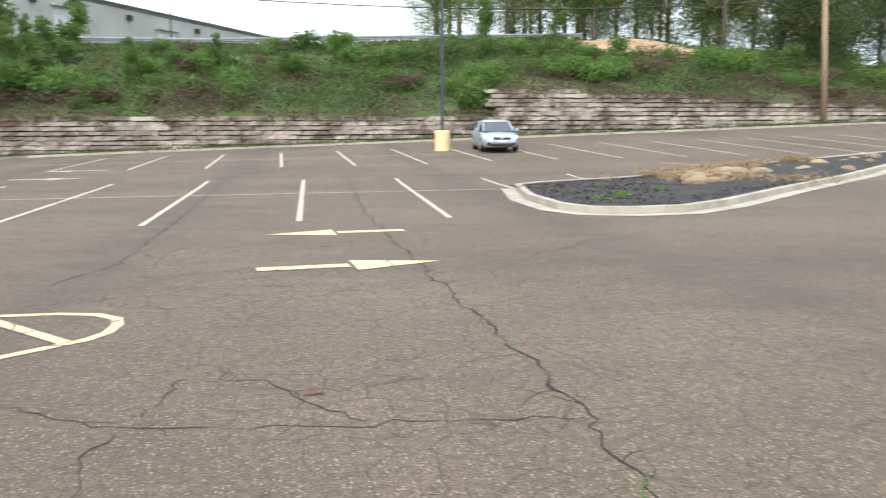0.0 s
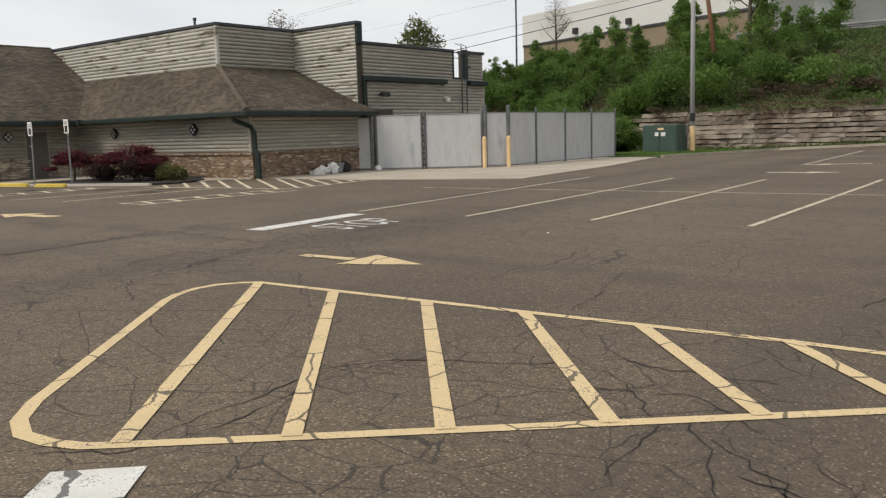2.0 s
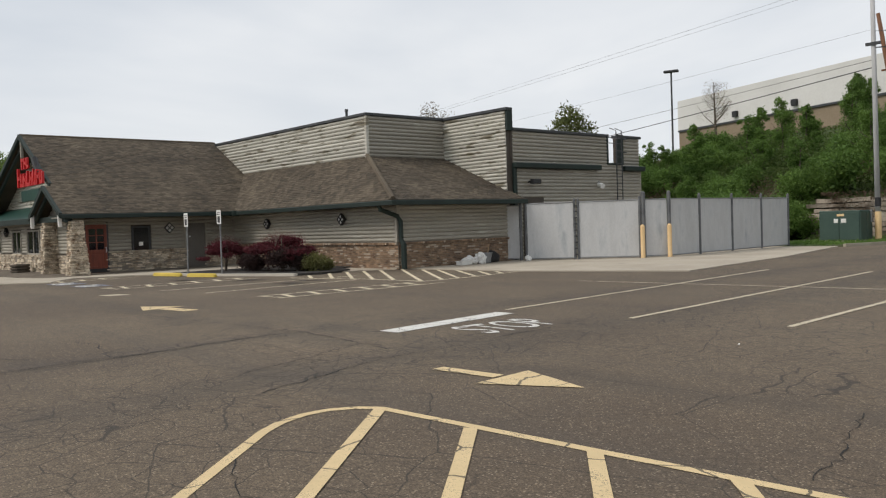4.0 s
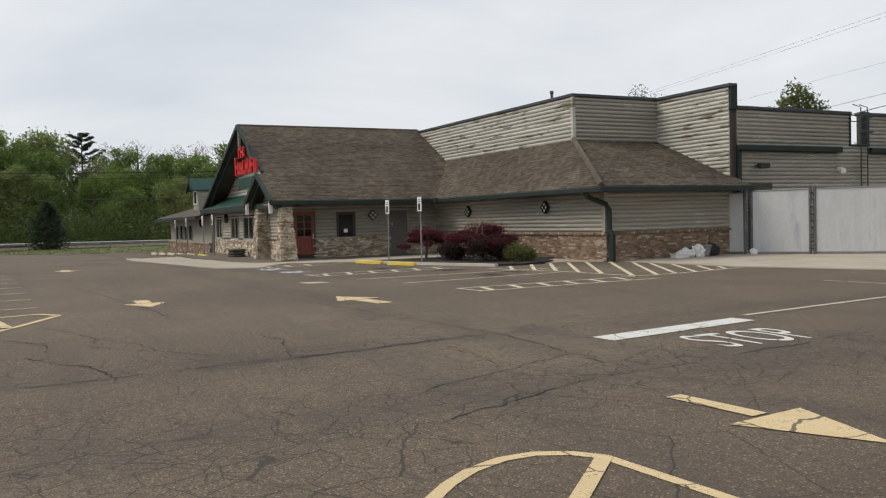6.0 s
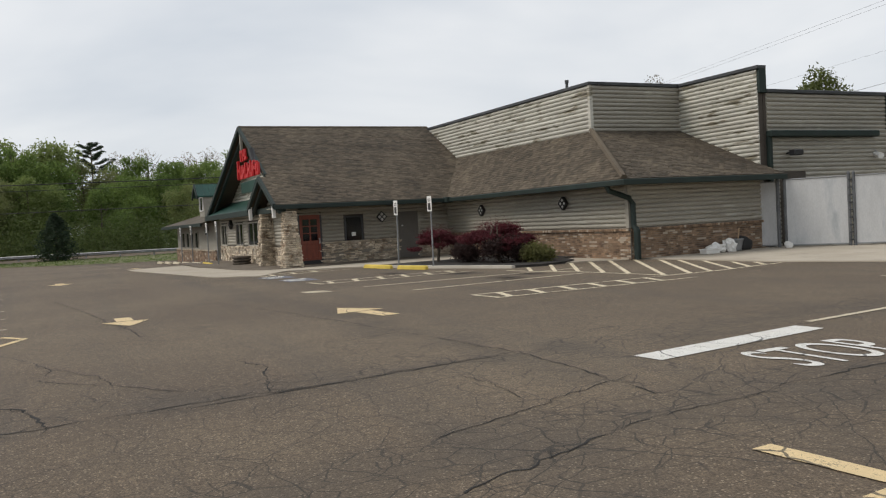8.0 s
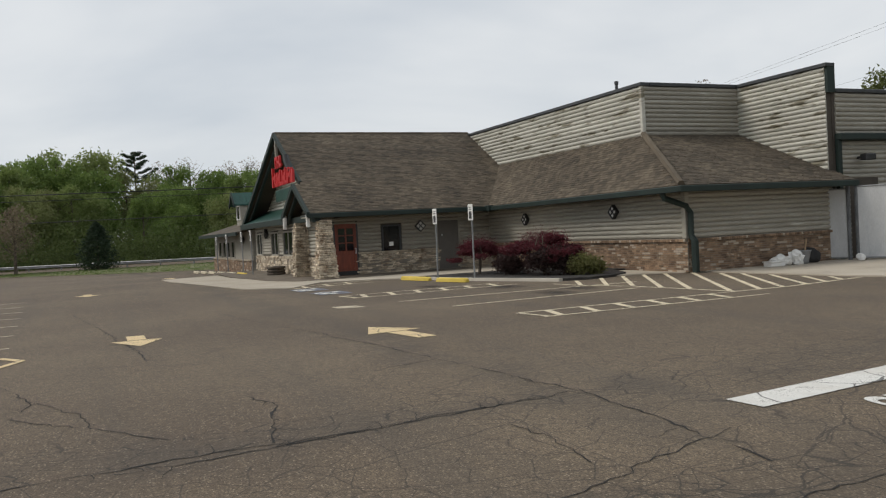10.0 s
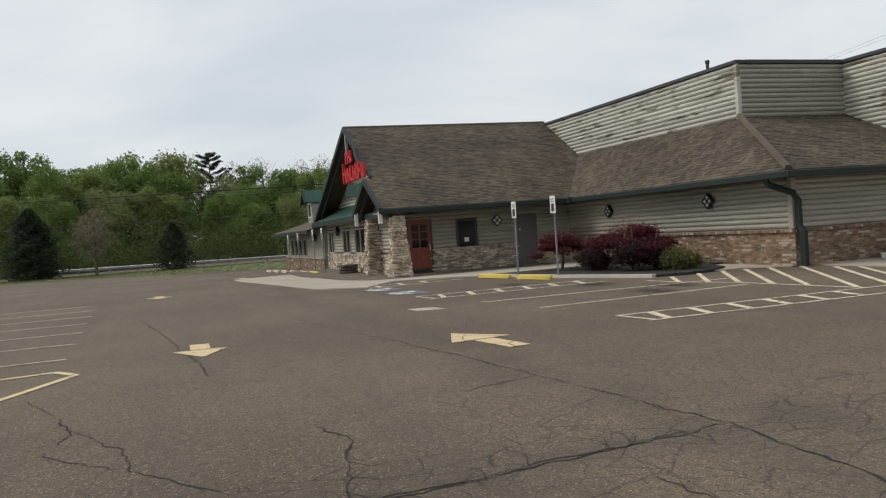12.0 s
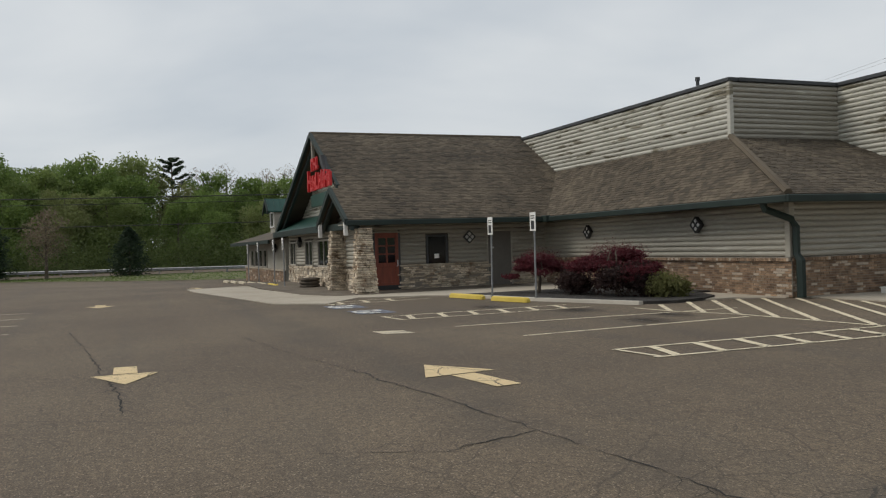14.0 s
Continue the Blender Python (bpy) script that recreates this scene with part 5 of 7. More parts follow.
def wall_lamp(at, w):
    """A diamond lantern of four panes in a black frame; w faces outward."""
    w = Vector(w)
    s = Vector((-w.y, w.x, 0))
    m = Matrix(((0.86 * s.x, w.x, 0, at[0]), (0.86 * s.y, w.y, 0, at[1]), (0, 0, 0.86, at[2]), (0, 0, 0, 1)))
    lamp = anchor("wall_lamp", at, "diamond-shaped black wall lantern, bright reflection coloured into its pale panes", "wall lamp", "wall lamps")
    fr = bmesh.new()
    r = 0.27
    box(fr, -r / 1.414, r / 1.414, 0.04, 0.08, -r / 1.414, r / 1.414)
    for q in (-1, 0, 1):
        d = q * r * 0.66
        box(fr, d - 0.018, d + 0.018, 0.08, 0.17, -r / 1.414, r / 1.414)
        box(fr, -r / 1.414, r / 1.414, 0.08, 0.17, d - 0.018, d + 0.018)
    fr.transform(pose(0, 0, 0, 0, 45, 0))
    fr.transform(m)
    world_part("frame", fr, BLACK, lamp)
    for a in (-1, 1):
        for b_ in (-1, 1):
            g = boxm(a * 0.09 - 0.07, a * 0.09 + 0.07, 0.085, 0.14, b_ * 0.09 - 0.07, b_ * 0.09 + 0.07)
            g.transform(pose(0, 0, 0, 0, 45, 0))
            g.transform(m)
            world_part("pane", g, LAMP_GLASS, lamp)
    return lamp


wall_lamp((-29.25, WYS - 0.03, 1.9), (0, -1, 0))
wall_lamp((-35.05, WYS - 0.03, 1.86), (0, -1, 0))
wall_lamp((DX + 0.03, 18.18, 1.84), (1, 0, 0))
wall_lamp((-47.9, 13.97, 1.9), (0, -1, 0))
wall_lamp((-54.5, 13.97, 1.7), (0, -1, 0))

# farther low wing with a small dormer
low = anchor("side_wing", (-59, 16, -0.4), "low far wing with log siding, brick base and dormer", "building")
world_part("wall", boxm(-66, -52.2, 14.0, 20, -0.5, 2.2), SIDING, low)
base = world_part("brick_base", boxm(-66, -52.2, 13.93, 14.0, -0.5, 0.52), MORTAR, low, "brown brick base with a pale cap")
masonry(base, (-66, 13.93, 0), (1, 0, 0), (0, -1, 0), 13.8, -0.5, 0.5, (0.32, 0.12), BRICK, "brick", 0.03, 0.4, BRICK_REST, 120, seed=34)
world_part("cap", boxm(-66, -52.2, 13.84, 13.93, 0.5, 0.58, bevel=0.01), STONE, base, "pale stone cap")
world_part("roof", slab(bmesh.new(), [(-67.5, 13.2, 2.12), (-52.2, 13.2, 2.12), (-52.2, 17.5, 3.3), (-67.5, 17.5, 3.3)], (0, 0, -0.15)), SHINGLE, low, "brown shingled roof")
world_part("fascia", boxm(-67.5, -52.2, 13.12, 13.22, 1.92, 2.11), GREEN, low)
for x in (-63.9, -62.2, -60.6, -59.0):
    window(low, (x, 14.0, 0), (1, 0, 0), (0, -1, 0), 0, 1.2, 0.6, 1.65, 1, False)
DMX, DMZ, DEZ = -62.2, 4.8, 4.0
world_part("dormer_wall", prism(bmesh.new(), [(DMX - 0.85, 15.1), (DMX, 15.1), (DMX + 0.85, 15.1), (DMX + 0.85, 17.4), (DMX, 17.4), (DMX - 0.85, 17.4)], 2.5, lambda x, y: DMZ - 0.12 - 0.75 * abs(x - DMX)), SIDING, low, "grey dormer wall")
window(low, (DMX - 0.6, 15.1, 0), (1, 0, 0), (0, -1, 0), 0, 1.2, 3.0, 3.95, 1, False, WHITE_PAINT)
for side in (-1, 1):
    ex = DMX + side * 0.95
    dr = world_part("dormer_roof", slab(bmesh.new(), [(DMX, 14.7, DMZ), (DMX, 17.6, DMZ), (ex, 17.6, DEZ), (ex, 14.7, DEZ)], (0, 0, -0.09)), GREEN_ROOF, low, "green standing-seam dormer roof")
    for k in range(8):
        y = 14.72 + 0.4 * k
        world_part("seam", slab(bmesh.new(), [(DMX, y, DMZ + 0.04), (DMX, y + 0.03, DMZ + 0.04), (ex, y + 0.03, DEZ + 0.04), (ex, y, DEZ + 0.04)], (0, 0, -0.05)), GREEN_ROOF, dr)
    world_part("dormer_barge", slab(bmesh.new(), [(DMX, 14.62, DMZ + 0.02), (DMX, 14.7, DMZ + 0.02), (ex, 14.7, DEZ + 0.02), (ex, 14.62, DEZ + 0.02)], (0, 0, -0.24)), GREEN, low, "dark green dormer barge board")

masonry(south, (-38.4, WYS, 0), (1, 0, 0), (0, -1, 0), 12.52, 0.02, 0.9, (0.2, 0.064), BRICK, "brick", 0.03, 0, BRICK_REST, 300, seed=31, bed=MORTAR)
masonry(east, (WXE, WYS, 0), (0, 1, 0), (1, 0, 0), 5.8, 0.03, 0.9, (0.2, 0.064), BRICK, "brick", 0.03, 0, BRICK_REST, 300, seed=32, bed=MORTAR)

# ---- leaves, trees and shrubs ----
def leaf_mesh(name, pts, sizes, mat, seed, flat=0.0, slim=0.55):
    """Small pointed leaves at the given places, each turned at random."""
    r = np.random.default_rng(seed)
    n = len(pts)
    a = r.normal(size=(n, 3))
    a[:, 2] *= 1 - flat
    a /= np.linalg.norm(a, axis=1)[:, None]
    b = np.cross(a, r.normal(size=(n, 3)))
    b /= np.linalg.norm(b, axis=1)[:, None]
    s = np.asarray(sizes)[:, None]
    v = np.stack([pts - a * s * 0.5 - b * s * slim * 0.55, pts - a * s * 0.5 + b * s * slim * 0.55, pts + a * s * 0.65], 1).reshape(-1, 3)
    f = np.arange(3 * n).reshape(-1, 3)
    me = bpy.data.meshes.new(name)
    me.from_pydata(v.tolist(), [], f.tolist())
    me.materials.append(mat)
    return me


def in_lobes(lobes, n, seed, shell=0.45):
    """n places in the outer parts of some ellipsoid lobes (centre, radii)."""
    r = np.random.default_rng(seed)
    c, q = np.array([l[0] for l in lobes], float), np.array([l[1] for l in lobes], float)
    w = q.prod(1) ** 0.67
    k = r.choice(len(lobes), n, p=w / w.sum())
    d = r.normal(size=(n, 3))
    d /= np.linalg.norm(d, axis=1)[:, None]
    return c[k] + d * q[k] * (shell + (1.08 - shell) * r.random(n) ** 0.6)[:, None] + r.normal(size=(n, 3)) * q[k] * 0.22


def trunk_mesh(name, height, radius, limbs, seed, spread=0.35, mat=None):
    rnd = random.Random(seed)
    bm = bmesh.new()
    bend = (rnd.uniform(-0.03, 0.03) * height, rnd.uniform(-0.03, 0.03) * height)
    path = [Vector((bend[0] * t * t, bend[1] * t, height * t)) for t in (-0.02, 0.15, 0.4, 0.7, 1.0)]
    tube(bm, path, [radius * 1.25, radius, radius * 0.8, radius * 0.5, radius * 0.12], 7)
    for i in range(limbs):
        t = 0.28 + 0.68 * (i + rnd.random()) / limbs
        o = Vector((bend[0] * t * t, bend[1] * t, height * t))
        an = rnd.uniform(0, 6.28)
        ln = height * spread * (1.1 - 0.7 * t) * rnd.uniform(0.7, 1.2)
        d = Vector((math.cos(an), math.sin(an), rnd.uniform(0.35, 0.9)))
        e = o + d * ln * 0.55
        g = e + Vector((d.x * 0.8, d.y * 0.8, d.z * 1.3)) * ln * 0.45
        rr = radius * 0.42 * (1.15 - t)
        tube(bm, [o, e, g], [rr, rr * 0.6, rr * 0.2], 5)
        for _ in range(2):
            h = e + Vector((rnd.uniform(-1, 1), rnd.uniform(-1, 1), rnd.uniform(0.1, 0.9))) * ln * 0.4
            tube(bm, [e, h], [rr * 0.4, rr * 0.12], 4)
    me = bpy.data.meshes.new(name)
    bm.to_mesh(me), bm.free()
    me.materials.append(mat or BARK)
    return me


def broadleaf(seed, height, wide, n, size, mat, low=0.25, limbs=9, girth_at=0.018):
    rnd = random.Random(seed)
    lobes = []
    for i in range(26):
        t = low + (0.98 - low) * (i + 0.5) / 26
        girth = wide * (0.5 + 0.5 * math.sin(math.pi * min(1, (t - low) / (1 - low) * 0.82 + 0.14)))
        an, off = rnd.uniform(0, 6.28), girth * rnd.uniform(0.1, 0.75)
        q = girth * rnd.uniform(0.2, 0.46)
        lobes.append(((off * math.cos(an), off * math.sin(an), t * height - 0.3 * q), (q, q, q * rnd.uniform(0.7, 1.0))))
    r = np.random.default_rng(seed)
    crown = leaf_mesh("crown", in_lobes(lobes, n, seed), size * r.uniform(0.6, 1.3, n), mat, seed)
    return trunk_mesh("trunk", height * 0.93, height * girth_at + 0.03, limbs, seed), crown


def conifer(seed, height, wide, n, size):
    r = np.random.default_rng(seed)
    t = r.random(n) ** 0.85
    an = r.random(n) * 2 * np.pi
    ragged = 0.84 + 0.2 * np.sin(3 * an + 11 * t + seed) * (0.4 + t) + 0.18 * np.sin(5 * an - 31 * t)
    rad = wide * np.minimum(1.0, 0.72 + 1.6 * t) * (1.03 - t ** 1.7) ** 0.75 * ragged * (0.35 + 0.75 * r.random(n) ** 0.8)
    pts = np.stack([rad * np.cos(an), rad * np.sin(an), height * (0.04 + 0.96 * t) - rad * 0.12], 1)
    return trunk_mesh("trunk", height * 0.95, height * 0.016 + 0.03, 0, seed), leaf_mesh("crown", pts, size * r.uniform(0.6, 1.2, n), LEAF_DARK, seed, 0.4, 0.35)


def bush_crown(seed, wide, tall, n, size, mat, lumps=7):
    rnd = random.Random(seed)
    lobes = [((rnd.uniform(-0.6, 0.6) * wide, rnd.uniform(-0.6, 0.6) * wide, tall * rnd.uniform(0.3, 0.72)), (wide * rnd.uniform(0.35, 0.6), wide * rnd.uniform(0.35, 0.6), tall * rnd.uniform(0.22, 0.36))) for _ in range(lumps)]
    pts = in_lobes(lobes, n, seed, 0.3)
    pts[:, 2] = np.maximum(pts[:, 2], 0.02)
    return leaf_mesh("crown", pts, size * np.random.default_rng(seed).uniform(0.6, 1.3, n), mat, seed)


def plant(name, meshes, at, turn, size, label, category, group):
    a = anchor(name, at, label, category, group)
    a.rotation_euler, a.scale = (0, 0, turn), (size, size, size)
    for nm, me in zip(("trunk", "crown") if len(meshes) > 1 else ("crown",), meshes):
        ob = new(nm, me)
        ob.parent = a
    return a


rnd = random.Random(77)
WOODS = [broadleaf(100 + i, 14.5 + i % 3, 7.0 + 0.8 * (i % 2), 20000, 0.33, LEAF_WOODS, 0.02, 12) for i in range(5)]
HILL = [broadleaf(150 + i, 14.5, 6.6, 11000, 0.34, LEAF_EDGE, 0.04, 12) for i in range(3)]
SAPLING = [broadleaf(200 + i, 5.0, 1.35, 4000, 0.16, LEAF_SPRING, 0.05, 12) for i in range(4)]
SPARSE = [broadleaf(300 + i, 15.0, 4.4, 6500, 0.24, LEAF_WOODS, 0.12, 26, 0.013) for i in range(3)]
BARE = [broadleaf(320 + i, 10.0, 3.0, 2600, 0.11, LEAF_BUFF, 0.3, 26) for i in range(2)]
BUSH = [bush_crown(400 + i, 1.25, 2.3, 5000, 0.145, LEAF_SPRING) for i in range(4)]
LOWBUSH = [bush_crown(420 + i, 0.9, 1.0 + 0.25 * (i % 3), 700, 0.15, (LEAF_SPRING, LEAF_BRUSH, LEAF_SPRING, LEAF_DRY, LEAF_SPRING)[i], 9) for i in range(5)]

# retaining wall of long concrete ledge blocks
retain = tagged(obj("wall_retaining", prism(bmesh.new(), [(-24, 50.12), (11.3, 50.12), (11.3, 50.5), (-24, 50.5)], -0.2, 2.3), DARK_GAP), "stepped retaining wall of pale concrete ledge blocks", "retaining wall", kind="structure")
high = tagged(obj("wall_retaining", prism(bmesh.new(), [(11.3, 50.12), (58, 50.12), (58, 50.5), (11.3, 50.5)], 0.2, lambda x, y: wall_top(x) - 0.25), DARK_GAP), "taller retaining wall of pale concrete ledge blocks", "retaining wall", kind="structure")
block_meshes = []
for i in range(6):
    b = boxm(-0.5, 0.5, -0.5, 0.5, 0, 1)
    bmesh.ops.subdivide_edges(b, edges=[e for e in b.edges if abs((e.verts[0].co - e.verts[1].co).x) > 0.5], cuts=5)
    for v in b.verts:
        if v.co.y < 0:
            v.co.y += rnd.uniform(-0.12, 0.16)
            v.co.z += rnd.uniform(-0.1, 0.1)
    me = bpy.data.meshes.new("block")
    b.to_mesh(me), b.free()
    me.materials.append(LEDGE)
    block_meshes.append(me)
for wall, xa, xb in ((retain, -23.8, 11.2), (high, 11.2, 56.0)):
    course = 0
    while course < 16:
        z = -0.1 + 0.27 * course
        x = xa - rnd.uniform(0, 1)
        while x < xb:
            ln = rnd.uniform(1.3, 3.4)
            c = min(max(x + ln / 2, xa + 0.3), xb)
            if z + 0.24 < wall_top(c) + 0.05 and z + 0.34 > lot_z(c, 50):
                ob = new("block", rnd.choice(block_meshes))
                ob.parent = wall
                ob.location = (x + ln / 2, 50.0 + 0.016 * course - 0.1 + rnd.uniform(-0.05, 0.05), z + rnd.uniform(-0.015, 0.015))
                ob.rotation_euler = (0, rnd.uniform(-0.008, 0.008), rnd.uniform(-0.015, 0.015))
                ob.scale = (ln - 0.02, 0.42, rnd.uniform(0.2, 0.262))
            x += ln
        course += 1

# weeds and brush over the bank
pts, sizes, dry = [], [], []
r = np.random.default_rng(9)
for _ in range(17000):
    x, y = r.uniform(-46, 60), 50.4 + 17.5 * r.random() ** 1.1
    if 21.5 < x < 32.5 and 61.0 < y < 67 and r.random() < 0.85:
        continue
    thick = noise.noise(Vector((x * 0.16, y * 0.22, 3)))
    k = 7 + int(13 * max(0, thick + 0.4))
    tall = (0.4 + 1.1 * max(0, thick + 0.35)) * (1.25 if x < -10 else 0.95) * (1.0 if y < 60 else 0.35)
    brown = noise.noise(Vector((x * 0.21, y * 0.3, 11))) > (0.3 if y > 53 else 0.0)
    z = land_z(x, y) - 0.06
    for _ in range(k):
        p = (x + r.normal() * 0.35, y + r.normal() * 0.35, z + tall * r.random())
        (dry if brown else pts).append(p)
for nm, some, mat_, sz, lab in (("bank_weeds", pts, LEAF_BRUSH, 0.17, "tangled green weeds over the bank"), ("bank_brambles", dry, LEAF_DRY, 0.15, "dry brown brambles over the bank")):
    some = np.array(some)
    tagged(new(nm, leaf_mesh(nm, some, sz * r.uniform(0.5, 1.3, len(some)), mat_, 5, 0.2)), lab, "weeds", kind="stuff")
# trailing growth over the wall's top and along its foot
edge = []
for _ in range(14000):
    x = r.uniform(-24, 56)
    t = noise.noise(Vector((x * 0.35, 0, 5)))
    if t > -0.2:
        edge.append((x, 49.75 + r.normal() * 0.12, wall_top(x) + 0.15 - abs(r.normal()) * 0.8 * max(0.1, t + 0.3)))
foot = []
for _ in range(15000):
    x = r.uniform(-24, 56)
    foot.append((x, 49.1 + r.normal() * 0.28, lot_z(x, 49.2) + abs(r.normal()) * 0.13))
edge, foot = np.array(edge), np.array(foot)
tagged(new("wall_foot_grass", leaf_mesh("wall_foot_grass", foot, 0.13 * r.uniform(0.5, 1.3, len(foot)), LEAF_BRUSH, 7)), "green weeds along the foot of the retaining wall", "weeds", kind="stuff")
tagged(new("wall_growth", leaf_mesh("wall_growth", edge, 0.12 * r.uniform(0.5, 1.3, len(edge)), LEAF_DRY, 6)), "dry vines trailing over the top of the retaining wall", "weeds", kind="stuff")

# shrubs and saplings on the bank
for i in range(95):
    x, y = rnd.uniform(-46, -17), rnd.uniform(41.5, 63)
    if y < 51 and x > -22.3:
        continue
    if x > -26 and y < 46:
        continue
    plant("shrub", [BUSH[i % 4]], (x, y, land_z(x, y) - 0.2), rnd.uniform(0, 6.28), rnd.uniform(0.6, 1.1) * (1.15 if y < 52 else 1.0), "dense green spring shrub on the bank", "shrub", "bank shrubs")
for i in range(34):
    x, y = rnd.uniform(-42, -14), rnd.uniform(51.5, 64)
    plant("sapling", SAPLING[i % 4], (x, y, land_z(x, y) - 0.15), rnd.uniform(0, 6.28), rnd.uniform(0.45, 0.85), "slender green sapling on the bank", "young tree", "bank saplings")
for i in range(165):
    x, y = (rnd.uniform(-18, 58), rnd.uniform(51.2, 64)) if i > 5 else (10.2 + 0.25 * i, 51.0 + 0.5 * i)
    if 21 < x < 33 and y > 60:
        continue
    plant("shrub", [LOWBUSH[i % 5]], (x, y, land_z(x, y) - 0.12), rnd.uniform(0, 6.28), rnd.uniform(0.6, 1.5), "low shrub among the weeds on the bank", "shrub", "bank shrubs")
for x, y, s in ((-6, 58, 0.55), (2.0, 60.5, 0.45), (-11, 55.5, 0.6), (13.5, 64, 0.75), (19.5, 65.5, 0.6), (15.5, 55, 0.4), (-1.5, 56, 0.4), (8, 57, 0.4)):
    plant("sapling", SAPLING[int(x) % 4], (x, y, land_z(x, y) - 0.1), x, s, "slender green sapling on the bank", "young tree", "bank saplings")
plant("tree", broadleaf(501, 7.5, 2.0, 4200, 0.26, LEAF_SPRING, 0.03, 14), (-22.3, 64.5, land_z(-22.3, 64.5) - 0.1), 0.4, 1.0, "tall narrow green tree before the warehouse", "tree", "bank trees")
for i in range(30):
    x, y = 12 + 1.15 * i + rnd.uniform(-0.9, 0.9), rnd.uniform(70, 92)
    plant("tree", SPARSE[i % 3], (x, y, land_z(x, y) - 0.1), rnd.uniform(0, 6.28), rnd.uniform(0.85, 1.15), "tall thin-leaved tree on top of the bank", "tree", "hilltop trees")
for i in range(14):
    x, y = rnd.uniform(36, 62), rnd.uniform(54, 76)
    plant("tree", HILL[i % 3], (x, y, land_z(x, y) - 0.1), rnd.uniform(0, 6.28), rnd.uniform(0.45, 0.8), "leafy green tree at the end of the bank", "tree", "hilltop trees")
plant("tree", broadleaf(510, 10.8, 2.8, 6500, 0.2, LEAF_YELLOW, 0.42, 16), (-47.3, 57.0, 0), 0.5, 1.0, "round-crowned green tree behind the building", "tree", "trees behind the building")
for x, y, s in ((-64, 56, 1.36), (-60.5, 58, 1.12), (-55, 60, 1.0)):
    plant("tree", BARE[0], (x, y, 0), x, s, "thin budding tree behind the building", "tree", "trees behind the building")
plant("tree", BARE[1], (-39.5, 66, land_z(-39.5, 66)), 0.3, 0.55, "bare budding tree before the warehouse", "tree", "trees behind the building")
soil = sheet("bare_soil", spaced((21, 33.1, 0.8)), spaced((60.5, 67.4, 0.7)), lambda x, y: land_z(x, y) + 0.25 * smoothstep(1 - ((x - 27) / 6) ** 2 - ((y - 64) / 3.3) ** 2) - 0.07, SOIL)
tagged(soil, "bare patch of orange sandy soil on the bank", "bare soil", kind="structure")

# ---- guardrails ----
def guardrail(ends, label, posts=3.8):
    """A W-beam rail on steel posts along straight runs."""
    g = anchor("guardrail", (*ends[0][:2], ends[0][2]), label, "guardrail")
    for (ax, ay, az), (bx, by, bz) in zip(ends, ends[1:]):
        a, b = Vector((ax, ay, az)), Vector((bx, by, bz))
        d = (b - a).normalized()
        s = Vector((d.y, -d.x, 0)).normalized()
        bm = bmesh.new()
        prof = ((0.0, 0.42), (0.05, 0.46), (0.05, 0.53), (0.0, 0.57), (0.05, 0.61), (0.05, 0.68), (0.0, 0.74))
        rows = [[bm.verts.new(p + s * o + Vector((0, 0, h))) for o, h in prof] for p in (a, b)]
        for i in range(len(prof) - 1):
            bm.faces.new([rows[0][i], rows[1][i], rows[1][i + 1], rows[0][i + 1]])
        world_part("rail", bm, STEEL, g)
        k = int((b - a).length / posts)
        for i in range(k + 1):
            p = a.lerp(b, i / max(1, k)) - s * 0.1
            world_part("post", boxm(p.x - 0.06, p.x + 0.06, p.y - 0.08, p.y + 0.08, p.z - 0.2, p.z + 0.72), STEEL, g)
    return g


guardrail([(-24, 66.6, crest(-24) - 0.36), (-8, 66.6, crest(-8) - 0.36), (6, 66.6, crest(6) - 0.36), (22, 66.6, crest(22) - 0.36)], "long steel guardrail along the top of the bank")
guardrail([(-122, -24, -0.62), (-110, 0, -0.62), (-99, 20, -0.62), (-88, 40, -0.62)], "long steel guardrail beside the highway")

# ---- warehouse on the plateau ----
wh = anchor("warehouse", (-23.8, 74.3, 8), "large pale warehouse with a tan block base", "building")
C, A, B = Vector((-23.8, 74.3, 0)), Vector((-55.6, 85.6, 0)), Vector((0.5, 126.3, 0))
ua, ub = (A - C).normalized(), (B - C).normalized()
la, lb = (A - C).length, (B - C).length


def wh_box(name, u, a, b, z0, z1, out, mat, label="", thick=0.3):
    n_ = Vector((u.y, -u.x, 0))
    if n_.dot(-C) < 0:
        n_ = -n_
    p = [C + u * a + n_ * out, C + u * b + n_ * out, C + u * b + n_ * (out - thick), C + u * a + n_ * (out - thick)]
    bm = prism(bmesh.new(), [(q.x, q.y) for q in p], z0, z1)
    bmesh.ops.recalc_face_normals(bm, faces=bm.faces[:])
    return world_part(name, bm, mat, wh, label)


wh_box("wall", ua, 0, la, 6, 11.2, 0, WH_TAN, "tan block lower wall")
wh_box("wall", ua, 0, la, 11.2, 14.6, 0.12, WH_WHITE, "white clad upper wall", 0.42)
wh_box("trim", ua, 0, la, 11.1, 11.3, 0.16, DARK_STEEL, "", 0.1)
wh_box("wall", ub, 0.3, lb, 6, 13.4, 0, WH_GREY, "long pale grey side wall")
wh_box("coping", ub, 0, lb, 13.4, 13.65, 0.15, DARK_STEEL, "dark roof edge", 0.5)
p = [C, A, A + ub * lb, B]
world_part("roof", prism(bmesh.new(), [(q.x, q.y) for q in p], 13.2, 13.3), FLAT_ROOF, wh)
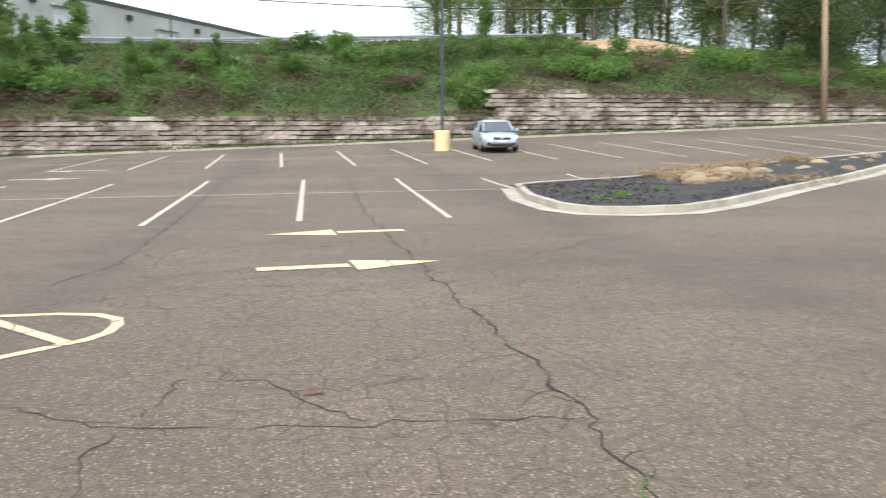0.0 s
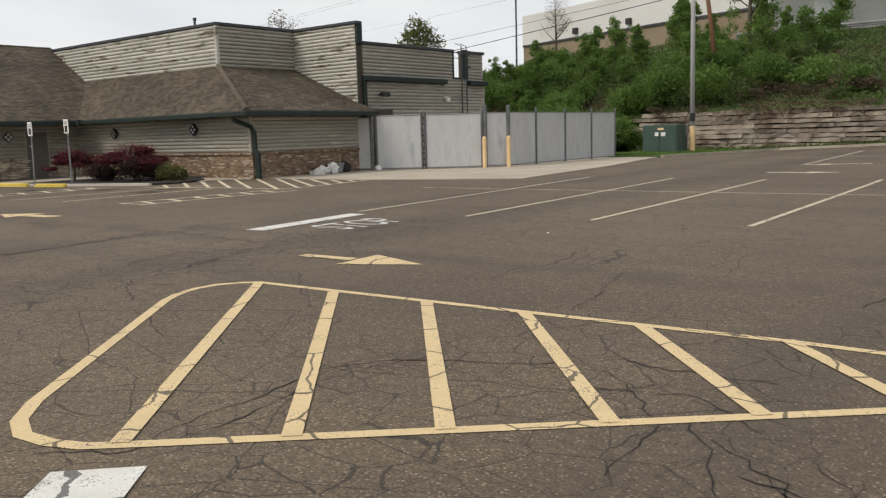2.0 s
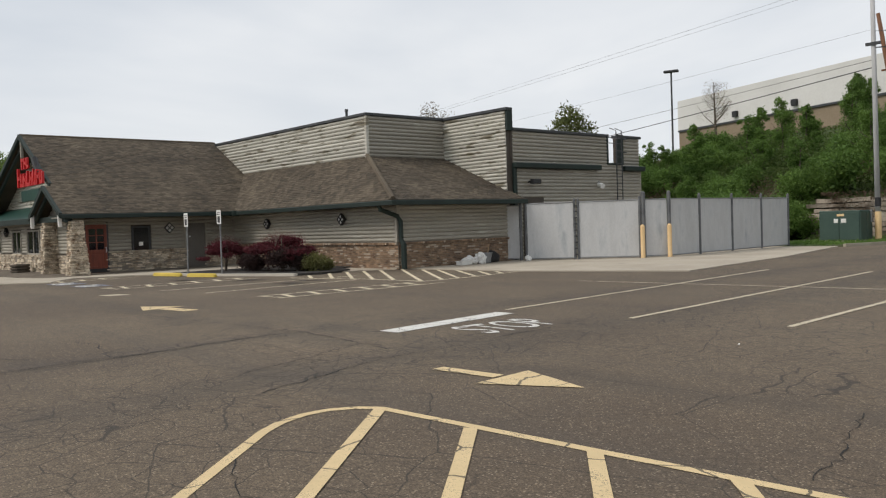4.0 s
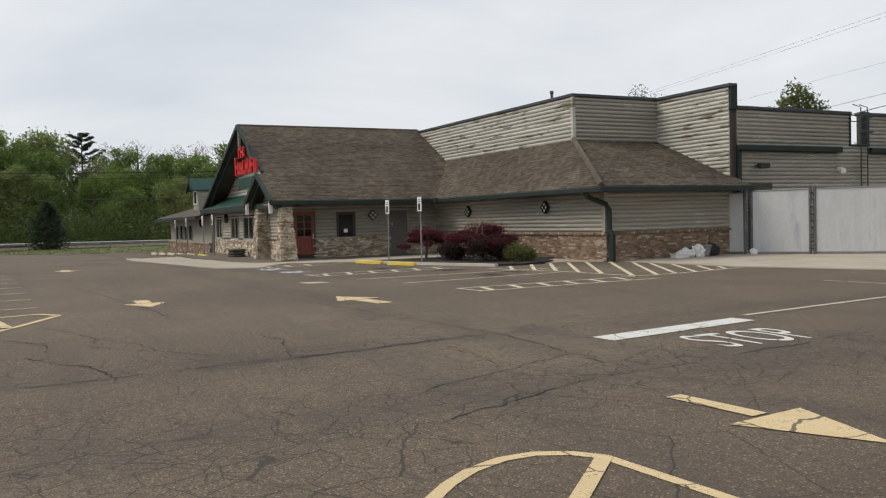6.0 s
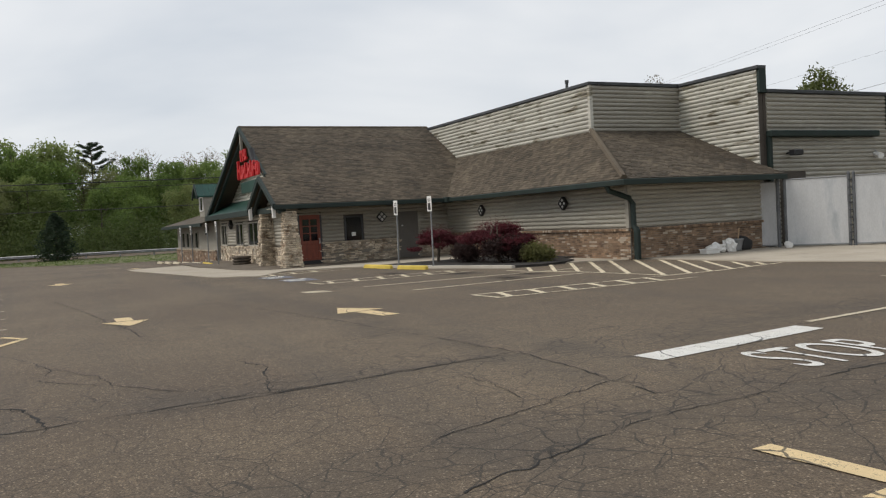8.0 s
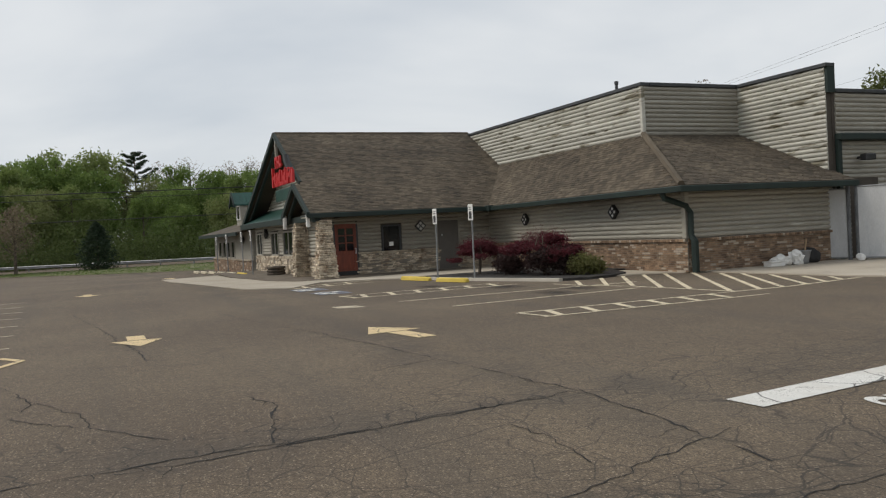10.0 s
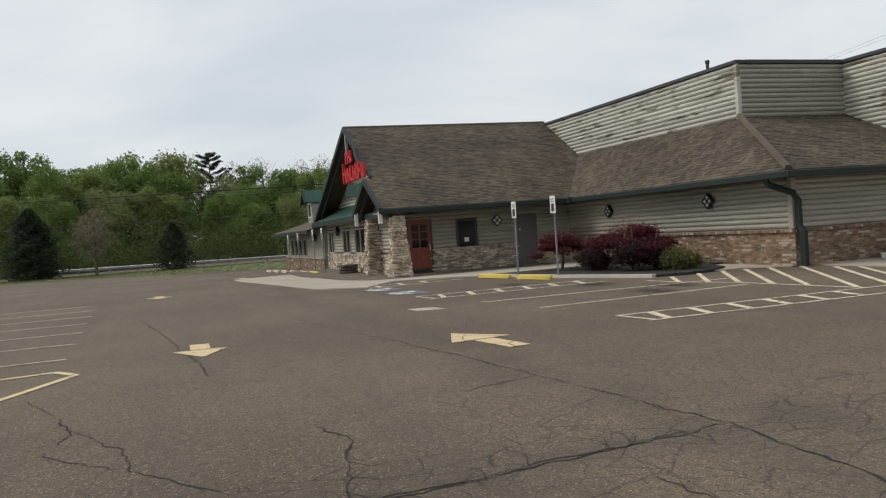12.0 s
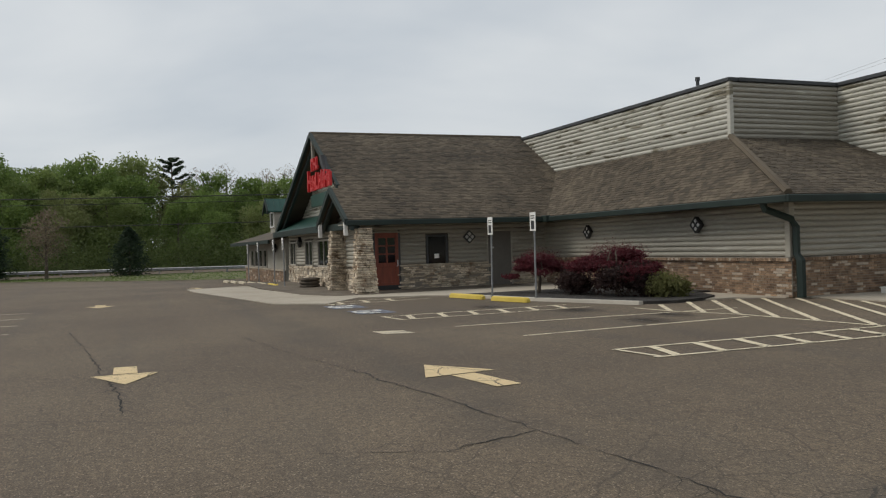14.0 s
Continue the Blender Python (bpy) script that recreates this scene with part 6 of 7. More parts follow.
for s, w_, z1, m_ in ((5, 3.6, 12.2, WH_WHITE), (20, 3.2, 11.8, WH_WHITE), (30, 1.1, 10.6, DARK_STEEL), (41, 3.0, 11.4, WH_WHITE)):
    wh_box("dock_door", ub, s, s + w_, 8.3, z1, 0.04, m_, "white roller door" if m_ is WH_WHITE else "dark steel door", 0.1)
    wh_box("door_canopy", ub, s - 0.3, s + w_ + 0.3, z1 + 0.05, z1 + 0.25, 0.5, WH_GREY, "", 0.5)
for s in (2.2, 15, 27, 37):
    wh_box("wall_pack", ub, s, s + 0.6, 12.2, 12.7, 0.35, BLACK, "black wall light", 0.35)
for s in (8.5, 16, 24):
    wh_box("wall_pack", ua, s, s + 0.6, 11.6, 12.2, 0.45, BLACK, "black wall light", 0.35)


# ---- poles, lamps and wires ----
def pole(name, path, radii, mat, label, category, sides=10):
    a = anchor(name, path[0], label, category)
    world_part("shaft", tubem(path, radii, sides), mat, a, smooth=True)
    return a


up = pole("utility_pole", [(-19.2, 46.4, -0.1), (-19.3, 46.4, 14)], [0.13, 0.1], POLE_GREY, "silver-grey utility pole with a yellow guard", "utility pole")
world_part("guard_sleeve", tubem([(-19.2, 46.4, -0.05), (-19.2, 46.4, 1.5)], 0.15, 10), SLEEVE, up, "yellow plastic guard sleeve")
world_part("band", tubem([(-19.2, 46.4, 1.75), (-19.2, 46.4, 2.2)], 0.145, 10), BLACK, up)
world_part("bracket", boxm(-19.6, -18.9, 46.25, 46.35, 9.7, 9.85), DARK_STEEL, up)
world_part("meter_box", boxm(-19.65, -19.4, 46.15, 46.35, 1.0, 1.6, bevel=0.02), STEEL, up, "grey meter box")
bp = pole("utility_pole", [(-20.8, 54.5, 2.6), (-21.3, 54.5, 7.5), (-22.1, 54.4, 13)], [0.16, 0.14, 0.11], POLE_BROWN, "leaning brown timber utility pole", "utility pole")
world_part("crossarm", boxm(-21.9, -21.2, 54.2, 54.3, 9.6, 9.7), POLE_BROWN, bp)
rp = pole("utility_pole", [(32.52, 49.3, 1.3), (31.85, 49.3, 13.5)], [0.2, 0.15], POLE_WOOD, "tan timber utility pole by the retaining wall", "utility pole")


def area_light(x, y, z, h, heads, label, base=True, r=0.09):
    a = anchor("lot_lamp", (x, y, z), label, "lamp post", "lot lamps")
    world_part("pole", tubem([(x, y, z + (0.7 if base else -0.3)), (x, y, z + h)], [r, r * 0.8], 8), DARK_STEEL, a)
    if base:
        world_part("base", tubem([(x, y, z - 0.1), (x, y, z + 0.93), (x, y, z + 0.97)], [0.37, 0.37, 0.33], 16), SLEEVE, a, "yellow painted concrete base")
    for t in heads:
        d = Vector((math.cos(t), math.sin(t), 0))
        q = Vector((x, y, z + h)) + d * 0.27
        b = boxm(-0.33, 0.33, -0.2, 0.2, -0.1, 0.1, bevel=0.04)
        b.transform(pose(q.x, q.y, q.z, 0, 0, math.degrees(t)))
        world_part("lamp_head", b, BLACK, a)
        world_part("arm", tubem([(x, y, z + h - 0.02), q], 0.03, 6), DARK_STEEL, a)
    return a


area_light(6.35, 40.2, lot_z(6.35, 40.2), 9.5, (0, math.pi), "dark lamp post on a yellow concrete base")
area_light(-42.0, 63.5, 4, 9.7, (0.3, 0.3 + math.pi), "dark lamp post behind the bank", False)
area_light(-54.5, -3.5, lot_z(-54, 0), 7.9, (1.2, 1.2 + math.pi, 2.8), "dark lamp post on a yellow concrete base", True, 0.11)
area_light(-13.0, 86.0, 8, 9.0, (0.0,), "dark lamp post by the warehouse", False)


def wire(a, b, sag, thick, group="overhead wires"):
    a, b = Vector(a), Vector(b)
    pts = [a.lerp(b, i / 14) - Vector((0, 0, 4 * sag * (i / 14) * (1 - i / 14))) for i in range(15)]
    return tagged(obj("overhead_wire", tubem(pts, thick, 4), BLACK), "thin dark overhead wire between poles", "wire", group)


T = Vector((-19.3, 46.4, 13.6))
for a, b, sg, th in ((T - Vector((0, 0, 0.25)), (-72, 52, 10.85), 0.1, 0.006), (T - Vector((0, 0, 0.5)), (-72, 52, 10.75), 0.15, 0.006), (T - Vector((0, 0, 4.97)), (-70, 66, 7.4), 0.1, 0.024), (T - Vector((0, 0, 4.6)), (-70, 66, 8.9), 0.1, 0.012), (T - Vector((0, 0, 3.1)), (-70, 66, 11.7), 0.1, 0.006),
                     (T - Vector((0, 0, 4.0)), (32.06, 49.3, 9.6), 1.3, 0.03), (T - Vector((0, 0, 3.2)), (32.02, 49.3, 10.4), 1.3, 0.014),
                     ((-118, -90, 8.2), (-103, 120, 10.2), 1.0, 0.05), ((-118, -90, 5.2), (-103, 120, 6.6), 0.9, 0.04), ((-118, -90, 7.6), (-103, 120, 9.4), 1.0, 0.03)):
    wire(a, b, sg, th)
far_pole = pole("utility_pole", [(-112, 30.5, -0.6), (-112, 30.5, 7.5)], [0.14, 0.1], POLE_WOOD, "timber utility pole beyond the highway", "utility pole")

# ---- fenced yard ----
def fence_panel(fence, a, b, z1, lean=0.0):
    a, b = Vector((*a, 0)), Vector((*b, 0))
    d = b - a
    k = max(3, int(d.length / 0.075))
    s = Vector((-d.y, d.x, 0)).normalized()
    verts, faces = [], []
    for i in range(k + 1):
        p = a + d * (i / k)
        o = 0.003 * (i % 2)
        for w_ in (p + s * o, p + s * (o + 0.015)):
            verts += [(w_.x, w_.y, 0.07), (w_.x, w_.y, z1)]
        if i:
            n_ = 4 * i
            faces += [(n_ - 4, n_, n_ + 1, n_ - 3), (n_ - 2, n_ - 1, n_ + 3, n_ + 2), (n_ - 3, n_ + 1, n_ + 3, n_ - 1)]
    me = bpy.data.meshes.new("panel")
    me.from_pydata(verts, [], faces)
    me.materials.append(FENCE)
    ob = new("panel", me)
    ob.parent = fence
    ob.matrix_parent_inverse = undo(fence)
    for z in (0.1, z1 - 0.02):
        world_part("rail", tubem([(a.x, a.y, z), (b.x, b.y, z)], 0.025, 6), STEEL, fence)


def fence_post(fence, x, y, h, r=0.055, ladder=False):
    world_part("post", tubem([(x, y, 0), (x, y, h), (x, y, h + 0.05)], [r, r, r * 0.4], 8), POST, fence)


yard = anchor("yard_fence", (-21.2, 33, 0), "tall grey slatted privacy fence on steel posts", "fence")
line = [(-20.9, 30.85), (-20.9, 33.0), (-20.95, 35.6), (-21.0, 38.2), (-21.05, 40.8)]
for a, b in zip(line, line[1:]):
    fence_panel(yard, a, b, 2.3)
for i, (x, y) in enumerate(line):
    fence_post(yard, x, y, 2.45 if i else 2.55, 0.075 if i == 0 else 0.06)
fence_panel(yard, (-21.05, 40.8), (-25.9, 40.8), 2.3)
fence_panel(yard, (-25.95, 27.0), (-25.4, 27.25), 2.25)
fence_post(yard, -25.4, 27.25, 2.35, 0.06)
gate = anchor("yard_gate", (-23.3, 28.5, 0), "wide grey slatted double gate, closed", "gate")
fence_panel(gate, (-25.15, 27.35), (-23.6, 28.42), 2.3)
fence_panel(gate, (-23.48, 28.5), (-21.6, 29.92), 2.3)
for x, y in ((-25.18, 27.33), (-23.6, 28.42), (-23.48, 28.5), (-21.6, 29.92)):
    fence_post(gate, x, y, 2.38, 0.05)
for i in range(9):
    world_part("hinge_strap", boxm(-23.57, -23.47, 28.36, 28.42, 0.2 + 0.24 * i, 0.25 + 0.24 * i), DARK_STEEL, gate)
fence_panel(yard, (-21.5, 30.02), (-20.95, 30.78), 2.3)
fence_post(yard, -21.5, 30.02, 2.55, 0.085)
for x, y in ((-21.45, 29.88), (-20.78, 30.68)):
    b_ = anchor("bollard", (x, y, 0), "faded yellow sleeved steel bollard by the gate", "bollard", "bollards")
    world_part("sleeve", tubem([(x, y, 0), (x, y, 1.26), (x, y, 1.32)], [0.085, 0.085, 0.03], 12), SLEEVE, b_)

tr = anchor("transformer_cabinet", (-20.4, 45.6, 0), "dull green steel transformer cabinet on grass", "cabinet")
world_part("body", boxm(-21.5, -19.5, 45.0, 46.4, 0.1, 1.6, bevel=0.03), TRANSFORMER, tr)
world_part("base", boxm(-21.7, -19.35, 44.9, 46.6, -0.1, 0.12), CONCRETE, tr)
for y0, y1 in ((45.02, 45.68), (45.72, 46.38)):
    world_part("door", boxm(-19.51, -19.47, y0, y1, 0.15, 1.5, bevel=0.01), TRANSFORMER, tr)
for x0 in (-21.45, -20.48):
    world_part("door", boxm(x0, x0 + 0.94, 44.97, 45.0, 0.15, 1.5, bevel=0.01), TRANSFORMER, tr)
world_part("label_plate", boxm(-20.75, -20.55, 44.955, 44.97, 1.0, 1.2), WHITE_PAINT, tr, "small white label")
world_part("label_plate", boxm(-20.4, -20.15, 44.955, 44.97, 1.0, 1.2), WHITE_PAINT, tr, "small white label")
world_part("label_plate", boxm(-20.6, -20.25, 44.955, 44.97, 1.32, 1.44), SLEEVE, tr, "yellow warning label")
lawn = tagged(obj("lawn", prism(bmesh.new(), [(-22.5, 40.6), (-18.4, 40.6), (-17.2, 44.3), (-15.2, 48.4), (-24, 50.0), (-24, 41)], 0.0, 0.05), GRASS), "strip of green grass behind the fence", "lawn", kind="structure")
bl = []
for _ in range(7000):
    x, y = r.uniform(-22.3, -15.5), r.uniform(40.8, 49.5)
    if x > -18.6 + (y - 40.6) * 0.33:
        continue
    bl.append((x, y, 0.06 + 0.09 * r.random()))
tagged(new("lawn_grass", leaf_mesh("lawn_grass", np.array(bl), 0.16 * r.uniform(0.5, 1.3, len(bl)), LEAF_SPRING, 8, slim=0.2)), "green grass blades behind the fence", "grass", kind="stuff")
kb = bmesh.new()
for a, b in zip([(-18.35, 40.5), (-17.1, 44.2), (-15.1, 48.2)], [(-17.1, 44.2), (-15.1, 48.2), (-8, 48.65)]):
    d = Vector((b[0] - a[0], b[1] - a[1], 0)).normalized() * 0.08
    prism(kb, [(a[0] - d.y, a[1] + d.x), (a[0] + d.y, a[1] - d.x), (b[0] + d.y, b[1] - d.x), (b[0] - d.y, b[1] + d.x)], lambda x, y: lot_z(x, y) - 0.05, lambda x, y: lot_z(x, y) + 0.13)
bmesh.ops.recalc_face_normals(kb, faces=kb.faces[:])
tagged(obj("kerb", kb, KERB), "pale concrete kerb beside the grass", "kerb", kind="structure")
for a, b in (((-8, 48.65), (12, 48.7)), ((12, 48.7), (57, 48.7))):
    kb = bmesh.new()
    k = 12
    xs = [a[0] + (b[0] - a[0]) * i / k for i in range(k + 1)]
    for x0, x1 in zip(xs, xs[1:]):
        prism(kb, [(x0, 48.57), (x1, 48.57), (x1, 48.75), (x0, 48.75)], lambda x, y: lot_z(x, y) - 0.05, lambda x, y: lot_z(x, y) + 0.12)
    tagged(obj("kerb", kb, KERB), "concrete kerb below the retaining wall", "kerb", kind="structure")

# ---- kerbed planting island ----
ring = [(6.2, 22.3), (5.3, 21.4), (4.72, 18.0), (4.75, 15.8), (5.1, 14.95), (5.9, 14.7), (7.0, 14.85), (8.4, 15.9), (11.8, 19.2), (16, 23.1), (20, 26.7), (26, 31.6), (30, 34.6), (30.6, 36.2), (29.2, 36.1), (24.2, 32.3), (19.3, 30.0), (15.2, 28.0), (9.8, 24.3)]


def inset(pts, d):
    out = []
    for i, p in enumerate(pts):
        a, b, c = Vector((*pts[i - 1], 0)), Vector((*p, 0)), Vector((*pts[(i + 1) % len(pts)], 0))
        t = ((b - a).normalized() + (c - b).normalized()).normalized()
        out.append((b.x - t.y * d, b.y + t.x * d))
    return out


inner = inset(ring, 0.17)
kb = bmesh.new()
for i in range(len(ring)):
    j = (i + 1) % len(ring)
    prism(kb, [ring[i], ring[j], inner[j], inner[i]], lambda x, y: lot_z(x, y) - 0.06, lambda x, y: lot_z(x, y) + 0.14)
bmesh.ops.remove_doubles(kb, verts=kb.verts[:], dist=0.0005)
tagged(obj("kerb", kb, KERB), "stained concrete kerb round the planting island", "kerb", kind="structure")
tagged(obj("planting_bed", prism(bmesh.new(), inner, lambda x, y: lot_z(x, y) - 0.05, lambda x, y: lot_z(x, y) + 0.12), MULCH), "dark mulched planting island with straw and weeds", "planting bed", kind="structure")
gut = bmesh.new()
ribbon(gut, inset(ring, -0.2)[1:12], 0.36, 0.01)
mark("gutter_strip", gut, KERB, "pale concrete gutter along the island kerb", "gutter")
straw, weeds = [], []
for _ in range(1300):
    f = r.random()
    x, y = (8.6 + 9.4 * f + r.normal() * 0.3, 22.7 + 6.0 * f + r.normal() * 0.3) if r.random() < 0.6 else (11.6 + r.normal() * 1.0, 22.2 + r.normal() * 0.9)
    if noise.noise(Vector((x * 0.5, y * 0.5, 2))) > -0.12:
        for _ in range(18):
            straw.append((x + r.normal() * 0.18, y + r.normal() * 0.18, lot_z(x, y) + 0.12 + 0.2 * r.random()))
for x, y, k in ((6.46, 16.84, 9), (5.76, 16.3, 4), (8.1, 18.6, 3), (7.2, 20.0, 3)):
    for _ in range(k):
        for _ in range(8):
            weeds.append((x + r.normal() * 0.1, y + r.normal() * 0.1, 0.13 + 0.12 * r.random()))
tagged(new("straw_grass", leaf_mesh("straw_grass", np.array(straw), 0.15 * r.uniform(0.5, 1.3, len(straw)), STRAW, 12, slim=0.16)), "dry straw-coloured grass on the planting island", "dry grass", kind="stuff")
tagged(new("island_weeds", leaf_mesh("island_weeds", np.array(weeds), 0.08 * r.uniform(0.5, 1.3, len(weeds)), LEAF_SPRING, 13)), "small green weeds in dark mulch", "weeds", kind="stuff")
chips = []
for _ in range(5200):
    x, y = r.uniform(5.0, 16.0), r.uniform(15.0, 27.0)
    lo_y, hi_y = max(15.1, 15.0 + (x - 7.2) * 0.93 + 0.3), 22.0 + (x - 6.2) * 0.63 - 0.4
    if lo_y < y < hi_y:
        chips.append((x, y, lot_z(x, y) + 0.12 + 0.07 * max(0, noise.noise(Vector((x * 0.9, y * 0.9, 1)))) + 0.03 * r.random()))
tagged(new("mulch_chips", leaf_mesh("mulch_chips", np.array(chips), 0.075 * r.uniform(0.5, 1.3, len(chips)), MULCH, 14, 0.5, 0.5)), "loose dark bark chips on the planting island", "mulch", kind="stuff")
ROCK = surface("tan_field_stone", (0.17, 0.12, 0.07), (0.33, 0.25, 0.155), 1.6, 18, 0.9, spread=0.22, relief=0.7, dist=0.02, wear=(0.16, 0.11, 0.065), wear_at=(0.55, 0.68))
for i in range(24):
    f = (i % 16) / 15
    x, y = (9.6 + 3.4 * f, 19.8 + 4.4 * f) if i < 16 else (15.0 + 0.9 * (i - 16), 23.6 + 0.85 * (i - 16))
    x, y = x + rnd.uniform(-0.7, 0.7), y + rnd.uniform(-0.5, 0.5)
    b = bmesh.new()
    bmesh.ops.create_icosphere(b, subdivisions=2, radius=1)
    for v in b.verts:
        c = v.co.normalized()
        for k in range(7):
            cut = Vector((math.sin(i * 3.1 + k * 2.3), math.cos(i * 1.7 + k * 4.1), math.sin(k * 1.9 + i) * 0.8)).normalized()
            over = c.dot(cut) - 0.72
            if over > 0:
                c -= cut * over
        v.co = Vector((c.x * 0.62, c.y * 0.46, c.z * 0.3)) * (1 + 0.12 * noise.noise(c * 3 + Vector((i, 0, 0))))
    ob = obj("landscape_rock", b, ROCK)
    k = rnd.uniform(0.4, 0.8)
    ob.location = (x, y, lot_z(x, y) + 0.12 + 0.14 * k)
    ob.rotation_euler = (rnd.uniform(-0.15, 0.15), rnd.uniform(-0.15, 0.15), rnd.uniform(0, 3))
    ob.scale = [k] * 3
    tagged(ob, "angular tan field stone lying in the mulch", "rock", "island rocks")

# ---- before the building ----
def sign_post(x, y, z, h, label, tilt=0.0):
    s = anchor("sign_post", (x, y, z), label, "sign", "accessible parking signs")
    top = (x + tilt, y, z + h)
    world_part("post", tubem([(x, y, z - 0.05), top], 0.03, 6), STEEL, s)
    pl = world_part("plate", boxm(top[0] - 0.16, top[0] + 0.16, y - 0.05, y - 0.035, z + h - 0.47, z + h + 0.02, bevel=0.004), WHITE_PAINT, s, "white sign plate")
    sy = y - 0.054
    b = bmesh.new()
    box(b, top[0] - 0.09, top[0] + 0.09, sy, sy + 0.004, z + h - 0.42, z + h - 0.2)
    world_part("symbol", b, BLACK, pl, "dark symbol panel")
    for i in range(2):
        zz = z + h - 0.06 - 0.06 * i
        world_part("text_bar", boxm(top[0] - 0.1, top[0] + 0.1, sy, sy + 0.004, zz - 0.025, zz), BLACK, pl)
    return s


sign_post(-29.79, 16.45, 0.05, 2.28, "white accessible-parking sign on a steel post", 0.02)
sign_post(-31.53, 15.97, 0.03, 2.25, "white accessible-parking sign on a leaning steel post", 0.09)
for x in (-45.6, -48.0, -52.6, -56.2):
    sign_post(x, 12.7, lot_z(x, 12.7), 2.1, "white accessible-parking sign on a steel post")


def wheel_stop(ax, ay, bx, by, mat, label):
    a, b = Vector((ax, ay, 0)), Vector((bx, by, 0))
    ln = (b - a).length
    bm = bmesh.new()
    prof = ((-0.09, 0.0), (-0.075, 0.1), (-0.045, 0.125), (0.045, 0.125), (0.075, 0.1), (0.09, 0.0))
    rows = [[bm.verts.new((x * ln, y * k, z * k)) for y, z in prof] for x, k in ((0, 0.7), (0.04, 1), (0.96, 1), (1, 0.7))]
    for r0, r1 in zip(rows, rows[1:]):
        for i in range(len(prof) - 1):
            bm.faces.new([r0[i], r1[i], r1[i + 1], r0[i + 1]])
    bm.faces.new(rows[0][::-1]), bm.faces.new(rows[-1])
    bmesh.ops.recalc_face_normals(bm, faces=bm.faces[:])
    ob = obj("wheel_stop", bm, mat)
    ob.matrix_world = pose(ax, ay, lot_z(ax, ay) + 0.012, 0, 0, math.degrees(math.atan2(b.y - a.y, b.x - a.x)))
    return tagged(ob, label, "wheel stop", "wheel stops")


wheel_stop(-33.0, 15.3, -31.35, 15.62, STOP_YELLOW, "chipped yellow concrete wheel stop")
wheel_stop(-30.75, 15.62, -29.35, 16.0, STOP_YELLOW, "chipped yellow concrete wheel stop")
for i in range(6):
    x = -46.6 - 2.45 * i
    wheel_stop(x, 12.55 - 0.12 * i, x - 1.75, 12.5 - 0.12 * i, (STOP_YELLOW, PALE)[i > 0], "faded wheel stop before the far wing")
small = patch(bmesh.new(), [(-24.9, 10.5), (-24.35, 10.55), (-24.2, 11.1), (-24.75, 11.05)])
mark("painted_patch", small, PALE, "small pale painted patch on asphalt", "road marking")


def maple(at, wide, tall, n, seed, label):
    """A weeping dissected maple: bent stems under a broad layered mound of leaves."""
    q = random.Random(seed)
    m = anchor("japanese_maple", at, label, "ornamental tree", "red maples")
    part("trunk", tubem([(0, 0, 0), (0.05, 0.03, tall * 0.3), (-0.03, 0.02, tall * 0.55)], [0.06, 0.05, 0.04], 6), BARK, m)
    for i in range(9):
        an = i * 0.7 + q.random()
        e = Vector((math.cos(an), math.sin(an), 0)) * wide * 0.5
        part("branch", tubem([(0, 0, tall * 0.4), e * 0.6 + Vector((0, 0, tall * 0.82)), e * 1.3 + Vector((0, 0, tall * 0.5))], [0.03, 0.02, 0.008], 5), BARK, m)
    lobes = [((0, 0, tall * 0.74), (wide * 0.55, wide * 0.55, tall * 0.2))]
    for i in range(26):
        an, ra = q.uniform(0, 6.28), wide * q.uniform(0.25, 0.9)
        lobes.append(((ra * math.cos(an), ra * math.sin(an), tall * (0.8 - 0.5 * (ra / wide) ** 2 + q.uniform(-0.1, 0.08))), (wide * q.uniform(0.16, 0.34), wide * q.uniform(0.16, 0.34), tall * q.uniform(0.04, 0.1))))
    me = leaf_mesh("crown", in_lobes(lobes, n, seed, 0.25), 0.085 * np.random.default_rng(seed).uniform(0.5, 1.4, n), LEAF_RED, seed, 0.35, 0.36)
    ob = new("crown", me)
    ob.parent = m
    return m


maple((-32.1, 17.75, 0.08), 0.95, 1.33, 7600, 61, "small weeping dark red maple beside the walk")
maple((-29.45, 18.7, 0.08), 1.3, 1.46, 13500, 62, "broad weeping dark red maple in the bed")
for (x, y, w_, t_, m_, lb) in ((-31.0, 18.3, 0.55, 0.75, LEAF_PURPLE, "low purple-brown shrub under the maples"), (-30.4, 18.0, 0.5, 0.7, LEAF_PURPLE, "low purple-brown shrub under the maples"), (-29.0, 18.2, 0.6, 0.85, LEAF_PURPLE, "low purple-brown shrub under the maples"),
                                (-28.45, 18.75, 0.55, 0.95, LEAF_PURPLE, "dark purple-brown shrub in the bed"), (-27.75, 19.1, 0.5, 0.8, LEAF_OLIVE, "rounded dull olive shrub at the bed's end"), (-28.05, 18.9, 0.4, 0.6, LEAF_PURPLE, "low purple-brown shrub under the maples")):
    plant("shrub", [bush_crown(int(-x * 10), w_, t_, 2600, 0.075, m_, 8)], (x, y, 0.06), x, 1.0, lb, "shrub", "bed shrubs")

# odds and ends by the east wall
JY = 24.45
def crumpled(name, at, size, mat, seed, label, category):
    """A creased, flattened lump of sheet material lying on the ground."""
    b = bmesh.new()
    bmesh.ops.create_icosphere(b, subdivisions=3, radius=1)
    for v in b.verts:
        k = 1 + 0.5 * noise.noise(v.co * 2.1 + Vector((seed, 0, 0))) + 0.22 * abs(noise.noise(v.co * 5.3 + Vector((0, seed, 0))))
        v.co = Vector((v.co.x * size[0] * k, v.co.y * size[1] * k, max(0.0, (v.co.z * k + 0.75) * size[2])))
    ob = obj(name, b, mat)
    ob.location = at
    ob.rotation_euler = (0, 0, seed)
    return tagged(ob, label, category)


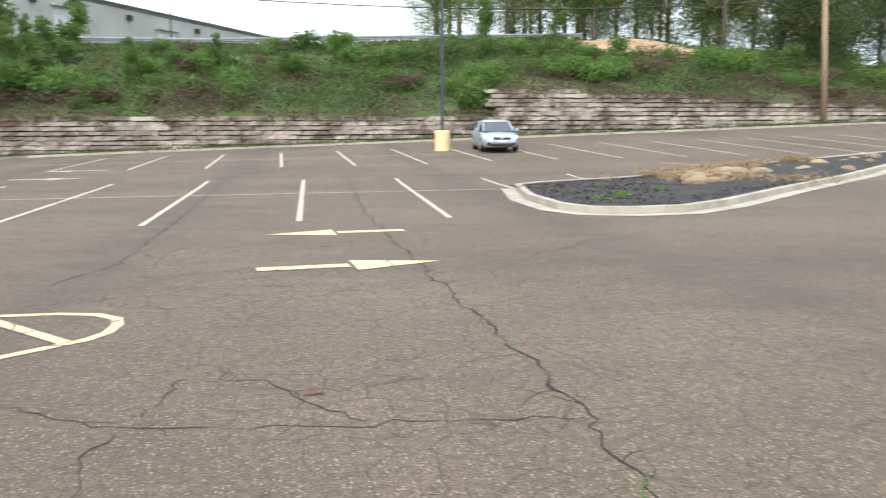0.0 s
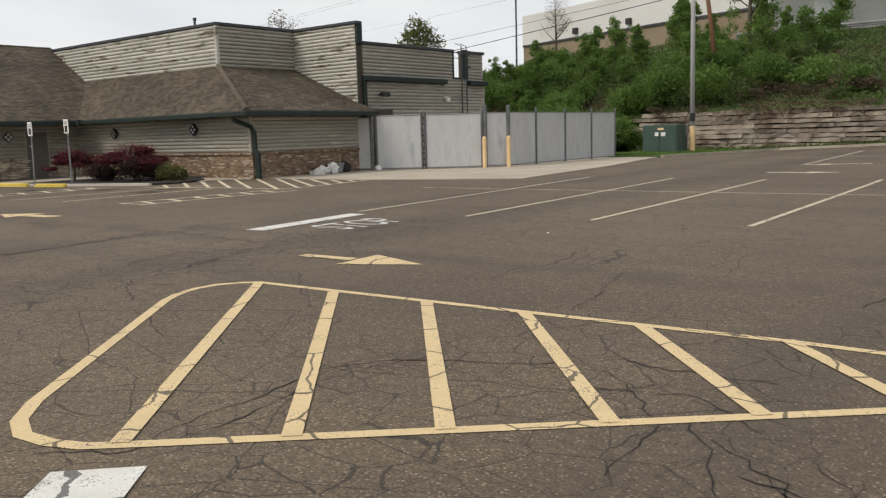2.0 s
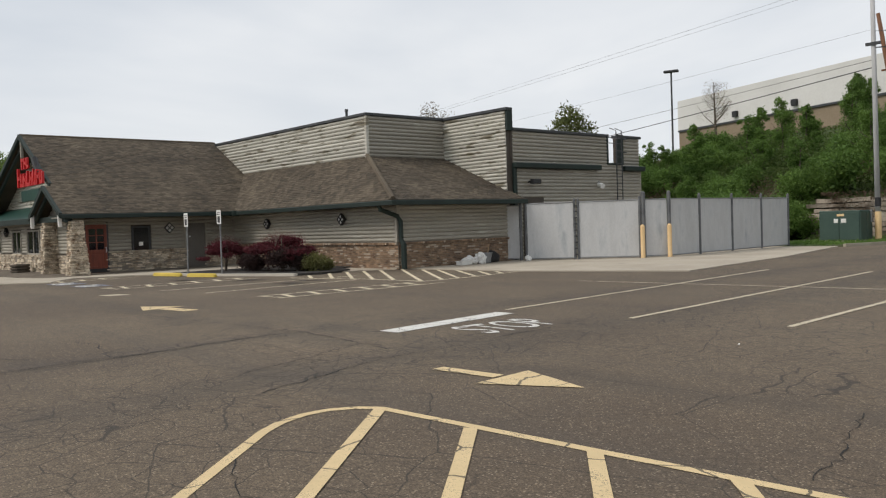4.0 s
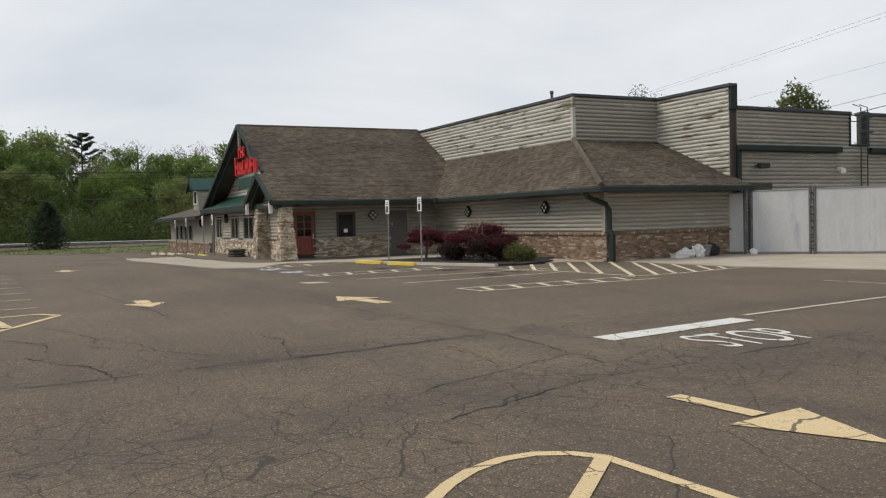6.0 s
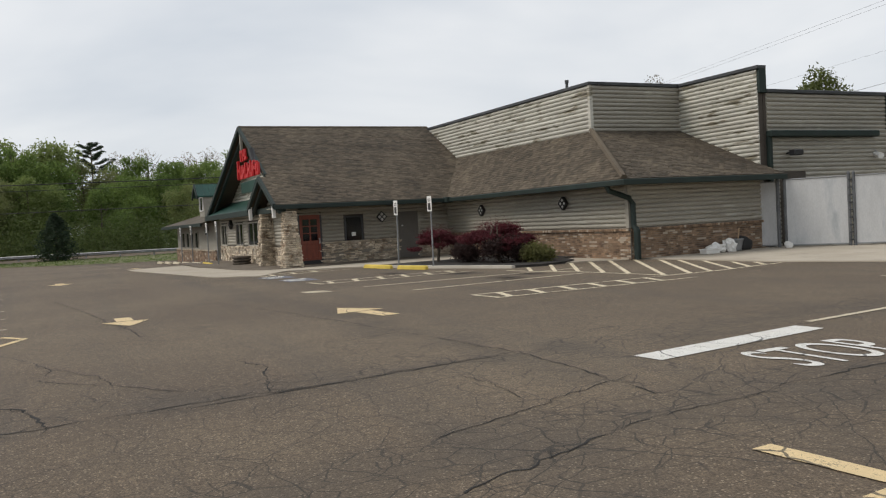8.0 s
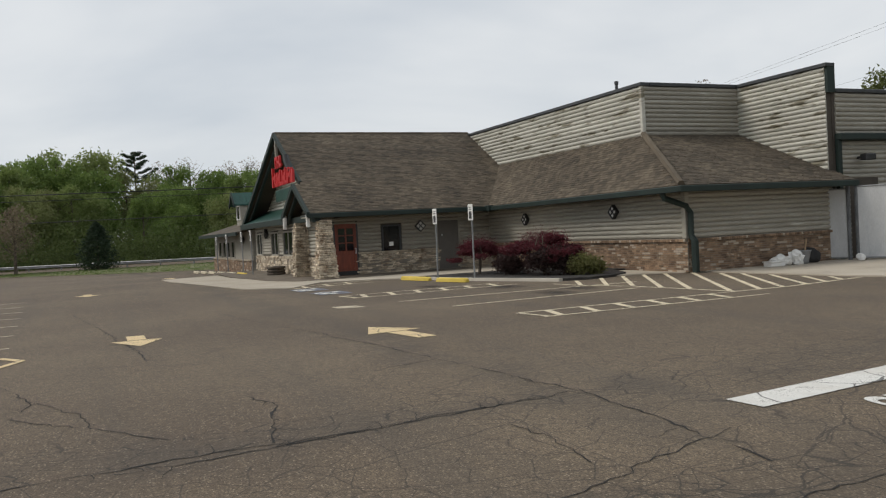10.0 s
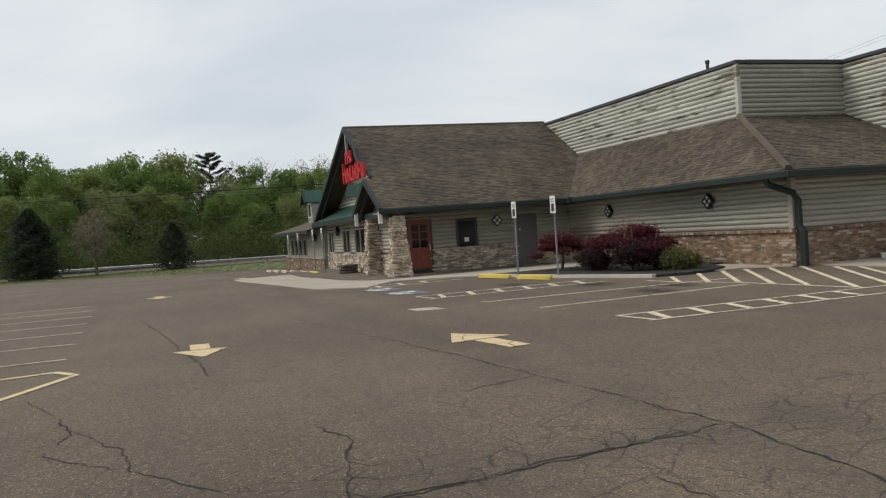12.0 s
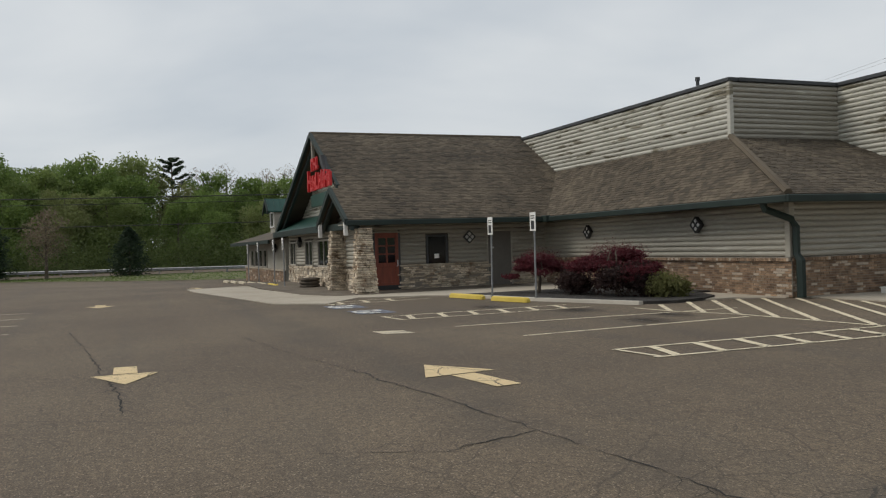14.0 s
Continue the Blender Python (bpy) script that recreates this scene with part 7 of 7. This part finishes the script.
crumpled("plastic_sheeting", (-25.45, JY, 0.03), (0.3, 0.22, 0.17), WHITE_PAINT, 1.3, "crumpled white plastic sheeting against the wall", "rubbish")
crumpled("plastic_bag", (-25.3, JY + 0.42, 0.03), (0.2, 0.16, 0.24), WHITE_PAINT, 4.1, "torn white plastic bag on the apron", "rubbish")
crumpled("rubbish_heap", (-25.55, JY + 0.3, 0.03), (0.22, 0.3, 0.1), DARK_GAP, 2.2, "dark leaf litter heaped against the wall", "rubbish")
bx = anchor("foam_box", (-25.3, JY - 0.42, 0.03), "low white foam tray lying on the apron", "box")
part("tray", boxm(-0.16, 0.16, -0.28, 0.28, 0, 0.13, bevel=0.02), WHITE_PAINT, bx)
part("rim", boxm(-0.18, 0.18, -0.3, 0.3, 0.13, 0.16, bevel=0.01), WHITE_PAINT, bx)
urn = anchor("planter_pot", (-25.5, JY + 0.95, 0.03), "grey plastic planter pot with a broken stick", "planter")
part("pot", tubem([(0, 0, 0), (0, 0, 0.08), (0, 0, 0.36), (0, 0, 0.4)], [0.17, 0.15, 0.22, 0.24], 14), STEEL, urn, smooth=True)
part("stick", tubem([(0.05, 0, 0.3), (0.12, 0.02, 0.75)], 0.025, 5), POLE_WOOD, urn)
bag = bmesh.new()
bmesh.ops.create_icosphere(bag, subdivisions=3, radius=0.3)
for v in bag.verts:
    v.co *= 1 + 0.25 * noise.noise(v.co * 5)
    v.co.z = max(-0.2, v.co.z) * 0.9 + 0.2
bg = obj("rubbish_bag", bag, RUBBER, True)
bg.location = (-25.62, JY + 1.35, 0.03)
tagged(bg, "black rubbish bag against the wall", "rubbish")
crp = bmesh.new()
bmesh.ops.create_icosphere(crp, subdivisions=2, radius=0.13)
for v in crp.verts:
    v.co *= 1 + 0.4 * noise.noise(v.co * 9)
cc = obj("paper_cup", crp, WHITE_PAINT)
cc.location = (-24.9, 27.1, 0.12)
tagged(cc, "crumpled white litter by the gate", "litter")
# stacked timber planter by the entrance
tyres = anchor("barrel_planter", (-43.6, 13.35, 0), "low stack of weathered timber rings by the wall", "planter")
for i in range(3):
    part("ring", tubem([(0, 0, 0.03 + 0.13 * i), (0, 0, 0.06 + 0.13 * i), (0, 0, 0.12 + 0.13 * i), (0, 0, 0.15 + 0.13 * i)], [0.36, 0.42, 0.42, 0.36], 18), BARK, tyres, smooth=True)

# roof ladder, rear lamp and camera
lad = anchor("roof_ladder", (-25.8, 34.3, 0), "steel roof access ladder with hoops", "ladder")
for y in (34.1, 34.5):
    world_part("rail", tubem([(-25.75, y, 0), (-25.75, y, 5.6), (-26.1, y, 5.75)], 0.025, 6), DARK_STEEL, lad)
for i in range(17):
    world_part("rung", tubem([(-25.75, 34.1, 0.5 + 0.3 * i), (-25.75, 34.5, 0.5 + 0.3 * i)], 0.015, 5), DARK_STEEL, lad)
for z in (4.6, 5.2):
    world_part("hoop", tubem([(-25.75 + 0.35 * math.sin(t), 34.3 - 0.33 * math.cos(t), z) for t in (math.pi * i / 10 for i in range(11))], 0.02, 5), DARK_STEEL, lad)
wp = anchor("wall_light", (-25.9, 28.5, 3.2), "dark twin-head security light on the rear wall", "wall lamp")
world_part("arm", tubem([(-25.98, 28.4, 3.22), (-25.7, 28.4, 3.25)], 0.04, 6), BLACK, wp)
world_part("head", boxm(-25.72, -25.45, 28.2, 28.65, 3.12, 3.32, bevel=0.03), BLACK, wp)
scam = anchor("security_camera", (-25.9, 33.0, 3.13), "small white security camera on the rear wall", "camera")
world_part("housing", tubem([(-25.98, 33.0, 3.15), (-25.6, 32.85, 3.05)], [0.09, 0.11], 10), WHITE_PAINT, scam)
world_part("mount", tubem([(-25.98, 33.0, 3.3), (-25.8, 32.95, 3.15)], 0.03, 6), STEEL, scam)


# ---- parked saloon ----
def saloon(m, label):
    """Length along x, front at +x, on four wheels."""
    car = anchor("parked_car", (0, 0, 0), label, "car")
    # cross-sections: x, half width, sill, belt height
    st = ((-2.22, 0.62, 0.42, 0.84), (-2.12, 0.80, 0.28, 0.98), (-1.6, 0.865, 0.2, 1.0), (-0.6, 0.875, 0.18, 0.96), (0.6, 0.875, 0.18, 0.93), (1.05, 0.87, 0.2, 0.91), (1.6, 0.85, 0.2, 0.83), (2.0, 0.78, 0.22, 0.74), (2.2, 0.6, 0.26, 0.64), (2.26, 0.46, 0.34, 0.56))
    bm = bmesh.new()
    rings = []
    for x, w, lo, hi in st:
        mid = lo + (hi - lo) * 0.55
        prof = [(-w * 0.9, lo), (-w, lo + 0.12), (-w, mid), (-w * 0.94, hi - 0.04), (-w * 0.7, hi), (0, hi + 0.03), (w * 0.7, hi), (w * 0.94, hi - 0.04), (w, mid), (w, lo + 0.12), (w * 0.9, lo)]
        rings.append([bm.verts.new((x, y, z)) for y, z in prof])
    for r0, r1 in zip(rings, rings[1:]):
        for i in range(10):
            bm.faces.new([r0[i], r0[i + 1], r1[i + 1], r1[i]])
        bm.faces.new([r0[10], r0[0], r1[0], r1[10]])
    bm.faces.new(rings[0]), bm.faces.new(rings[-1][::-1])
    bmesh.ops.recalc_face_normals(bm, faces=bm.faces[:])
    part("body", bm, CAR_PAINT, car, smooth=True)
    # cabin: glass below, painted roof above
    def cabin(sections):
        b = bmesh.new()
        rr = [[b.verts.new((x, y, z)) for y, z in ((-w0, z0), (-w1, z1), (w1, z1), (w0, z0))] for x, w0, z0, w1, z1 in sections]
        for r0, r1 in zip(rr, rr[1:]):
            for i in range(4):
                b.faces.new([r0[i], r0[(i + 1) % 4], r1[(i + 1) % 4], r1[i]])
        b.faces.new(rr[0]), b.faces.new(rr[-1][::-1])
        bmesh.ops.recalc_face_normals(b, faces=b.faces[:])
        return b

    part("greenhouse_glass", cabin(((-1.75, 0.74, 0.98, 0.7, 1.0), (-1.0, 0.8, 0.96, 0.6, 1.40), (0.1, 0.81, 0.94, 0.62, 1.42), (0.45, 0.8, 0.93, 0.6, 1.36), (1.28, 0.74, 0.9, 0.7, 0.92))), CAR_GLASS, car, "tinted glasshouse")
    part("roof", cabin(((-1.15, 0.6, 1.34, 0.5, 1.37), (-0.8, 0.63, 1.39, 0.52, 1.44), (0.1, 0.64, 1.40, 0.52, 1.455), (0.42, 0.62, 1.36, 0.52, 1.40))), CAR_PAINT, car, smooth=True)
    for s in (-1, 1):
        for pts in ([(1.25, 0.72 * s, 0.92), (0.42, 0.61 * s, 1.38)], [(-0.25, 0.815 * s, 0.95), (-0.3, 0.625 * s, 1.41)], [(-1.7, 0.73 * s, 1.0), (-1.05, 0.6 * s, 1.38)]):
            part("pillar", tubem(pts, 0.04, 6), CAR_PAINT, car)
        part("mirror", boxm(0.72, 0.88, min(0.86 * s, 1.02 * s), max(0.86 * s, 1.02 * s), 0.92, 1.06, bevel=0.03), CAR_PAINT, car)
        part("headlight", slab(bmesh.new(), [(2.17, 0.4 * s, 0.66), (1.98, 0.74 * s, 0.74), (1.75, 0.83 * s, 0.76), (2.02, 0.76 * s, 0.62)], (0.06, 0, -0.02)), LAMP_GLASS, car, "clear headlight")
        part("fog_light", tubem([(2.12, 0.6 * s, 0.36), (2.24, 0.58 * s, 0.36)], 0.07, 8), BLACK, car)
        for x in (-1.33, 1.37):
            wh_ = part("wheel", tubem([(x, 0.66 * s, 0.315), (x, 0.68 * s, 0.315), (x, 0.85 * s, 0.315), (x, 0.87 * s, 0.315)], [0.27, 0.315, 0.315, 0.28], 20), RUBBER, car, "black tyre")
            part("rim", tubem([(x, 0.86 * s, 0.315), (x, 0.885 * s, 0.315)], [0.21, 0.19], 14), CHROME, wh_, "alloy rim")
    part("grille", boxm(2.18, 2.285, -0.42, 0.42, 0.55, 0.65, bevel=0.02), BLACK, car, "dark upper grille")
    part("intake", boxm(2.1, 2.27, -0.52, 0.52, 0.26, 0.4, bevel=0.03), BLACK, car, "dark lower intake")
    part("number_plate", boxm(2.275, 2.295, -0.16, 0.16, 0.43, 0.53), WHITE_PAINT, car, "blank pale number plate")
    part("badge", boxm(2.285, 2.295, -0.06, 0.06, 0.58, 0.64), CHROME, car)
    car.matrix_world = m
    return car


saloon(pose(8.75, 39.4, lot_z(8.75, 39.2) - 0.01, 0, 0, -94), "silver-blue four-door saloon parked in a bay")

# ---- woods, verge and trees beyond the highway ----
for i in range(18):
    y = -45 + 6.4 * i + rnd.uniform(-1.0, 1.0)
    for row, (off, sz) in enumerate(((0, 0.7), (9, 0.92), (20, 1.1))):
        x = -127 - 0.14 * (y - 20) * (1 if y < 20 else -0.4) - off - rnd.uniform(-2, 2)
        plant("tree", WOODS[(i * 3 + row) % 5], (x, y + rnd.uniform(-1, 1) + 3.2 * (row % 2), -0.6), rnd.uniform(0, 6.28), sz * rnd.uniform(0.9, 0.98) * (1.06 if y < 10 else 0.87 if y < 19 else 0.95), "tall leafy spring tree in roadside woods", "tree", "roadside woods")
under = []
for _ in range(2600):
    y = r.uniform(-50, 75)
    x = -121 - 0.14 * (y - 20) * (1 if y < 20 else -0.4) + r.normal() * 2.0
    for _ in range(22):
        under.append((x + r.normal() * 0.8, y + r.normal() * 0.8, -0.5 + abs(r.normal()) * 2.3))
under = np.array(under)
tagged(new("woodland_edge", leaf_mesh("woodland_edge", under, 0.3 * r.uniform(0.5, 1.2, len(under)), LEAF_EDGE, 21)), "dense brushy edge of the roadside woods", "undergrowth", kind="stuff")
for i, y in enumerate((-34, -18, -6, 19.5, 23, 26, 29.5, 33, 46)):
    plant("tree", BARE[i % 2], (-152, y, -0.6), i, 1.62 + 0.1 * math.sin(i * 2.1), "bare budding tree among the woods", "tree", "roadside woods")
cedar = conifer(700, 7.0, 2.9, 15000, 0.34)
plant("evergreen", cedar, (-97.5, -6.1, -0.6), 0.2, 1.0, "broad dark evergreen on the grass verge", "tree", "verge trees")
plant("evergreen", conifer(701, 4.9, 2.1, 5500, 0.3), (-97, 7.0, -0.6), 0.9, 1.0, "small dark evergreen on the grass verge", "tree", "verge trees")
plant("tree", broadleaf(702, 6.8, 2.6, 2200, 0.2, LEAF_BUFF, 0.28, 30), (-97, -0.4, -0.6), 0.3, 1.0, "small reddish budding tree on the grass verge", "tree", "verge trees")
pine = anchor("pine_tree", (-150, 14.2, -0.6), "tall dark pine standing above the woods", "tree", "roadside woods")
part("trunk", tubem([(0, 0, 0), (0.2, 0, 17.6)], [0.3, 0.06], 7), BARK, pine)
needles = []
for i in range(18):
    an, z = i * 2.4, 12.4 + 0.28 * i
    ln = (4.3 - 0.17 * i) * (0.75 + 0.35 * math.sin(i * 3.7) ** 2)
    d = Vector((math.cos(an), math.sin(an), 0))
    tip = Vector((0.1, 0, z)) + d * ln + Vector((0, 0, 0.35 * ln))
    part("limb", tubem([(0.1, 0, z), Vector((0.1, 0, z)) + d * ln * 0.5 + Vector((0, 0, 0.05)), tip], [0.09, 0.06, 0.02], 5), BARK, pine)
    for k in range(5):
        f = 0.35 + 0.15 * k
        needles.append((tuple(Vector((0.1, 0, z)) + d * ln * f + Vector((0, 0, 0.35 * ln * f * f + 0.1))), (0.42, 0.42, 0.16)))
ob = new("crown", leaf_mesh("crown", in_lobes(needles, 5200, 31, 0.1), np.full(5200, 0.34), LEAF_DARK, 31, 0.3, 0.3))
ob.parent = pine
def verge_edge(y):
    return -91.0 + 21.5 * min(1.0, max(0.0, (y + 2.0) / 17.0))


VERGE = surface("pale_mown_verge", (0.075, 0.088, 0.03), (0.15, 0.15, 0.06), 0.3, 7, 0.95, relief=0.6, dist=0.03, wear=(0.2, 0.17, 0.09), wear_at=(0.55, 0.7), wear_scale=0.5)
rows_y, cols = spaced((-60, 60.1, 3)), 8
vv = [(verge_edge(y) + (-97.6 - verge_edge(y)) * c / (cols - 1), y) for y in rows_y for c in range(cols)]
ff = [(j * cols + c, j * cols + c + 1, (j + 1) * cols + c + 1, (j + 1) * cols + c) for j in range(len(rows_y) - 1) for c in range(cols - 1)]
me = bpy.data.meshes.new("verge")
me.from_pydata([(x, y, lot_z(x, y) + 0.03) for x, y in vv], [], ff)
me.materials.append(VERGE)
tagged(new("verge", me), "pale mown grass verge between lot and guardrail", "grass verge", kind="structure")
verge = []
for _ in range(16000):
    y = r.uniform(-40, 45)
    x = verge_edge(y) + (-99.0 - verge_edge(y)) * r.random()
    verge.append((x, y, lot_z(x, y) + 0.03 + 0.08 * r.random()))
verge = np.array(verge)
tagged(new("verge_grass", leaf_mesh("verge_grass", verge, 0.2 * r.uniform(0.5, 1.2, len(verge)), LEAF_BRUSH, 23, slim=0.25)), "rough grass along the edge of the lot", "grass", kind="stuff")
# grass in the seams of the lot
tuft = []
for x, y in ((1.4, 3.4), (1.38, 3.55), (1.4, 6.75), (1.43, 6.0)):
    for _ in range(11):
        tuft.append((x + r.normal() * 0.035, y + r.normal() * 0.05, 0.008 + 0.02 * r.random()))
tuft = np.array(tuft)
tagged(new("seam_weeds", leaf_mesh("seam_weeds", tuft, 0.024 * r.uniform(0.5, 1.3, len(tuft)), LEAF_SPRING, 25)), "tiny green weeds growing in a crack", "weeds", kind="stuff")
for x, y, t in ((-0.02, 5.05, 0.3), (-7.6, 12.2, 2.0)):
    w = 0.06 if x > -1 else 0.028
    b = boxm(-w, w, -0.012, 0.012, 0, 0.009, bevel=0.003)
    ob = obj("litter_scrap", b, POLE_BROWN if x > -1 else WHITE_PAINT)
    ob.matrix_world = pose(x, y, 0.009, 0, 0, math.degrees(t))
    tagged(ob, "small scrap of litter lying on asphalt", "litter", "litter scraps")
